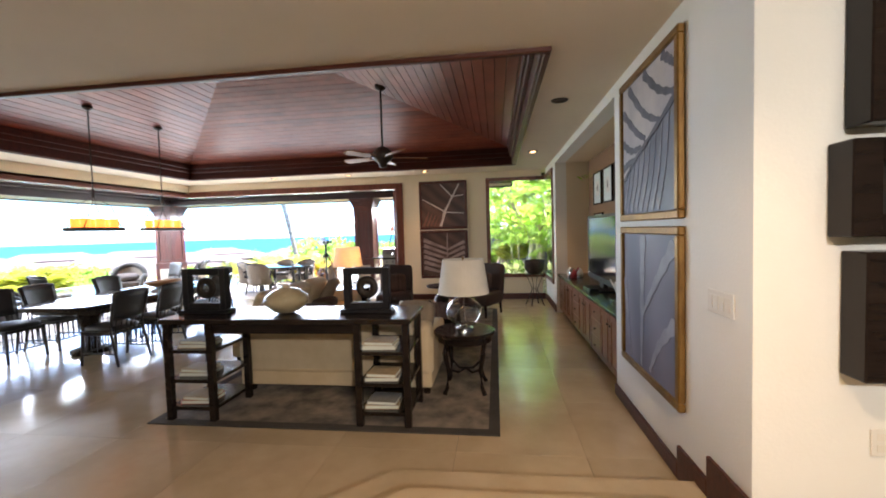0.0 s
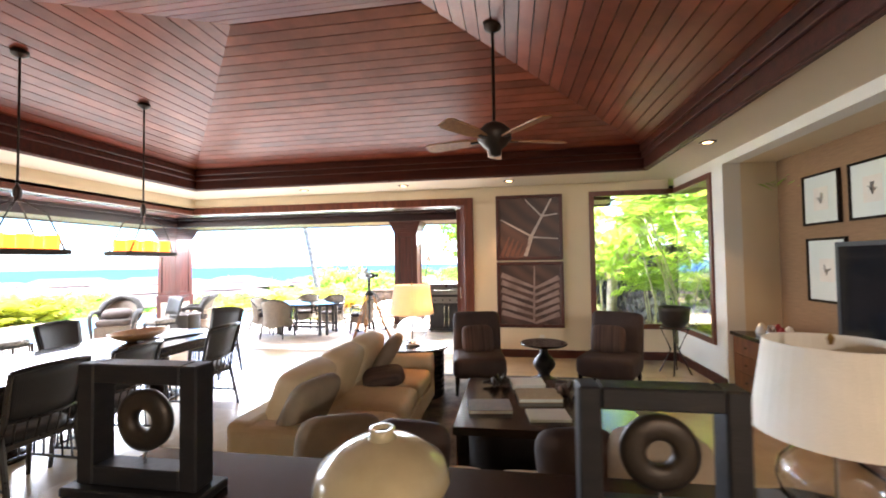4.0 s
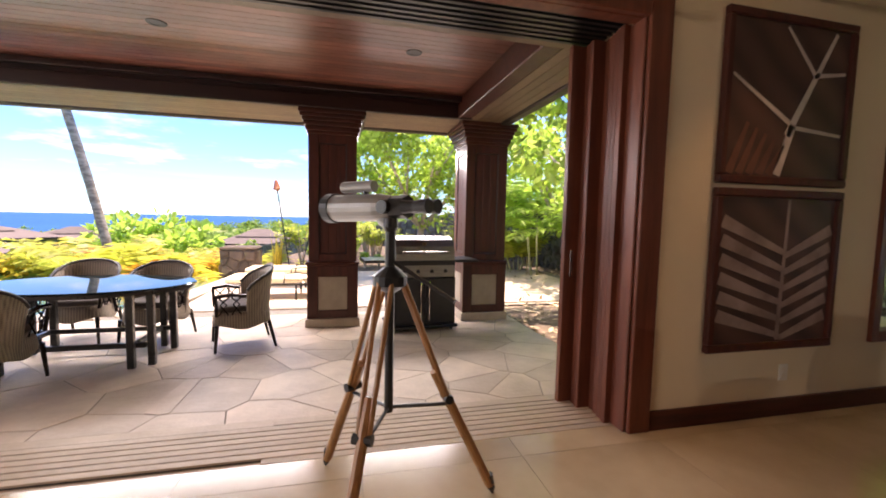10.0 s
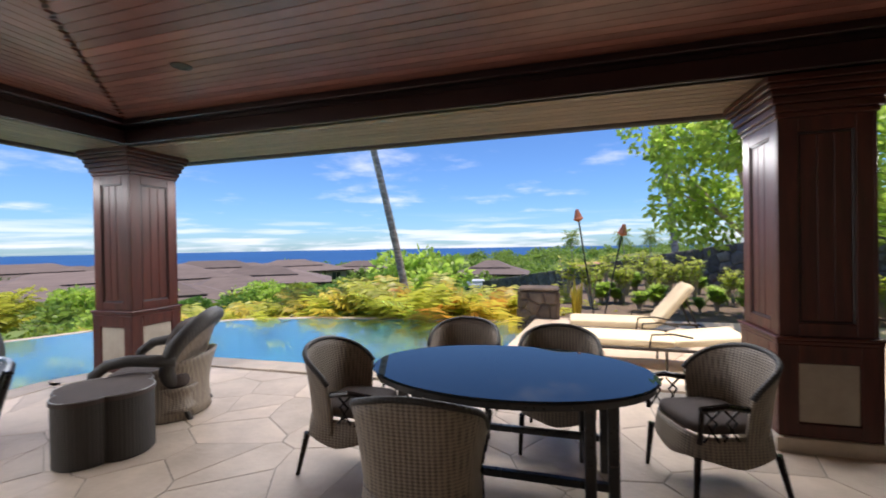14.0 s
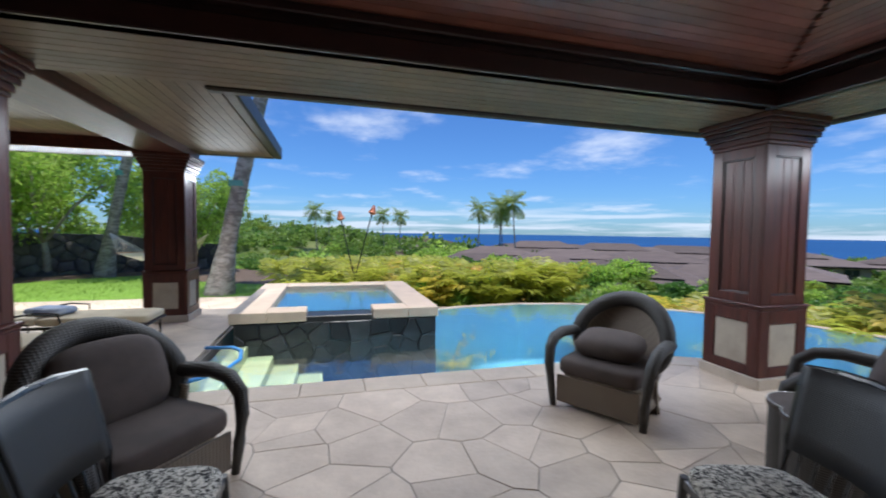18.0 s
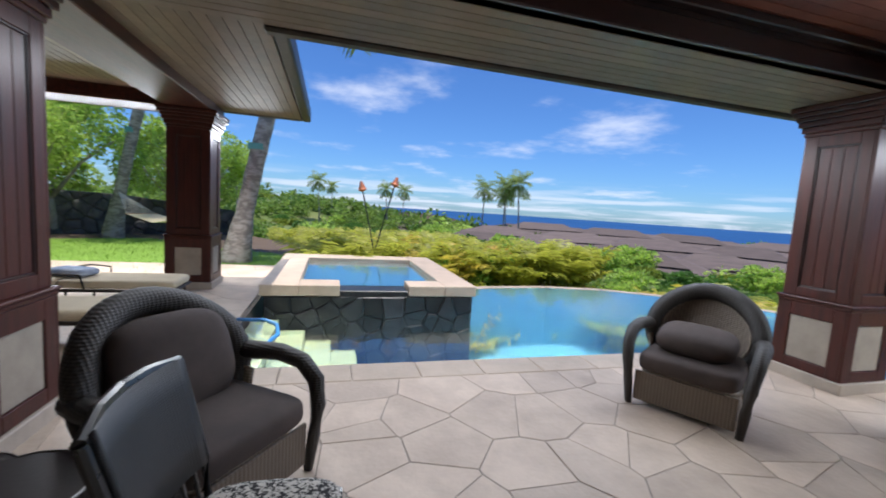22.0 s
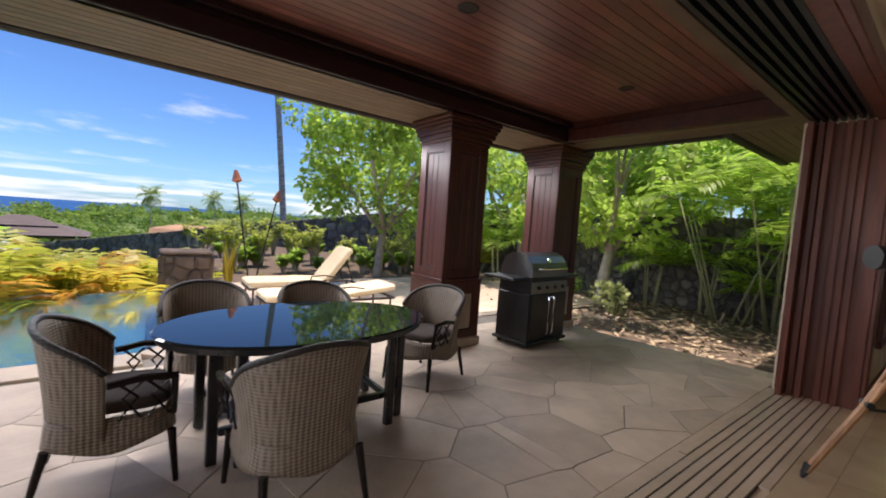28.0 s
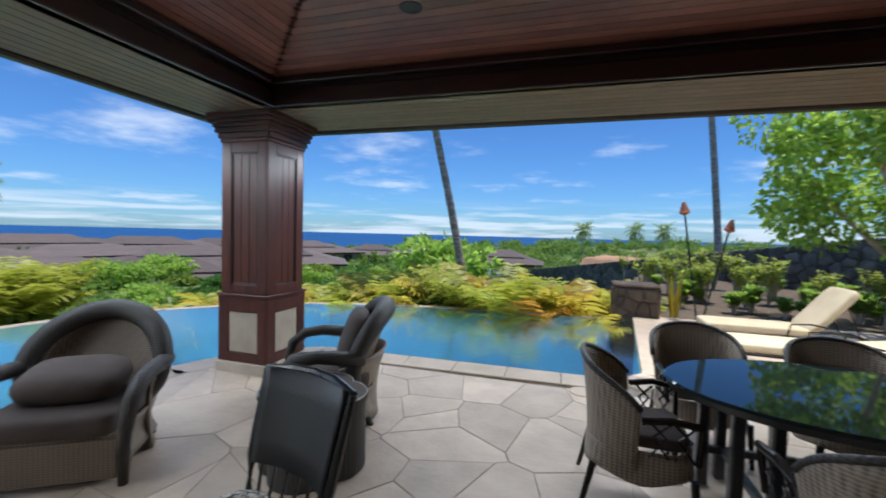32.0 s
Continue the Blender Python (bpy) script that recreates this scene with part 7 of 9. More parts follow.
def barbecue(m):
    th = thing("gas_grill", "black gas grill with a brushed steel lid and side shelves", "grill", m)
    W, D = 0.84, 0.52
    part("cabinet", bx(-W / 2, W / 2, 0, D, 0.09, 0.70, 0.008), BLACKMETAL, th)
    part("base_tray", bx(-W / 2 - 0.03, W / 2 + 0.03, -0.03, D + 0.03, 0.05, 0.09, 0.008), BLACKMETAL, th)
    part("panel", bx(-W / 2 + 0.02, W / 2 - 0.02, -0.012, 0, 0.71, 0.86, 0.004), STEEL, th, "brushed steel control panel")
    for k in range(4):
        kb = lathe([(0.022, 0), (0.026, 0.01), (0.02, 0.03), (0.001, 0.032)], 14)
        kb.transform(Matrix.Translation((-0.27 + 0.18 * k, -0.012, 0.785)) @ Matrix.Rotation(math.pi / 2, 4, "X"))
        part("knob", kb, BLACKMETAL, th)
    for s in (-1, 1):
        d = part("door", bx(min(0.012 * s, 0.39 * s), max(0.012 * s, 0.39 * s), -0.018, 0, 0.12, 0.69, 0.005), BLACKMETAL, th)
        part("handle", rod([(0.055 * s, -0.03, 0.16), (0.055 * s, -0.05, 0.20), (0.055 * s, -0.05, 0.62), (0.055 * s, -0.03, 0.66)], 0.012, 8), CHROME, d, "chrome door handle")
    part("firebox", bx(-W / 2 + 0.01, W / 2 - 0.01, 0.0, D, 0.70, 0.92, 0.01), BLACKMETAL, th)
    b = bmnew()
    prof = [(0.0, 0.92), (0.0, 1.0), (0.03, 1.10), (0.10, 1.18), (0.22, 1.225), (0.36, 1.21), (0.46, 1.14), (0.51, 1.02), (0.52, 0.92)]
    A = [b.verts.new((-W / 2 + 0.02, y, z)) for y, z in prof]
    B = [b.verts.new((W / 2 - 0.02, y, z)) for y, z in prof]
    for i in range(len(prof) - 1):
        b.faces.new((A[i], A[i + 1], B[i + 1], B[i]))
    b.faces.new(A)
    b.faces.new(list(reversed(B)))
    bmesh.ops.bevel(b, geom=[e for e in b.edges if len(e.link_faces) == 2 and e.calc_face_angle(0) > 1.2], offset=0.01, segments=2, affect="EDGES")
    part("lid", b, STEEL, th, "brushed steel hood")
    part("lid_handle", rod([(-0.30, 0.0, 1.02), (-0.30, -0.05, 1.03), (0.30, -0.05, 1.03), (0.30, 0.0, 1.02)], 0.014, 8), CHROME, th)
    part("thermometer", lathe([(0.001, 0.012), (0.03, 0.012), (0.032, 0.0)], 16), CHROME, th).matrix_basis = pose(0, 0.045, 1.125, 60, 0, 0)
    for s in (-1, 1):
        part("side_shelf", bx(min(s * W / 2, s * (W / 2 + 0.33)), max(s * W / 2, s * (W / 2 + 0.33)), 0.02, D - 0.02, 0.89, 0.925, 0.01), BLACKMETAL, th)
    for x in (-0.38, 0.38):
        for y in (0.05, D - 0.05):
            part("caster", rod([(x - 0.015, y, 0.028), (x + 0.015, y, 0.028)], 0.028, 12), BLACKMETAL, th)
    return th


barbecue(at(-3.06, 12.20, 4))


def sun_lounger(m, rise, label):
    th = thing("sun_lounger", label, "sun lounger", m, "pool loungers")
    L, W = 1.98, 0.64
    part("frame", loop_frame(0, L, -W / 2, W / 2, 0.04, 0.25, 0.285, None, 0.008), DARKMETAL, th)
    for x in (0.08, 1.15, L - 0.08):
        for s in (-1, 1):
            part("leg", rod([(x, s * W / 2 * 0.95, 0.26), (x, s * W / 2 * 0.98, 0)], 0.016, 8), DARKMETAL, th)
    b = pillow(1.26, W, 0.11, (0.63, 0, 0.34), 0.16, 0.5, 32)
    part("mattress", b, CREAMFAB, th, "cream canvas mattress", True)
    k = pillow(0.76, W, 0.11, (0.38, 0, 0.0), 0.2, 0.5, 32)
    k.transform(Matrix.Translation((1.25, 0, 0.345)) @ Matrix.Rotation(-rise, 4, "Y"))
    part("backrest", k, CREAMFAB, th, "cream canvas backrest", True)
    if rise > 0.3:
        part("back_stay", rod([(1.25 + 0.6 * math.cos(rise), 0.25, 0.30 + 0.6 * math.sin(rise)), (1.8, 0.25, 0.28)], 0.012, 8), DARKMETAL, th)
        part("back_stay", rod([(1.25 + 0.6 * math.cos(rise), -0.25, 0.30 + 0.6 * math.sin(rise)), (1.8, -0.25, 0.28)], 0.012, 8), DARKMETAL, th)
    for s in (-1, 1):
        part("arm", rod([(0.95, s * W / 2, 0.27), (0.98, s * (W / 2 + 0.04), 0.46), (1.2, s * (W / 2 + 0.05), 0.48), (1.42, s * (W / 2 + 0.03), 0.44)], 0.012, 8), DARKMETAL, th)
    return th


sun_lounger(pose(-5.95, 16.05, 0, 0, 0, -2), 0.9, "cream poolside sun lounger with a raised back")
sun_lounger(pose(-6.0, 14.85, 0, 0, 0, -2), 0.12, "cream poolside sun lounger lying flat")
sun_lounger(pose(-14.47, 6.05, 0, 0, 0, -90), 0.05, "cream sun lounger lying flat by the lawn")
sun_lounger(pose(-13.05, 6.12, 0, 0, 0, -92), 0.05, "cream sun lounger lying flat by the pool steps")
tw = thing("folded_towel", "folded blue and white towel lying on the sun lounger", "towel", pose(-14.50, 4.80, 0.395, 0, 0, 75))
part("cloth", pillow(0.5, 0.34, 0.10, (0, 0, 0.05), 0.35, 0.7, 20), BLUEFAB, tw, "", True)
for nm, mt, pts, lb in (("blue_hose", HOSE, [(-12.3, 6.85, 0.03), (-12.5, 7.12, 0.035), (-12.74, 7.31, 0.03), (-13.02, 7.40, 0.05), (-13.35, 7.35, 0.06), (-13.58, 7.2, 0.05), (-13.70, 7.02, 0.02), (-13.72, 6.85, 0.025)], "blue pool hose looping over the deck edge into the pool"), ("red_hose", REDHOSE, [(-12.05, 5.3, 0.025), (-12.18, 5.75, 0.025), (-12.28, 6.1, 0.025), (-12.42, 6.3, 0.025), (-12.7, 6.4, 0.025)], "red garden hose lying on the paving")):
    hz = thing(nm, lb, "hose")
    part("coil", rod(pts, 0.022, 8), mt, hz, "", True)


def tiki(m, h, lean, group):
    th = thing("tiki_torch", "leaning black garden torch with a copper cone", "torch", m @ pose(0, 0, 0, 0, lean, 0), group)
    part("pole", rod([(0, 0, 0), (0, 0, h)], 0.017, 8), BLACKMETAL, th)
    part("cone", lathe([(0.03, h - 0.02), (0.105, h + 0.03), (0.085, h + 0.07), (0.03, h + 0.24), (0.001, h + 0.25)], 14), TORCH, th, "copper cone")


def tiki_line(foot, tip):
    """A torch that stands along a slanting line."""
    a, b = Vector(foot), Vector(tip)
    th = thing("tiki_torch", "leaning black garden torch with a copper cone", "torch", None, "spa torches")
    part("pole", rod([a, b], 0.017, 8), BLACKMETAL, th)
    c = lathe([(0.03, -0.02), (0.115, 0.03), (0.09, 0.07), (0.03, 0.24), (0.001, 0.25)], 14)
    c.transform(Matrix.Translation(b) @ (b - a).to_track_quat("Z", "Y").to_matrix().to_4x4())
    part("cone", c, TORCH, th, "copper cone")


tiki_line((-18.98, 9.19, -0.41), (-19.05, 8.68, 1.84))
tiki_line((-18.93, 8.83, -0.49), (-19.16, 9.5, 2.02))
tiki(pose(-5.35, 18.2, -0.4), 2.5, -8, "wall torches")
tiki(pose(-5.25, 18.6, -0.4), 2.2, 12, "wall torches")
pl = thing("stone_pillar", "low brown lava stone pillar at the pool edge", "pillar", pose(-6.55, 18.2, 0))
part("core", bx(-0.38, 0.38, -0.3, 0.3, -1.2, 0.58, 0.03), BROWNROCK, pl)
part("cap", bx(-0.43, 0.43, -0.35, 0.35, 0.58, 0.65, 0.03), BROWNROCK, pl)
dr = thing("deck_drain", "round pale skimmer lid set in the deck", "drain", pose(-7.75, 13.35, 0.004))
part("lid", lathe([(0.001, 0.012), (0.12, 0.012), (0.13, 0.0)], 28), COPING, dr)

# ---- land, sea, planting ----
def land_height(x, y):
    s = math.hypot(max(-17.2 - x, 0, x - 5), max(-14 - y, 0, y - 18.6))
    z = -1.75 - 0.088 * min(s, 120) - 0.030 * max(0, min(s, 500) - 120) - 0.02 * max(0, s - 500)
    if s > 1:
        z += 0.35 * math.sin(x * 0.21 + 1.3) * math.sin(y * 0.17) * min(1, s / 15) + 1.2 * math.sin(x * 0.031) * math.cos(y * 0.027 + 1) * min(1, s / 60)
    z += 12 * math.exp(-((x - 44) ** 2 + (y - 264) ** 2) / 33800) * min(1, max(0, (s - 45) / 120))
    z += 11 * math.exp(-((x + 116) ** 2 + (y + 11) ** 2) / 2900)
    return z


def land():
    bm = bmnew()
    cx, cy = -8, 6
    n = 96
    radii = [0.0, 8, 14, 18, 22, 26, 31, 37, 44, 52, 62, 74, 88, 105, 130, 160, 200, 260, 340, 450, 620, 900, 1500, 3000, 4900]
    prev = None
    for r in radii:
        if r == 0:
            ring = [bm.verts.new((cx, cy, land_height(cx, cy)))]
        else:
            ring = [bm.verts.new((cx + r * math.cos(2 * math.pi * j / n), cy + r * math.sin(2 * math.pi * j / n), max(-60, land_height(cx + r * math.cos(2 * math.pi * j / n), cy + r * math.sin(2 * math.pi * j / n))))) for j in range(n)]
        if prev:
            for j in range(n):
                if len(prev) == 1:
                    bm.faces.new((prev[0], ring[j], ring[(j + 1) % n]))
                else:
                    bm.faces.new((prev[j], ring[j], ring[(j + 1) % n], prev[(j + 1) % n]))
        prev = ring
    return bm


structure("ground", land(), LAND, "scrubby green and brown land falling to the sea", "ground", True)
structure("sea", lathe([(0.001, -27.6), (4950, -27.6), (4950, -27.5), (0.001, -27.5)], 96), SEA, "deep blue ocean out to the horizon", "water")

# raised planting beds and lawn behind the decks
structure("ground_bed_east", prism([(-1.6, 9.96), (1.4, 9.96), (9, 6), (9, 40), (-2, 40), (-6.4, 22), (-6.4, 18.2), (-1.6, 18.2)], -1.9, -0.06), SOIL, "dark mulch bed strewn with dry leaves", "ground")
LAWN_LINE = [(-14, -1.0), (-18.0, 6.9), (-17.2, 7.0), (-19.0, 7.3), (-20.6, 6.5), (-21.3, 5.0), (-23.5, 2.4), (-23.1, 1.4), (-22.3, 0.3), (-20.3, -0.9), (-18.2, -1.3), (-15.5, -1.3)]
structure("lawn", prism(LAWN_LINE, -1.9, -0.035), LAWN, "bright green mown lawn", "lawn")
structure("ground_bed_west", prism([(-14, -0.9), (-19.5, 7.4), (-22.5, 7.6), (-26, 5), (-30, 0), (-30, -12), (-12, -12), (-12, -0.9)], -1.9, -0.07), SOIL, "mulch bed below the lava wall behind the lawn", "ground")


def leaf_bm(bm, p, d, n, w, l):
    """One pointed leaf, folded a little along its middle."""
    s = d.cross(n).normalized() * w
    v = [bm.verts.new(q) for q in (p, p + d * l * 0.45 + s - n * l * 0.06, p + d * l - n * l * 0.12, p + d * l * 0.45 - s - n * l * 0.06)]
    bm.faces.new((v[0], v[1], v[2]))
    bm.faces.new((v[0], v[2], v[3]))


def rand_dir(rng, up=0.0):
    while True:
        v = Vector((rng.uniform(-1, 1), rng.uniform(-1, 1), rng.uniform(-1, 1)))
        if 0.05 < v.length < 1:
            v.normalize()
            v.z += up
            return v.normalized()


def crown(rng, centres, leaves, size):
    """Leaves gathered in clumps about given centres (x, y, z, radius)."""
    bm = bmnew()
    for c in centres:
        o, r = Vector(c[:3]), c[3]
        for _ in range(leaves):
            d = rand_dir(rng, 0.15)
            p = o + d * r * rng.uniform(0.45, 1.0) ** 0.6
            out = (d + rand_dir(rng) * 0.8).normalized()
            leaf_bm(bm, p, out, rand_dir(rng, 0.9), size * rng.uniform(0.25, 0.42), size * rng.uniform(0.7, 1.3))
    return bm


def broad_tree(seed, h, spread, leafmat, leaves=260, size=0.17, clumps=26, label="bright green broad-leaved garden tree with a forked grey trunk"):
    rng = random.Random(seed)
    th = thing("tree", label, "tree")
    b = bmnew()
    tips = []
    tube(b, [(0, 0, -0.6), (0.08, 0.03, 0.25 * h * 0.5), (0.12, -0.05, 0.28 * h)], 0.1, 10, False, [0.17, 0.13, 0.11])
    for k in range(5):
        a = 2 * math.pi * k / 5 + rng.uniform(-0.4, 0.4)
        e1 = Vector((0.12 + spread * 0.3 * math.cos(a), -0.05 + spread * 0.3 * math.sin(a), h * rng.uniform(0.42, 0.55)))
        e2 = Vector((spread * 0.6 * math.cos(a), spread * 0.6 * math.sin(a), h * rng.uniform(0.6, 0.78)))
        tube(b, [(0.12, -0.05, 0.26 * h), e1, e2], 0.05, 8, False, [0.085, 0.055, 0.025])
        tips += [e1, e2]
        for q in range(2):
            a2 = a + rng.uniform(-0.7, 0.7)
            e3 = e1 + Vector((spread * 0.35 * math.cos(a2), spread * 0.35 * math.sin(a2), h * rng.uniform(0.12, 0.35)))
            tube(b, [e1, e3], 0.03, 6, False, [0.045, 0.015])
            tips.append(e3)
    part("trunk", b, BARK, th, "forked grey trunk", True)
    cs = []
    for k in range(clumps):
        t = rng.choice(tips)
        o = t + rand_dir(rng, 0.3) * spread * rng.uniform(0.1, 0.42)
        o.z = min(max(o.z, 0.40 * h), h * 0.92)
        cs.append((o.x, o.y, o.z, spread * rng.uniform(0.16, 0.28)))
    part("crown", crown(rng, cs, leaves, size), leafmat, th, "crown of small bright leaves")
    return th


def frond(bm, rng, base, d, length, droop, leaflets, lw, ll, rib=0.012):
    """An arching palm frond with leaflets on both sides of its rib."""
    pts, dirs = [], []
    p, v = Vector(base), Vector(d).normalized()
    n = 9
    for i in range(n + 1):
        pts.append(p.copy())
        dirs.append(v.copy())
        v = (v + Vector((0, 0, -droop / n))).normalized()
        p = p + v * length / n
    tube(bm, pts, rib, 4, False, [rib * (1 - 0.8 * i / n) for i in range(n + 1)])
    for k in range(leaflets):
        t = 0.12 + 0.86 * k / (leaflets - 1)
        i = min(int(t * n), n - 1)
        u = t * n - i
        q, a = pts[i].lerp(pts[i + 1], u), dirs[i]
        side = a.cross(Vector((0, 0, 1)))
        if side.length < 0.05:
            side = Vector((1, 0, 0))
        side.normalize()
        up = side.cross(a).normalized()
        ln = ll * (0.45 + 0.9 * math.sin(math.pi * (0.12 + 0.80 * t))) * rng.uniform(0.85, 1.1)
        for s in (-1, 1):
            w = (side * s + a * 0.55 + up * rng.uniform(-0.15, 0.3) + Vector((0, 0, -0.25))).normalized()
            x = w.cross(up).normalized() * lw
            e = q + w * ln + Vector((0, 0, -0.18 * ln))
            mid = q + w * ln * 0.5
            vs = [bm.verts.new(c) for c in (q - x * 0.4, q + x * 0.4, mid + x, mid - x, e)]
            bm.faces.new((vs[0], vs[1], vs[2], vs[3]))
            bm.faces.new((vs[3], vs[2], vs[4]))


def coconut_palm(seed, h, lean, label, fronds=16, fl=2.2, trunk_r=0.16, detail=26, lw=0.03, droop=1.5):
    rng = random.Random(seed)
    th = thing("coconut_palm", label, "palm tree")
    b = bmnew()
    pts, rad = [], []
    n = 26
    for i in range(n + 1):
        t = i / n
        pts.append((lean[0] * t ** 1.25, lean[1] * t ** 1.25, h * t - 0.4 * (1 - t)))
        rad.append(trunk_r * (1.45 - 0.7 * min(1, t * 5) - 0.22 * t) * (1.0 if i % 2 else 1.06))
    tube(b, pts, trunk_r, 12, False, rad)
    part("trunk", b, PALMBARK, th, "ringed grey trunk", True)
    top = Vector(pts[-1])
    c = bmnew()
    for k in range(fronds):
        a = 2 * math.pi * k / fronds * 1.0 + rng.uniform(-0.2, 0.2)
        el = -0.9 + 3.3 * ((k * 7) % fronds) / fronds if droop < 1.4 else rng.uniform(-0.35, 1.0)
        frond(c, rng, top, (math.cos(a), math.sin(a), el), fl * rng.uniform(0.7, 1.15), droop * rng.uniform(0.7, 1.3), detail, lw, fl * 0.30, 0.022)
    part("crown", c, LEAF_PALM, th, "crown of arching fronds")
    return th


def areca(seed, h, stems, leafmat, label, spread=0.25, fl=1.1, leaflets=22, lw=0.02, rise=0.5, droop=0.95, lean=0.20):
    rng = random.Random(seed)
    th = thing("areca_palm", label, "palm", None, "areca palms")
    canes, leaves = bmnew(), bmnew()
    for s in range(stems):
        a = rng.uniform(0, 6.283)
        r = spread * rng.uniform(0.2, 1)
        hh = h * rng.uniform(0.55, 1.0)
        b0 = Vector((r * math.cos(a), r * math.sin(a), -0.1))
        top = b0 + Vector((math.cos(a) * lean * hh, math.sin(a) * lean * hh, hh * 0.62))
        tube(canes, [b0, b0.lerp(top, 0.5) + Vector((0, 0, 0.05)), top], 0.022, 6, False, [0.028, 0.022, 0.016])
        for k in range(4):
            t = a + rng.uniform(-2.4, 2.4)
            frond(leaves, rng, top, (math.cos(t) * 0.7, math.sin(t) * 0.7, rng.uniform(rise, rise + 1.1)), fl * rng.uniform(0.8, 1.15), droop, leaflets, lw, fl * 0.30, 0.008)
    part("cane_clump", canes, CANE, th, "pale ringed canes", True)
    part("frond_crown", leaves, leafmat, th)
    return th


def shrub(seed, h, r, leafmat, label, leaves=70, size=0.16, clumps=9, name="shrub"):
    rng = random.Random(seed)
    th = thing(name, label, "shrub", None, name)
    st = bmnew()
    cs = []
    for k in range(clumps):
        a = rng.uniform(0, 6.283)
        q = r * rng.uniform(0.1, 0.85)
        z = h * rng.uniform(0.35, 0.85)
        cs.append((q * math.cos(a), q * math.sin(a), z, r * rng.uniform(0.28, 0.45)))
        tube(st, [(0, 0, -0.2), (q * 0.5 * math.cos(a), q * 0.5 * math.sin(a), z * 0.5), (q * math.cos(a), q * math.sin(a), z)], 0.012, 5)
    part("stem_clump", st, BARK, th)
    part("foliage", crown(rng, cs, leaves, size), leafmat, th)
    return th


def put(proto, first, x, y, z, rz, s=1.0):
    """The first call moves the built plant itself, later ones copy it."""
    m = pose(x, y, z, 0, 0, rz) @ Matrix.Diagonal((s, s, s, 1))
    if first:
        proto.matrix_world = m
        return proto
    c = copy_thing(proto, Matrix.Identity(4))
    c.matrix_world = m
    return c


def plant_all(proto, rows):
    for k, (x, y, z, rz, s) in enumerate(rows):
        put(proto, k == 0, x, y, z, rz, s)


rng = random.Random(21)
# hedge of small palms and coloured shrubs along the vanishing edge
edge = [Vector(p) for p in POOL_OUT[:10]]
line = []
for a, b in zip(edge, edge[1:]):
    k = max(2, int((b - a).length / 0.5))
    for i in range(k):
        line.append(a.lerp(b, i / k))
HEDGE = [areca(31, 1.25, 9, LEAF_HEDGE, "low yellow-green palm in the hedge behind the pool", 0.35, 1.05, 15, 0.030, 0.9, 1.1),
         areca(32, 1.1, 8, LEAF_YEL, "low golden palm in the hedge behind the pool", 0.35, 1.0, 15, 0.030, 0.9, 1.1),
         shrub(33, 1.0, 0.55, LEAF_LIME, "lime green shrub in the hedge behind the pool", 60, 0.18, 10, "hedge_shrub"),
         areca(34, 1.1, 8, LEAF_RED, "low orange-leaved palm in the hedge behind the pool", 0.35, 0.95, 15, 0.032, 0.9, 1.1),
         shrub(35, 1.1, 0.6, LEAF_SCRUB, "green leafy shrub in the hedge behind the pool", 60, 0.15, 11, "leafy_shrub")]
rows = {k: [] for k in range(5)}
c0 = Vector((-10.5, 12.5))
for i, p in enumerate(line):
    out = (p - c0).normalized()
    for off in (1.05, 1.8, 2.9, 4.3):
        kind = rng.choices(range(5), (8, 8, 1, 3, 1))[0]
        q = p + out * (off + rng.uniform(-0.25, 0.25)) + Vector((rng.uniform(-0.25, 0.25), rng.uniform(-0.25, 0.25)))
        if (q - Vector((-6.55, 18.2))).length < 1.5:
            continue
        rows[kind].append((q.x, q.y, -1.30 - 1.0 * min(1, max(0, (-12.0 - p.x) / 4)) - 0.18 * off + rng.uniform(-0.1, 0.1), rng.uniform(0, 360), rng.uniform(1.15, 1.65)))
for k in range(5):
    plant_all(HEDGE[k], rows[k])

# garden west of the spa and lawn
rows = {k: [] for k in range(5)}
for i in range(105):
    x, y = rng.uniform(-33, -18.4), rng.uniform(6.2, 15)
    if y < 7.4 + max(0, (-19 - x)) * -0.3 + 0.9 and x > -26:
        y += 1.4
    kind = rng.choices(range(5), (9, 2, 4, 1, 3))[0]
    rows[kind].append((x, y, max(land_height(x, y), -0.9 - 0.05 * (-18 - x)) - 0.05, rng.uniform(0, 360), rng.uniform(0.8, 1.25)))
for k in range(5):
    for r in rows[k]:
        put(HEDGE[k], False, *r)
hedge_g = shrub(36, 0.75, 0.6, LEAF_CLIP, "clipped green hedge plant beside the spa", 160, 0.08, 14, "clipped_hedge")
plant_all(hedge_g, [(-18.6 - 0.2 * k, 10.6 + 0.6 * k, -0.75, 40 * k, 1.15) for k in range(8)])

# palms: the leaning one by the lawn, the tall ones behind the pool
pm = coconut_palm(41, 7.5, (-0.3, 1.6), "leaning grey coconut palm at the edge of the lawn", 16, 2.4, 0.27)
pm.matrix_world = pose(-18.9, 5.75, -0.05)
part("trunk_band", ring([(0.205, 2.66), (0.212, 2.66), (0.208, 2.80), (0.200, 2.80)], 18, (-0.085, 0.45, 0)), TEAL, pm, "teal band round the trunk")
pm = coconut_palm(42, 9.0, (-2.0, -0.2), "tall slender coconut palm leaning behind the pool", 16, 2.4, 0.18)
pm.matrix_world = pose(-10.75, 21.6, -1.3)
pm = coconut_palm(43, 15.5, (-1.3, 0.2), "tall straight coconut palm beyond the stone wall", 16, 2.4, 0.27)
pm.matrix_world = pose(0.6, 35.5, -2.6)
pm = coconut_palm(44, 8.5, (0.1, 1.9), "coconut palm rising from the lawn by the hammock", 16, 2.4, 0.23)
pm.matrix_world = pose(-23.6, 1.25, -0.05)
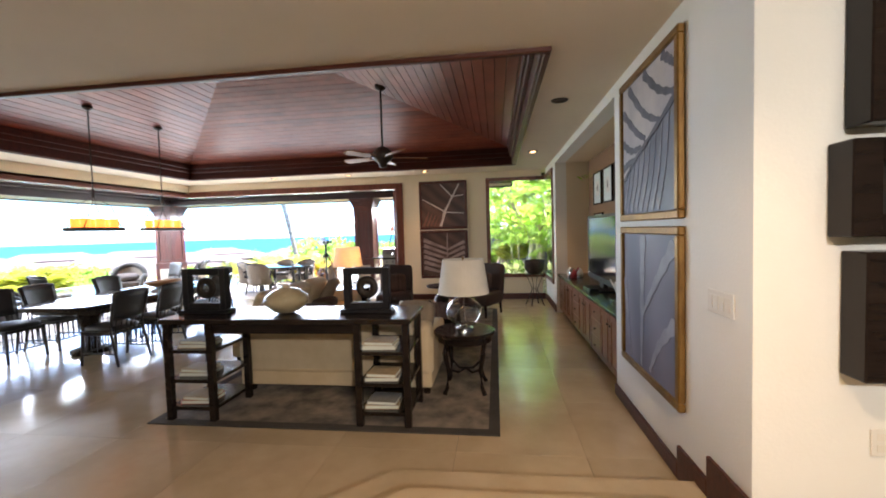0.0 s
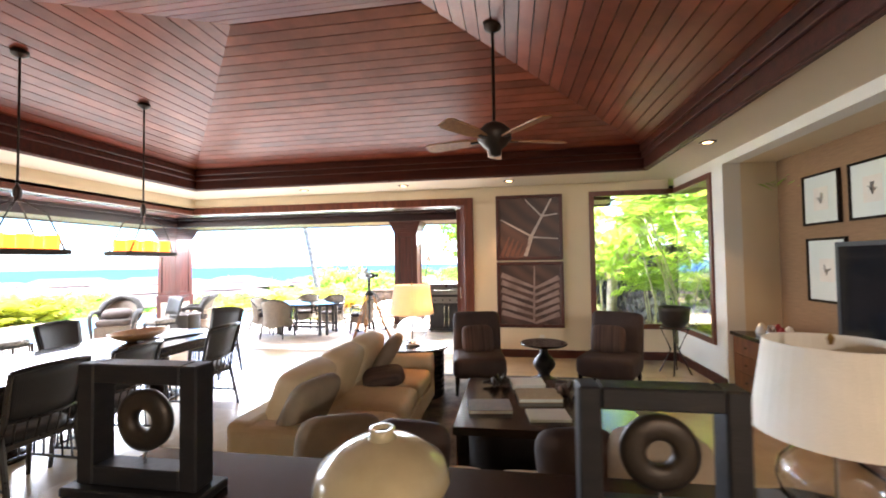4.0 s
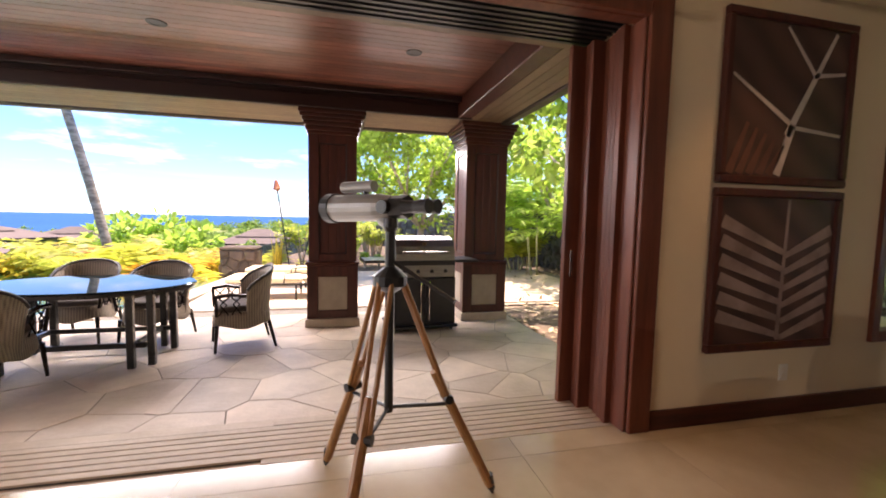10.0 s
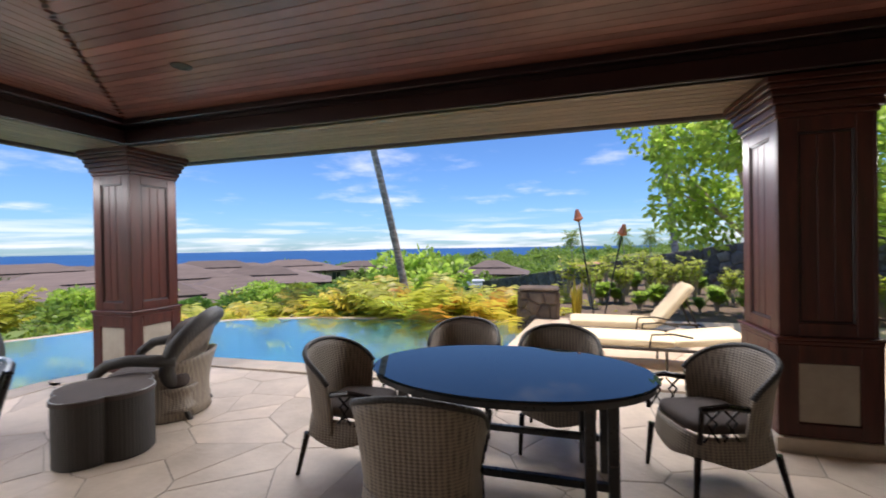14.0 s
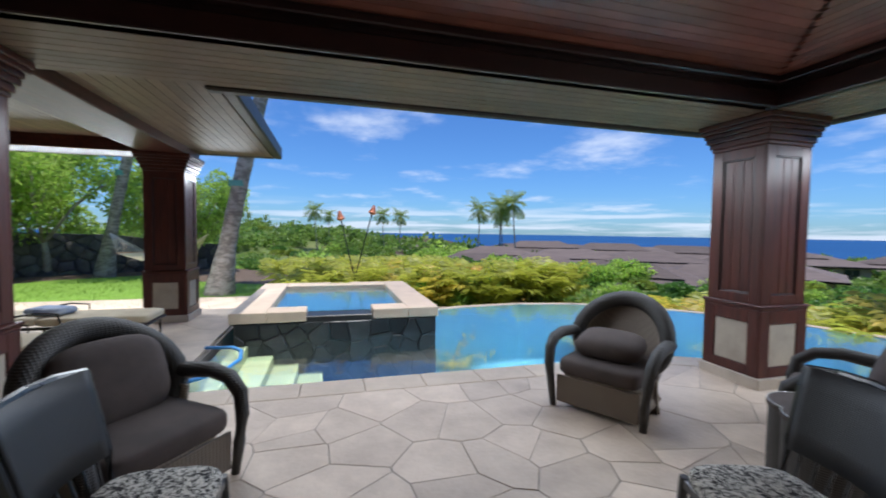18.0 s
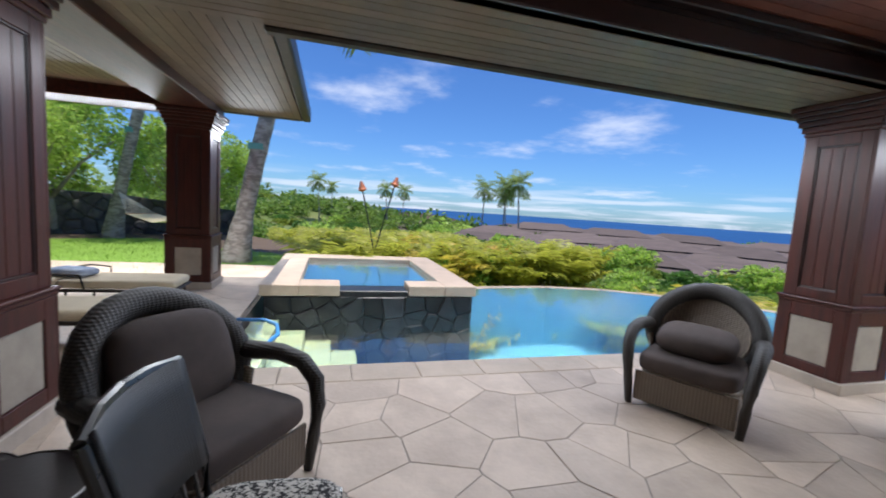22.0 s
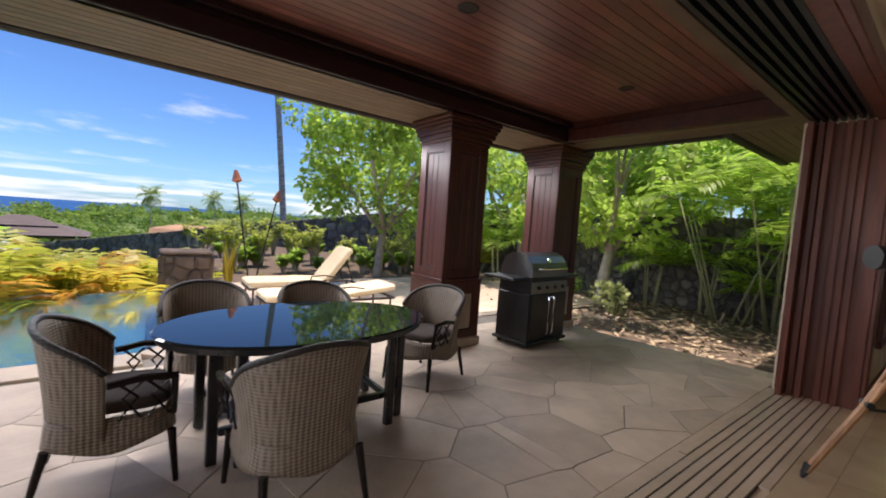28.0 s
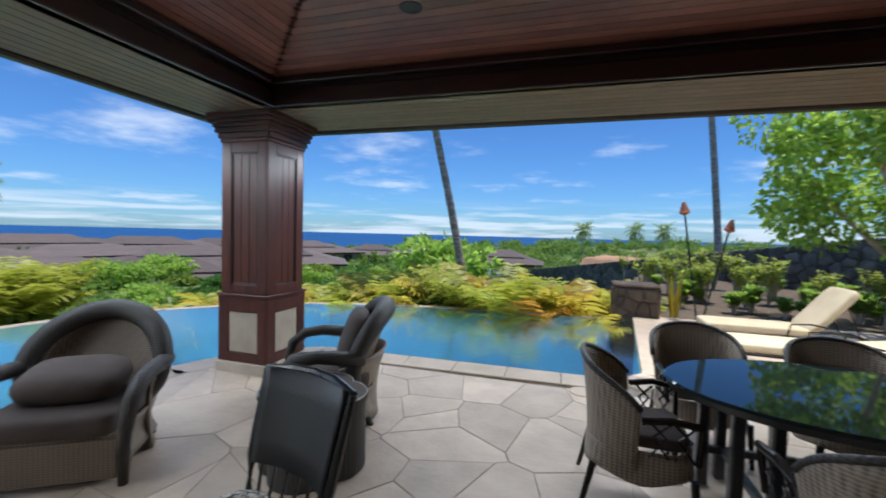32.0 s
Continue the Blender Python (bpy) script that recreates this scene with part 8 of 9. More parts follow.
part("trunk_band", ring([(0.175, 3.3), (0.182, 3.3), (0.180, 3.46), (0.172, 3.46)], 18, (0.03, 0.585, 0)), TEAL, pm, "teal band round the trunk")

# trees by the lava wall
tr = broad_tree(51, 5.3, 3.3, LEAF_TREE, 330, 0.17, 34)
tr.matrix_world = pose(-2.0, 18.8, -0.05, 0, 0, 0) @ Matrix.Diagonal((0.85, 0.85, 0.85, 1))
tr2 = broad_tree(52, 4.6, 2.4, LEAF_TREE, 150, 0.20, 22, "slender frangipani tree beside the lava wall")
tr2.matrix_world = pose(1.1, 13.9, -0.05)
put(tr2, False, 1.9, 17.0, -0.05, 100, 0.95)
# trees round the lawn
for x, y, s, r in ((-24.2, -0.6, 0.78, 30), (-22.2, -2.0, 0.85, 80), (-19.6, -2.9, 0.85, 160), (-28, -4, 1.0, 200), (-25.0, 3.4, 0.62, 250), (-24, -6.5, 1.1, 300), (-16.5, -3.0, 0.85, 20), (-29.5, 1.0, 0.8, 120), (8.5, 12.5, 1.2, 40), (9.5, 8.5, 1.2, 140), (7.6, 16.0, 1.1, 260), (11.5, 5.5, 1.2, 320), (6.5, 20.0, 1.0, 80)):
    put(tr, False, x, y, -0.05, r, s)
ar = areca(61, 3.3, 4, LEAF_ARECA, "slender areca palm clump standing before the lava wall", 0.22, 1.25, 22, 0.019, 0.35, 1.35, 0.07)
plant_all(ar, [(2.05, 13.3, -0.05, 0, 0.80), (2.35, 12.25, -0.05, 140, 0.86), (2.45, 11.4, -0.05, 300, 0.50), (1.35, 15.6, -0.05, 200, 0.95), (0.9, 16.9, -0.05, 260, 0.9), (2.95, 9.55, -0.05, 60, 0.45)])
ar3 = areca(63, 4.8, 5, LEAF_ARECA, "tall slender areca canes outside the corner window", 0.30, 1.2, 20, 0.022, 0.3, 1.2)
plant_all(ar3, [(2.2, 11.0, -0.05, 0, 0.95), (2.55, 10.1, -0.05, 130, 1.0), (3.0, 9.0, -0.05, 40, 0.9), (3.3, 8.1, -0.05, 210, 0.95), (1.9, 11.7, -0.05, 280, 0.9)])
ar2 = areca(62, 3.3, 6, LEAF_ARECA, "tall yellow-green areca palm clump behind the lava wall", 0.35, 1.2, 18, 0.026, 0.45, 1.0)
plant_all(ar2, [(4.4, 12.5, -0.3, 220, 1.5), (4.9, 10.2, -0.3, 20, 1.6), (3.9, 15.2, -0.3, 90, 1.5), (6.2, 8.4, -0.3, 150, 1.7), (0.42, 19.66, -0.05, 270, 1.0), (2.27, 21.34, -0.05, 90, 1.15), (1.69, 19.28, -0.05, 270, 0.9)])
for x, y, z, s in ((1.95, 9.3, -0.05, 0.55), (0.6, 14.6, -0.05, 0.6), (0.8, 18.0, -0.05, 0.8), (0.6, 21.6, -0.05, 0.9)):
    put(HEDGE[rng.choice((2, 4, 0))], False, x, y, z, rng.uniform(0, 360), s)


def stalk_shrub(seed, h, stems, leafmat, label):
    """Bare thin stems, each with tufts of broad leaves towards its tip."""
    rg = random.Random(seed)
    th = thing("stalk_shrub", label, "shrub", None, "shrubs before the lava wall")
    st, lv = bmnew(), bmnew()
    for k in range(stems):
        a = rg.uniform(0, 6.283)
        r, hh = h * rg.uniform(0.08, 0.34), h * rg.uniform(0.6, 1.0)
        p = [Vector((0, 0, -0.1)), Vector((r * 0.4 * math.cos(a), r * 0.4 * math.sin(a), hh * 0.5)), Vector((r * math.cos(a), r * math.sin(a), hh))]
        tube(st, p, 0.012, 5, False, [0.016, 0.012, 0.008])
        for f in (0.62, 0.78, 0.9, 1.0):
            c = p[1].lerp(p[2], (f - 0.5) * 2)
            for j in range(7):
                t = rg.uniform(0, 6.283)
                d = Vector((math.cos(t), math.sin(t), rg.uniform(0.0, 0.9))).normalized()
                leaf_bm(lv, c, d, Vector((-d.z * math.cos(t), -d.z * math.sin(t), 1)).normalized(), 0.032, rg.uniform(0.11, 0.19))
    part("stem_clump", st, BARK, th)
    part("foliage", lv, leafmat, th)
    return th


SS = [stalk_shrub(81, 1.15, 9, LEAF_YELGREEN, "sparse yellow-green shrub with bare stems"), stalk_shrub(82, 1.6, 12, LEAF_YELGREEN, "upright yellow-green leafy shrub beside the tree trunk"), stalk_shrub(83, 0.5, 22, LEAF_TREE, "low bright green ground cover by the lava wall")]
plant_all(SS[0], [(-3.7, 20.6, -0.05, 0, 1.0), (-2.9, 21.4, -0.05, 80, 1.1), (-2.0, 21.0, -0.05, 150, 0.9), (-4.5, 21.2, -0.1, 210, 1.05), (-1.0, 20.6, -0.05, 30, 0.9), (-3.2, 22.6, -0.1, 300, 1.15), (-5.0, 22.4, -0.15, 120, 1.1), (0.2, 19.4, -0.05, 250, 0.9)])
plant_all(SS[1], [(-0.75, 19.3, -0.05, 0, 1.0), (0.3, 18.2, -0.05, 120, 0.85), (-0.2, 20.6, -0.05, 220, 0.9)])
plant_all(SS[2], [(-4.3 + 0.42 * k, 19.55 + 0.3 * math.sin(k * 2.1), -0.05, 67 * k, 0.9 + 0.25 * math.sin(k * 1.7)) for k in range(12)])
for i in range(46):
    v = rng.random()
    x, y = -6.2 + 6.8 * rng.random() + 0.6 * v, 20.0 + 7.5 * v
    if x < 1.9 - max(0, y - 23) * 0.7:
        put(SS[rng.choice((0, 2, 2))], False, x, y, -0.08, rng.uniform(0, 360), rng.uniform(0.85, 1.3))
bp = thing("bird_of_paradise", "upright bronze-green leafy plant by the stone pillar", "plant", pose(-5.75, 18.45, -0.2))
b = bmnew()
for k in range(12):
    a = rng.uniform(0, 6.28)
    leaf_bm(b, Vector((0.05 * math.cos(a), 0.05 * math.sin(a), 0)), Vector((0.22 * math.cos(a), 0.22 * math.sin(a), 1)).normalized(), Vector((math.cos(a), math.sin(a), -0.2)).normalized(), 0.07, rng.uniform(0.8, 1.25))
part("foliage", b, LEAF_YEL, bp)
# big leaves and yellow-tipped ground plant below the window and by the bed
dr_ = thing("succulent_shrub", "small pale green succulent shrub in the mulch bed", "shrub", pose(0.35, 13.2, -0.05))
b = crown(random.Random(5), [(0, 0, 0.3, 0.28), (0.2, 0.1, 0.35, 0.2), (-0.15, 0.15, 0.4, 0.2)], 70, 0.14)
part("foliage", b, LEAF_PALE, dr_)

# distant planting, palms and houses on the slope
far = [shrub(71, 3.2, 2.6, LEAF_TREE, "rounded green tree on the slope below the house", 150, 0.42, 18, "far_tree"), shrub(72, 2.0, 2.2, LEAF_DARK, "dark green bush on the slope below the house", 130, 0.42, 14, "far_bush"), shrub(73, 1.8, 2.0, LEAF_LIME, "yellow-green bush on the slope below the house", 130, 0.40, 14, "lime_bush")]
rows = {0: [], 1: [], 2: []}
for i in range(110):
    a = math.radians(rng.uniform(-32, 118))
    d = 15 + 50 * rng.random() ** 1.2
    x, y = -10 - d * math.sin(a), 10 + d * math.cos(a)
    if (-17 < x < 6 and y < 24) or (x > -28 and y < 9):
        continue
    k = rng.choices((0, 1, 2), (2, 3, 3))[0]
    rows[k].append((x, y, land_height(x, y) - 0.3, rng.uniform(0, 360), rng.uniform(0.75, 1.15) * (0.40 if d < 42 else 0.56)))
rows[0].append((-17.0, 40.0, -3.9, 0, 1.5))
for k, (az, d, sc) in enumerate(((73, 36, 0.62), (68, 40, 0.5), (64, 34, 0.55), (58, 38, 0.5), (53, 35, 0.62), (48, 39, 0.5), (44, 33, 0.6), (40, 40, 0.6), (36, 36, 0.66), (33, 44, 0.8), (62, 52, 0.7), (51, 53, 0.75), (43, 55, 0.7), (70, 55, 0.7), (28, 38, 0.7), (22, 42, 0.7), (66, 70, 0.9), (56, 72, 0.9), (47, 74, 0.9))):
    x, y = -8.2 - d * math.sin(math.radians(az)), 8.2 + d * math.cos(math.radians(az))
    rows[(0, 2, 1, 2)[k % 4]].append((x, y, max(land_height(x, y), -5.2) - 0.2, 47 * k, sc))
for i in range(14):
    az, d = rng.uniform(30, 80), rng.uniform(26, 52)
    x, y = -8.2 - d * math.sin(math.radians(az)), 8.2 + d * math.cos(math.radians(az))
    rows[rng.choice((0, 0, 1, 2))].append((x, y, max(land_height(x, y), -5.2) - 0.2, rng.uniform(0, 360), rng.uniform(0.45, 0.62) * (1 + d / 150)))
for k in range(3):
    plant_all(far[k], rows[k])


def scrub(name, label, seed, leafmat, count, near, reach, low, high):
    """Uncounted bushes over the slope, as one mesh."""
    rg = random.Random(seed)
    kinds = []
    for k in range(4):
        cs = [(rg.uniform(-0.7, 0.7), rg.uniform(-0.7, 0.7), rg.uniform(0.25, 0.85), rg.uniform(0.35, 0.55)) for _ in range(8)]
        b = crown(rg, cs, 24, 0.30)
        b.verts.index_update()
        kinds.append((np.array([v.co[:] for v in b.verts]), np.array([[v.index for v in f.verts] for f in b.faces])))
        b.free()
    vs, fs, n = [], [], 0
    for i in range(count):
        a = math.radians(rg.uniform(-34, 120))
        d = near + (reach - near) * rg.random() ** 1.25
        x, y = -10 - d * math.sin(a), 10 + d * math.cos(a)
        if (-17.5 < x < 6 and y < 24) or (x > -29 and y < 9):
            continue
        V, F = kinds[i % 4]
        t, s = rg.uniform(0, 6.28), rg.uniform(low, high) * (0.55 if d < 30 else 0.8 if d < 60 else 1.0 + d / 250)
        c, q = math.cos(t) * s, math.sin(t) * s
        vs.append(np.stack([V[:, 0] * c - V[:, 1] * q + x, V[:, 0] * q + V[:, 1] * c + y, V[:, 2] * s * rg.uniform(0.6, 1.0) + land_height(x, y) - 0.15], 1))
        fs.append(F + n)
        n += len(V)
    me = bpy.data.meshes.new(name)
    me.from_pydata(np.concatenate(vs).tolist(), [], np.concatenate(fs).tolist())
    me.materials.append(leafmat)
    tagged(new(name, me), label, "scrub", kind="stuff")


scrub("green_scrub", "dense green scrub over the slope below the house", 91, LEAF_SCRUB, 1300, 14, 190, 0.8, 1.7)
scrub("lime_scrub", "yellow-green bushes and grasses over the slope", 92, LEAF_LIME, 600, 13, 150, 0.6, 1.0)
scrub("slope_thicket", "rounded green trees among the roofs on the slope", 94, LEAF_TREE, 20, 30, 62, 2.0, 3.0)
scrub("far_woods", "distant green trees and scrub above the shore", 95, LEAF_SCRUB, 900, 62, 420, 1.4, 2.6)
scrub("dark_scrub", "dark green trees over the slope below the house", 93, LEAF_DARK, 450, 25, 260, 0.8, 1.6)
fp = coconut_palm(81, 11.5, (0.8, 0.3), "distant coconut palm on the slope above the ocean", 20, 3.7, 0.20, 15, 0.075, 1.25)
polar = lambda az, d: (-8.2 - d * math.sin(math.radians(az)), 8.2 + d * math.cos(math.radians(az)))
rows = []
for az, d, top in ((69.5, 70, .062), (66.5, 73, .070), (64.2, 70, .080), (91.6, 66, .052), (90, 74, .040), (82.6, 70, .044), (80.5, 72, .042), (98, 95, .03), (100, 105, .035), (101.5, 60, .05), (-2.6, 125, .022), (-9.0, 130, .022), (-11.8, 128, .022), (66.0, 78, .05)):
    x, y = polar(az, d)
    g = land_height(x, y)
    rows.append((x, y, g, rng.uniform(0, 360), (1.5 + top * d - g) / 12.3))
plant_all(fp, rows)


def hip_roof(w, d, h, rise, o):
    b = bmnew()
    k = min(w, d) / 2 * 0.98 + o
    lo = [b.verts.new(p) for p in ((-w / 2 - o, -d / 2 - o, h), (w / 2 + o, -d / 2 - o, h), (w / 2 + o, d / 2 + o, h), (-w / 2 - o, d / 2 + o, h))]
    hi = [b.verts.new(p) for p in ((-w / 2 - o + k, 0, h + rise), (w / 2 + o - k, 0, h + rise))]
    for q in ((lo[0], lo[1], hi[1], hi[0]), (lo[1], lo[2], hi[1]), (lo[2], lo[3], hi[0], hi[1]), (lo[3], lo[0], hi[0]), tuple(reversed(lo))):
        b.faces.new(q)
    return b


def house(m, w, d, h, rise, label):
    th = thing("house", label, "house", m, "houses on the slope")
    part("wall", bx(-w / 2, w / 2, -d / 2, d / 2, -3, h), HOUSEWALL, th)
    o = 1.2
    part("roof", hip_roof(w, d, h, rise, o), ROOF, th, "low hipped brown shingle roof")
    part("upper_roof", hip_roof(w * 0.5, d * 0.45, h + rise * 0.62, rise * 0.7, 0.8), ROOF, th)
    part("clerestory", bx(-w * 0.25, w * 0.25, -d * 0.22, d * 0.22, h + 0.3, h + rise * 0.62 - 0.01), HOUSEWALL, th)
    part("fascia", loop_frame(-w / 2 - o, w / 2 + o, -d / 2 - o, d / 2 + o, 0.12, h - 0.25, h - 0.005, None, 0.0), EBONY, th)
    for i in range(int(w // 3.2)):
        x = -w / 2 + 1.7 + 3.2 * i
        wn = part("window", bx(x - 0.9, x + 0.9, -d / 2 - 0.05, -d / 2 + 0.1, 0.5, h - 0.5), DARKPANE, th)
        part("window_frame", boxes([(x - 0.04, x + 0.04, -d / 2 - 0.09, -d / 2 - 0.05, 0.5, h - 0.5), (x - 0.98, x - 0.9, -d / 2 - 0.09, -d / 2 + 0.1, 0.4, h - 0.4), (x + 0.9, x + 0.98, -d / 2 - 0.09, -d / 2 + 0.1, 0.4, h - 0.4)]), HOUSEWALL, wn)
    return th


for az, d, w, dp, eave in ((70, 47, 15, 9, -3.1), (60, 45, 17, 9, -3.4), (50, 46, 18, 9, -3.6), (41, 49, 15, 9, -3.6), (67, 62, 18, 10, -2.8), (57, 60, 20, 10, -2.9), (47.5, 61, 20, 10, -3.0), (38, 64, 17, 9, -3.1), (61, 82, 24, 10, -2.3), (52, 84, 24, 10, -2.5), (44, 86, 24, 10, -2.7), (35, 90, 20, 10, -3.0), (77, 70, 14, 8, -3.0), (7.5, 75, 11, 7, -3.4), (26, 100, 16, 9, -3.9), (20, 110, 14, 8, -4.2)):
    x, y = polar(az, d)
    house(pose(x, y, eave - 2.6, 0, 0, az + 6 + 12 * math.sin(az * 3.1)), w, dp, 2.6, 1.7, "low house with a brown hipped shingle roof on the slope")


def mound(name, label, az, d, r, depth, top, drop, material, seed):
    """A bare heap of dirt with an uneven outline."""
    rg = random.Random(seed)
    x, y = polar(az, d)
    b = bmnew()
    n = 40
    prev = None
    for f in (1.25, 1.0, 0.86, 0.66, 0.44, 0.2):
        z = top - drop * f ** 2.2 if f <= 1 else top - 11.0
        ring_ = [b.verts.new((r * f * (1 + 0.16 * noise.noise((3 * math.cos(6.283 * j / n), 3 * math.sin(6.283 * j / n), seed))) * math.cos(6.283 * j / n), depth * f * math.sin(6.283 * j / n), z + rg.uniform(-0.12, 0.12))) for j in range(n)]
        if prev:
            for j in range(n):
                b.faces.new((prev[j], prev[(j + 1) % n], ring_[(j + 1) % n], ring_[j]))
        prev = ring_
    b.faces.new(prev)
    b.transform(pose(x, y, 0, 0, 0, az))
    structure(name, b, material, label, "ground", True)


mound("ground_lava_mound", "bare dark red-brown lava mound above the sea", 78.5, 96, 14.5, 8, 0.0, 2.4, LAVADIRT, 3)
mound("ground_dirt_mound", "bare orange-tan dirt mound beyond the stone wall", -6.4, 112, 7.5, 5, -3.1, 1.0, TANDIRT, 5)
x, y = -58.8, 48.1
cr = thing("parked_car", "white car parked in front of a house below", "car", pose(x, y, max(land_height(x, y), -7.6), 0, 0, 60))
part("body", bx(-2.1, 2.1, -0.85, 0.85, 0.3, 0.95, 0.15, 2), CARPAINT, cr)
part("cabin", bx(-1.2, 1.3, -0.75, 0.75, 0.95, 1.45, 0.18, 2), CARPAINT, cr)
for px, py in ((-1.3, -0.86), (1.3, -0.86), (-1.3, 0.7), (1.3, 0.7)):
    part("wheel", rod([(px, py, 0.32), (px, py + 0.16, 0.32)], 0.32, 16), PLASTICB, cr)
x, y = polar(9.3, 58)
cr2 = copy_thing(cr, pose(x, y, land_height(x, y) + 0.4, 0, 0, 20))
# hammock
hm = thing("hammock", "pale rope hammock strung between the lawn palms", "hammock", pose(-22.2, 3.3, 0.6, 0, 0, 60))
b = bmnew()
for k in range(13):
    y = -0.5 + k / 12
    tube(b, [(-1.0, y * 0.9, 0.18), (0, y, 0.0), (1.0, y * 0.9, 0.18)], 0.012, 4)
    tube(b, [(-1.0, y * 0.9, 0.18), (-1.9, 0, 0.8)], 0.008, 4)
    tube(b, [(1.0, y * 0.9, 0.18), (1.9, 0, 0.8)], 0.008, 4)
part("net", b, ROPE, hm)
part("spreader", rod([(-1.0, -0.5, 0.18), (-1.0, 0.5, 0.18)], 0.02, 8), TEAK, hm)
part("spreader", rod([(1.0, -0.5, 0.18), (1.0, 0.5, 0.18)], 0.02, 8), TEAK, hm)

# lava rock wall round the garden
WALLLINE = [(4.4, 5.0), (3.7, 9.0), (2.9, 12.0), (2.4, 15.0), (2.3, 19.0), (1.6, 23.0), (-1.5, 27.5), (-6.0, 33.0), (-12.0, 41.0)]
WALLTOP = [2.0, 2.05, 2.1, 2.1, 2.1, 1.95, 1.2, 0.15, -1.25]
WALLLINE2 = [(-26.5, 4.2), (-25.0, 1.0), (-23.6, -1.6), (-20.5, -3.5), (-16, -4.2), (-11, -4.4)]


def rubble_wall(name, line, tops, label, cap, seed):
    """A dry lava wall: a core, and stones of uneven outline and depth set on its face."""
    w = tagged(thing(name, label, "stone wall"), kind="structure")
    core = bmnew()
    stones, left = 0, bmnew()
    rg = random.Random(seed)
    for (a, b, za, zb) in zip(line, line[1:], tops, tops[1:]):
        A, B = Vector(a), Vector(b)
        d = (B - A).normalized()
        n = Vector((-d.y, d.x))
        L = (B - A).length
        q = [A, B, B - n * 0.5, A - n * 0.5]
        zt = [za, zb, zb, za]
        lo = [core.verts.new((p.x, p.y, -3.5)) for p in q]
        hi = [core.verts.new((p.x, p.y, z - 0.03)) for p, z in zip(q, zt)]
        core.faces.new(hi)
        for j in range(4):
            core.faces.new((lo[j], lo[(j + 1) % 4], hi[(j + 1) % 4], hi[j]))
        zb0 = min(za, zb) - 2.3
        near = stones < cap
        seeds = scatter(rg, 0, L, zb0, max(za, zb), 0.18 if near or (cap and L < 4.2) else 0.32, int(L * (520 if near or (cap and L < 4.2) else 180)))
        for c in cells(seeds, [(0, zb0), (L, zb0), (L, zb), (0, za)], 1.4):
            c = shrink(c, 0.014)
            h = rg.uniform(0.03, 0.10)
            cx, cz = sum(p[0] for p in c) / len(c), sum(p[1] for p in c) / len(c)
            bm = bmnew() if stones < cap else left
            P = lambda u, z, o: Vector((A.x + d.x * u + n.x * o, A.y + d.y * u + n.y * o, z))
            r0 = [bm.verts.new(P(p[0], p[1], -0.02)) for p in c]
            r1 = [bm.verts.new(P(cx + (p[0] - cx) * 0.93, cz + (p[1] - cz) * 0.93, h * 0.7)) for p in c]
            r2 = [bm.verts.new(P(cx + (p[0] - cx) * 0.6, cz + (p[1] - cz) * 0.6, h)) for p in c]
            m = len(c)
            for R, S in ((r0, r1), (r1, r2)):
                for j in range(m):
                    bm.faces.new((R[j], R[(j + 1) % m], S[(j + 1) % m], S[j]))
            bm.faces.new(r2)
            if stones < cap:
                part("stone", bm, LAVA, w)
                stones += 1
    part("core", core, LAVA, w)
    tagged(part("rubble", left, LAVA_I, w), kind="stuff")
    return w

# ---- pieces of walls and floors ----
rubble_wall("wall_lava", WALLLINE[1:], WALLTOP[1:], "dry-stacked black lava rock garden wall", 290, 7)
rubble_wall("wall_lava_west", WALLLINE2, [0.9, 1.3, 1.4, 1.5, 1.6, 1.6], "dark lava rock wall beyond the lawn", 0, 9)

# lava facing of the spa
rg = random.Random(12)
for axis in range(2):
    L = (SY1 - SY0 - 0.12) if axis == 0 else (SX1 - SX0 - 0.12)
    for c in cells(scatter(rg, 0, L, -1.0, SZ - 0.17, 0.22, 700), [(0, -1.0), (L, -1.0), (L, SZ - 0.17), (0, SZ - 0.17)], 1.0):
        c = shrink(c, 0.008)
        bm = prism(c, 0.0, 0.028 + 0.02 * rg.random(), None, 0.012)
        bm.transform(Matrix(((0, 0, 1, SX1 - 0.06), (1, 0, 0, SY0 + 0.06), (0, 1, 0, 0), (0, 0, 0, 1))) if axis == 0 else Matrix(((-1, 0, 0, SX1 - 0.06), (0, 0, 1, SY1 - 0.06), (0, 1, 0, 0), (0, 0, 0, 1))))
        part("stone", bm, SPALAVA, spa)

# stones on the pillar
for k in range(4):
    for c in cells(scatter(rg, -0.38, 0.38, -0.6, 0.57, 0.24, 260), [(-0.38, -0.6), (0.38, -0.6), (0.38, 0.57), (-0.38, 0.57)], 1.0):
        c = shrink(c, 0.008)
        if k % 2:
            c = [(p[0] * 0.79, p[1]) for p in c]
        o = 0.3 if k % 2 == 0 else 0.38
        bm = prism(c, 0.0, 0.03 + 0.05 * rg.random(), None, 0.03)
        bm.transform(Matrix.Rotation(k * math.pi / 2, 4, "Z") @ Matrix(((-1, 0, 0, 0), (0, 0, 1, o), (0, 1, 0, 0), (0, 0, 0, 1))))
        part("stone", bm, BROWNROCK, pl)

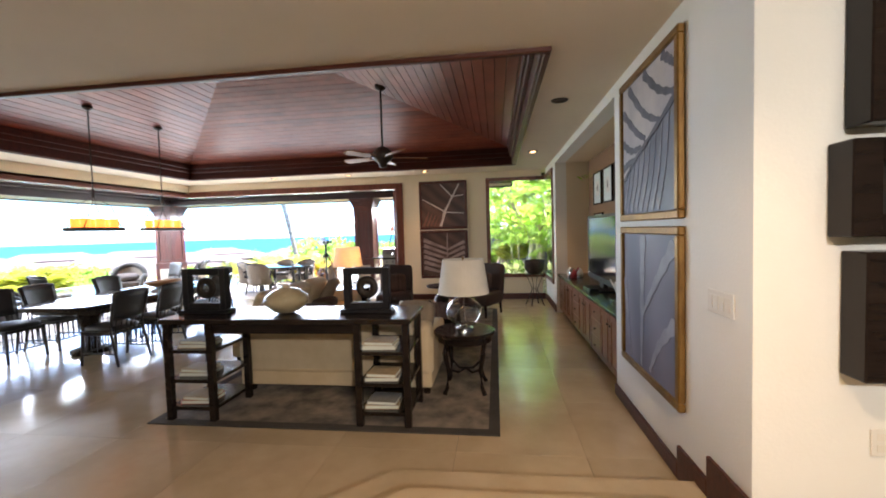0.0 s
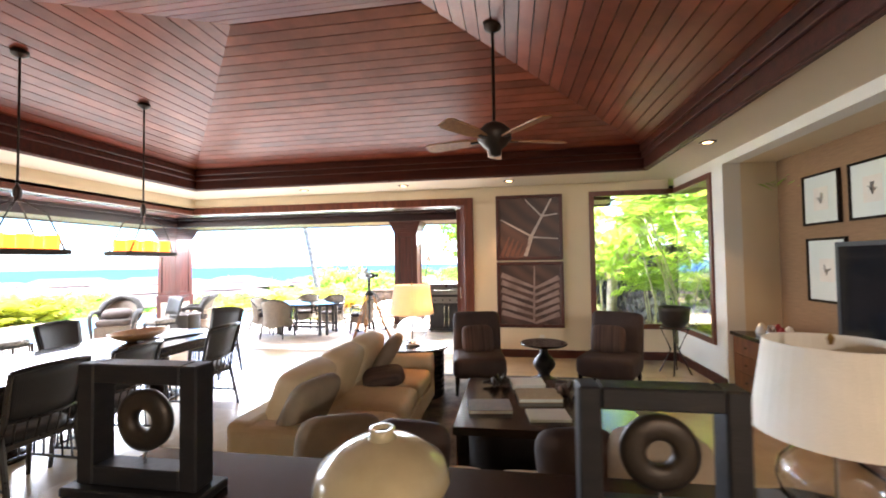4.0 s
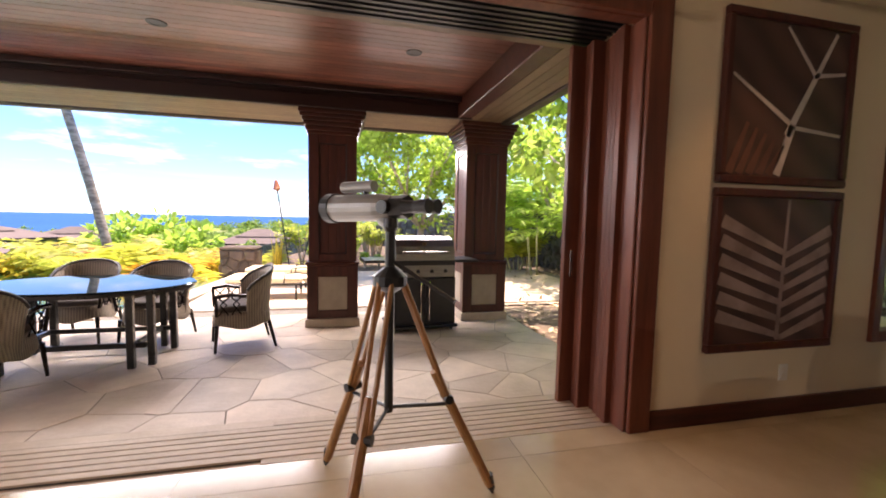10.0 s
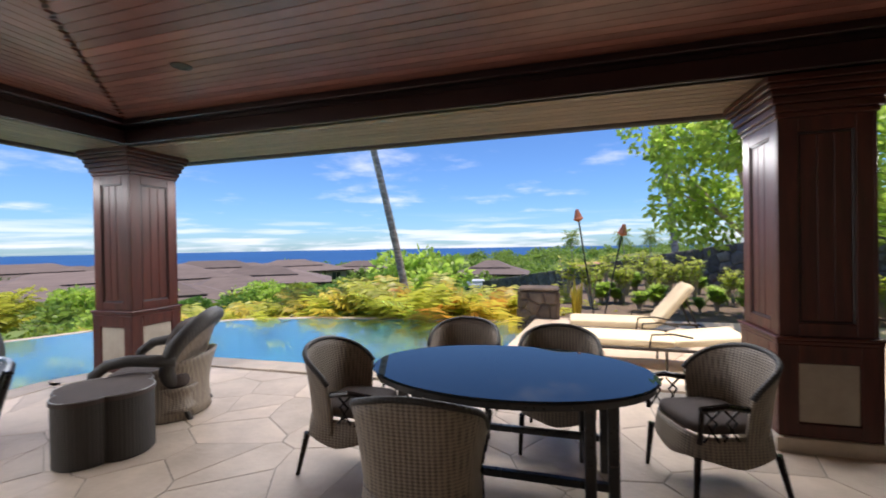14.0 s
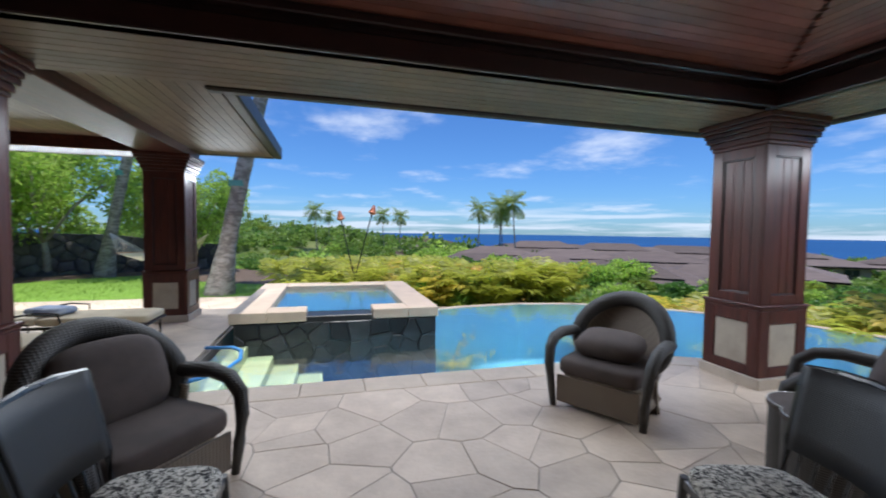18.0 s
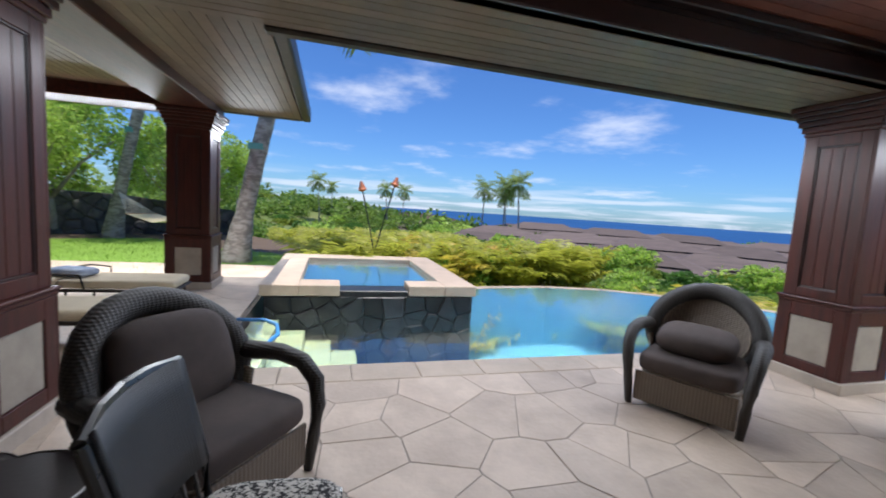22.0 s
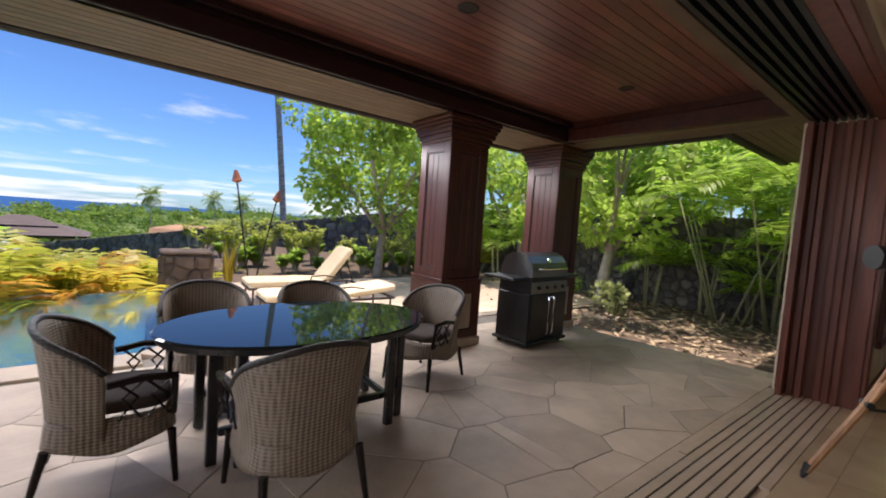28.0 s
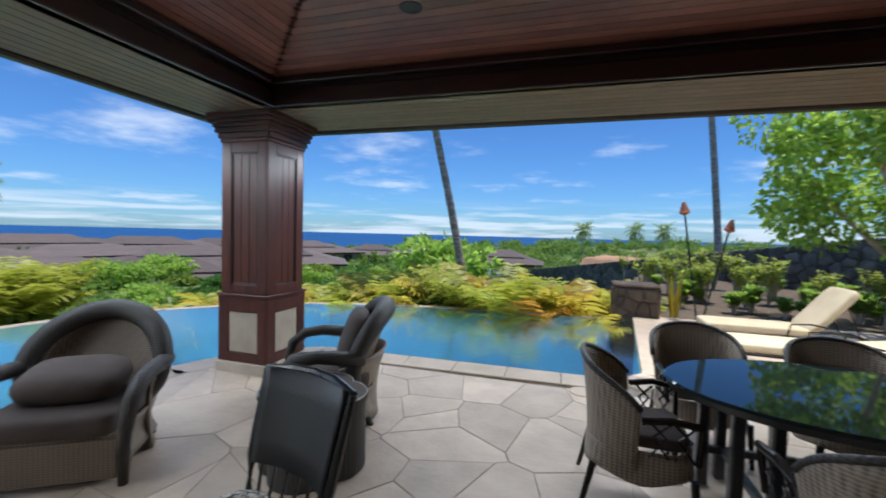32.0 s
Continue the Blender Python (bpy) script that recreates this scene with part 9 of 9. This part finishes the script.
# flagstones: the sloping bed, then the stones
def slope_bed(x0, x1, y0, y1, drop):
    bm = bmnew()
    nx, ny = max(2, int((x1 - x0) / 0.4)), max(2, int((y1 - y0) / 0.4))
    g = [[bm.verts.new((x0 + (x1 - x0) * i / nx, y0 + (y1 - y0) * j / ny, spot_floor(x0 + (x1 - x0) * i / nx, y0 + (y1 - y0) * j / ny) - drop)) for i in range(nx + 1)] for j in range(ny + 1)]
    for j in range(ny):
        for i in range(nx):
            bm.faces.new((g[j][i], g[j][i + 1], g[j + 1][i + 1], g[j + 1][i]))
    return bm


paving = tagged(thing("pavement", "irregular beige flagstone paving with dark joints", "paving"), kind="structure")
part("mortar_bed", slope_bed(-11.85, -7.96, 3.5, 13.4, 0.004), GROUT, paving)
part("mortar_bed", slope_bed(-7.96, -1.62, 9.995, 13.4, 0.004), GROUT, paving)
rest = bmnew()
laid = 0


def clip(poly, axis, v, sign):
    """Keeps the part of a polygon on one side of a line."""
    out = []
    for k in range(len(poly)):
        a, b = poly[k], poly[(k + 1) % len(poly)]
        da, db = sign * (a[axis] - v), sign * (b[axis] - v)
        if da >= 0:
            out.append(a)
        if da * db < 0:
            t = da / (da - db)
            out.append((a[0] + (b[0] - a[0]) * t, a[1] + (b[1] - a[1]) * t))
    return out


def halve(poly, o, n):
    """The part of a polygon on the side of a point that a normal gives."""
    out = []
    for k in range(len(poly)):
        a, b = poly[k], poly[(k + 1) % len(poly)]
        da, db = (a[0] - o[0]) * n[0] + (a[1] - o[1]) * n[1], (b[0] - o[0]) * n[0] + (b[1] - o[1]) * n[1]
        if da >= 0:
            out.append(a)
        if da * db < 0:
            t = da / (da - db)
            out.append((a[0] + (b[0] - a[0]) * t, a[1] + (b[1] - a[1]) * t))
    return out


def split(poly, rg, size, out):
    """Cuts a polygon across its length, askew, again and again, down to stones."""
    area = abs(sum(a[0] * b[1] - b[0] * a[1] for a, b in zip(poly, poly[1:] + poly[:1]))) / 2
    if area < size * rg.uniform(0.7, 1.9):
        out.append(poly)
        return
    a, b = max(itertools.combinations(poly, 2), key=lambda q: (q[0][0] - q[1][0]) ** 2 + (q[0][1] - q[1][1]) ** 2)
    L = math.hypot(b[0] - a[0], b[1] - a[1])
    cx, cy = sum(p[0] for p in poly) / len(poly), sum(p[1] for p in poly) / len(poly)
    t = math.atan2(b[1] - a[1], b[0] - a[0]) + rg.uniform(-0.6, 0.6)
    n = (math.cos(t), math.sin(t))
    k = rg.uniform(-0.12, 0.12) * L
    o = (cx + n[0] * k, cy + n[1] * k)
    split(halve(poly, o, n), rg, size, out)
    split(halve(poly, o, (-n[0], -n[1])), rg, size, out)


def lay(region, gap, seed, cap, house=False):
    """Irregular stones over a rectangle that follow the fall of the paving."""
    global laid
    rg = random.Random(seed)
    x0, x1, y0, y1 = region
    out = []
    split([(x0, y0), (x1, y0), (x1, y1), (x0, y1)], rg, gap * gap, out)
    seeds = [(sum(p[0] for p in c) / len(c) + rg.uniform(-0.4, 0.4) * gap, sum(p[1] for p in c) / len(c) + rg.uniform(-0.4, 0.4) * gap) for c in out if rg.random() > 0.16]
    for c in cells(seeds, [(x0, y0), (x1, y0), (x1, y1), (x0, y1)], 3.0):
        if house and max(p[0] for p in c) > -7.96 and min(p[1] for p in c) < 9.995:
            c = clip(c, 1, 9.995, 1) if sum(p[0] for p in c) / len(c) > -7.96 else clip(c, 0, -7.96, -1)
        if len(c) < 3 or max(p[0] for p in c) - min(p[0] for p in c) < 0.05 or max(p[1] for p in c) - min(p[1] for p in c) < 0.05:
            continue
        c = shrink(c, 0.0035)
        t = rg.uniform(-0.0015, 0.0015)
        own = laid < cap
        bm = bmnew() if own else rest
        m = len(c)
        cx, cy = sum(p[0] for p in c) / m, sum(p[1] for p in c) / m
        lo = [bm.verts.new((p[0], p[1], spot_floor(p[0], p[1]) - 0.03)) for p in c]
        mid = [bm.verts.new((p[0], p[1], spot_floor(p[0], p[1]) + t - 0.004)) for p in c]
        hi = [bm.verts.new((p[0] + (cx - p[0]) * 0.012, p[1] + (cy - p[1]) * 0.012, spot_floor(p[0], p[1]) + t)) for p in c]
        ce = bm.verts.new((cx, cy, spot_floor(cx, cy) + t))
        for j in range(m):
            k = (j + 1) % m
            bm.faces.new((lo[j], lo[k], mid[k], mid[j]))
            bm.faces.new((mid[j], mid[k], hi[k], hi[j]))
            bm.faces.new((hi[j], hi[k], ce))
        if own:
            part("flagstone", bm, FLAG, paving)
            laid += 1


lay((-11.86, -1.62, 3.5, 13.42), 0.53, 3, 290, True)
lay((-6.5, 1.2, 13.85, 18.1), 0.75, 5, 290)
lay((-18.2, -12.2, -0.9, 6.85), 0.75, 6, 120)
tagged(part("far_flagstones", rest, FLAG, paving), kind="stuff")

# pool coping stones along the inner edge
cop = tagged(thing("pool_coping", "pale limestone coping stones along the pool edge", "coping"), kind="structure")
for (a, b) in zip(POOL_IN, POOL_IN[1:]):
    A, B = Vector(a), Vector(b)
    d = (B - A).normalized()
    n = Vector((d.y, -d.x))
    L = (B - A).length
    k = max(1, round(L / 0.62))
    for i in range(k):
        u0, u1 = L * i / k + 0.003, L * (i + 1) / k - 0.003
        q = [A + d * u0 - n * 0.05, A + d * u0 + n * 0.32, A + d * u1 + n * 0.32, A + d * u1 - n * 0.05]
        part("coping_stone", prism([(p.x, p.y) for p in q], -0.10, 0.006, None, 0.008), COPING, cop)
rim = bmnew()
wall_strip(rim, POOL_OUT[:10], -0.10, -0.071, 0.20)
part("vanishing_edge", rim, COPING, cop, "wet pale stone vanishing edge")

# polished floor tiles
fl_ = bpy.data.objects["floor"]
S = 0.91
for i in range(13):
    for j in range(15):
        x0, y0 = -7.6 + S * i, -3.51 + S * j
        x1, y1 = min(x0 + S, 1.72), min(y0 + S, 9.44)
        if x1 - x0 < 0.1 or y1 - y0 < 0.1 or (x0 > -1.3 and y1 < 2.0):
            continue
        part("tile", bx(x0 + 0.0012, x1 - 0.0012, y0 + 0.0012, y1 - 0.0012, FI - 0.02, FI, 0.0), FLOOR, fl_)

# dry leaves on the mulch, grass blades on the lawn
rg = random.Random(77)
b = bmnew()
for k in range(2600):
    x, y = rg.uniform(-1.5, 2.6), rg.uniform(10.0, 18)
    leaf_bm(b, Vector((x, y, -0.045 + 0.03 * rg.random())), Vector((rg.uniform(-1, 1), rg.uniform(-1, 1), rg.uniform(-0.1, 0.3))).normalized(), Vector((rg.uniform(-0.4, 0.4), rg.uniform(-0.4, 0.4), 1)).normalized(), rg.uniform(0.015, 0.04), rg.uniform(0.08, 0.22) * (2.2 if k % 9 == 0 else 1))
tagged(part("leaf_litter", b, DRYLEAF), "dry brown fallen leaves over the mulch bed", "leaf litter", kind="stuff")
b = bmnew()
for k in range(9000):
    x, y = rg.uniform(-23.6, -14.0), rg.uniform(-1.3, 7.3)
    v = Vector((rg.uniform(-0.3, 0.3), rg.uniform(-0.3, 0.3), 1)).normalized()
    inside = False
    for (ax, ay), (bx_, by) in zip(LAWN_LINE, LAWN_LINE[1:] + LAWN_LINE[:1]):
        if (ay > y) != (by > y) and x < ax + (bx_ - ax) * (y - ay) / (by - ay):
            inside = not inside
    if not inside:
        continue
    leaf_bm(b, Vector((x, y, -0.04)), v, rand_dir(rg), 0.006, rg.uniform(0.04, 0.08))
tagged(part("grass", b, BLADE), "short bright green lawn grass", "grass", kind="stuff")
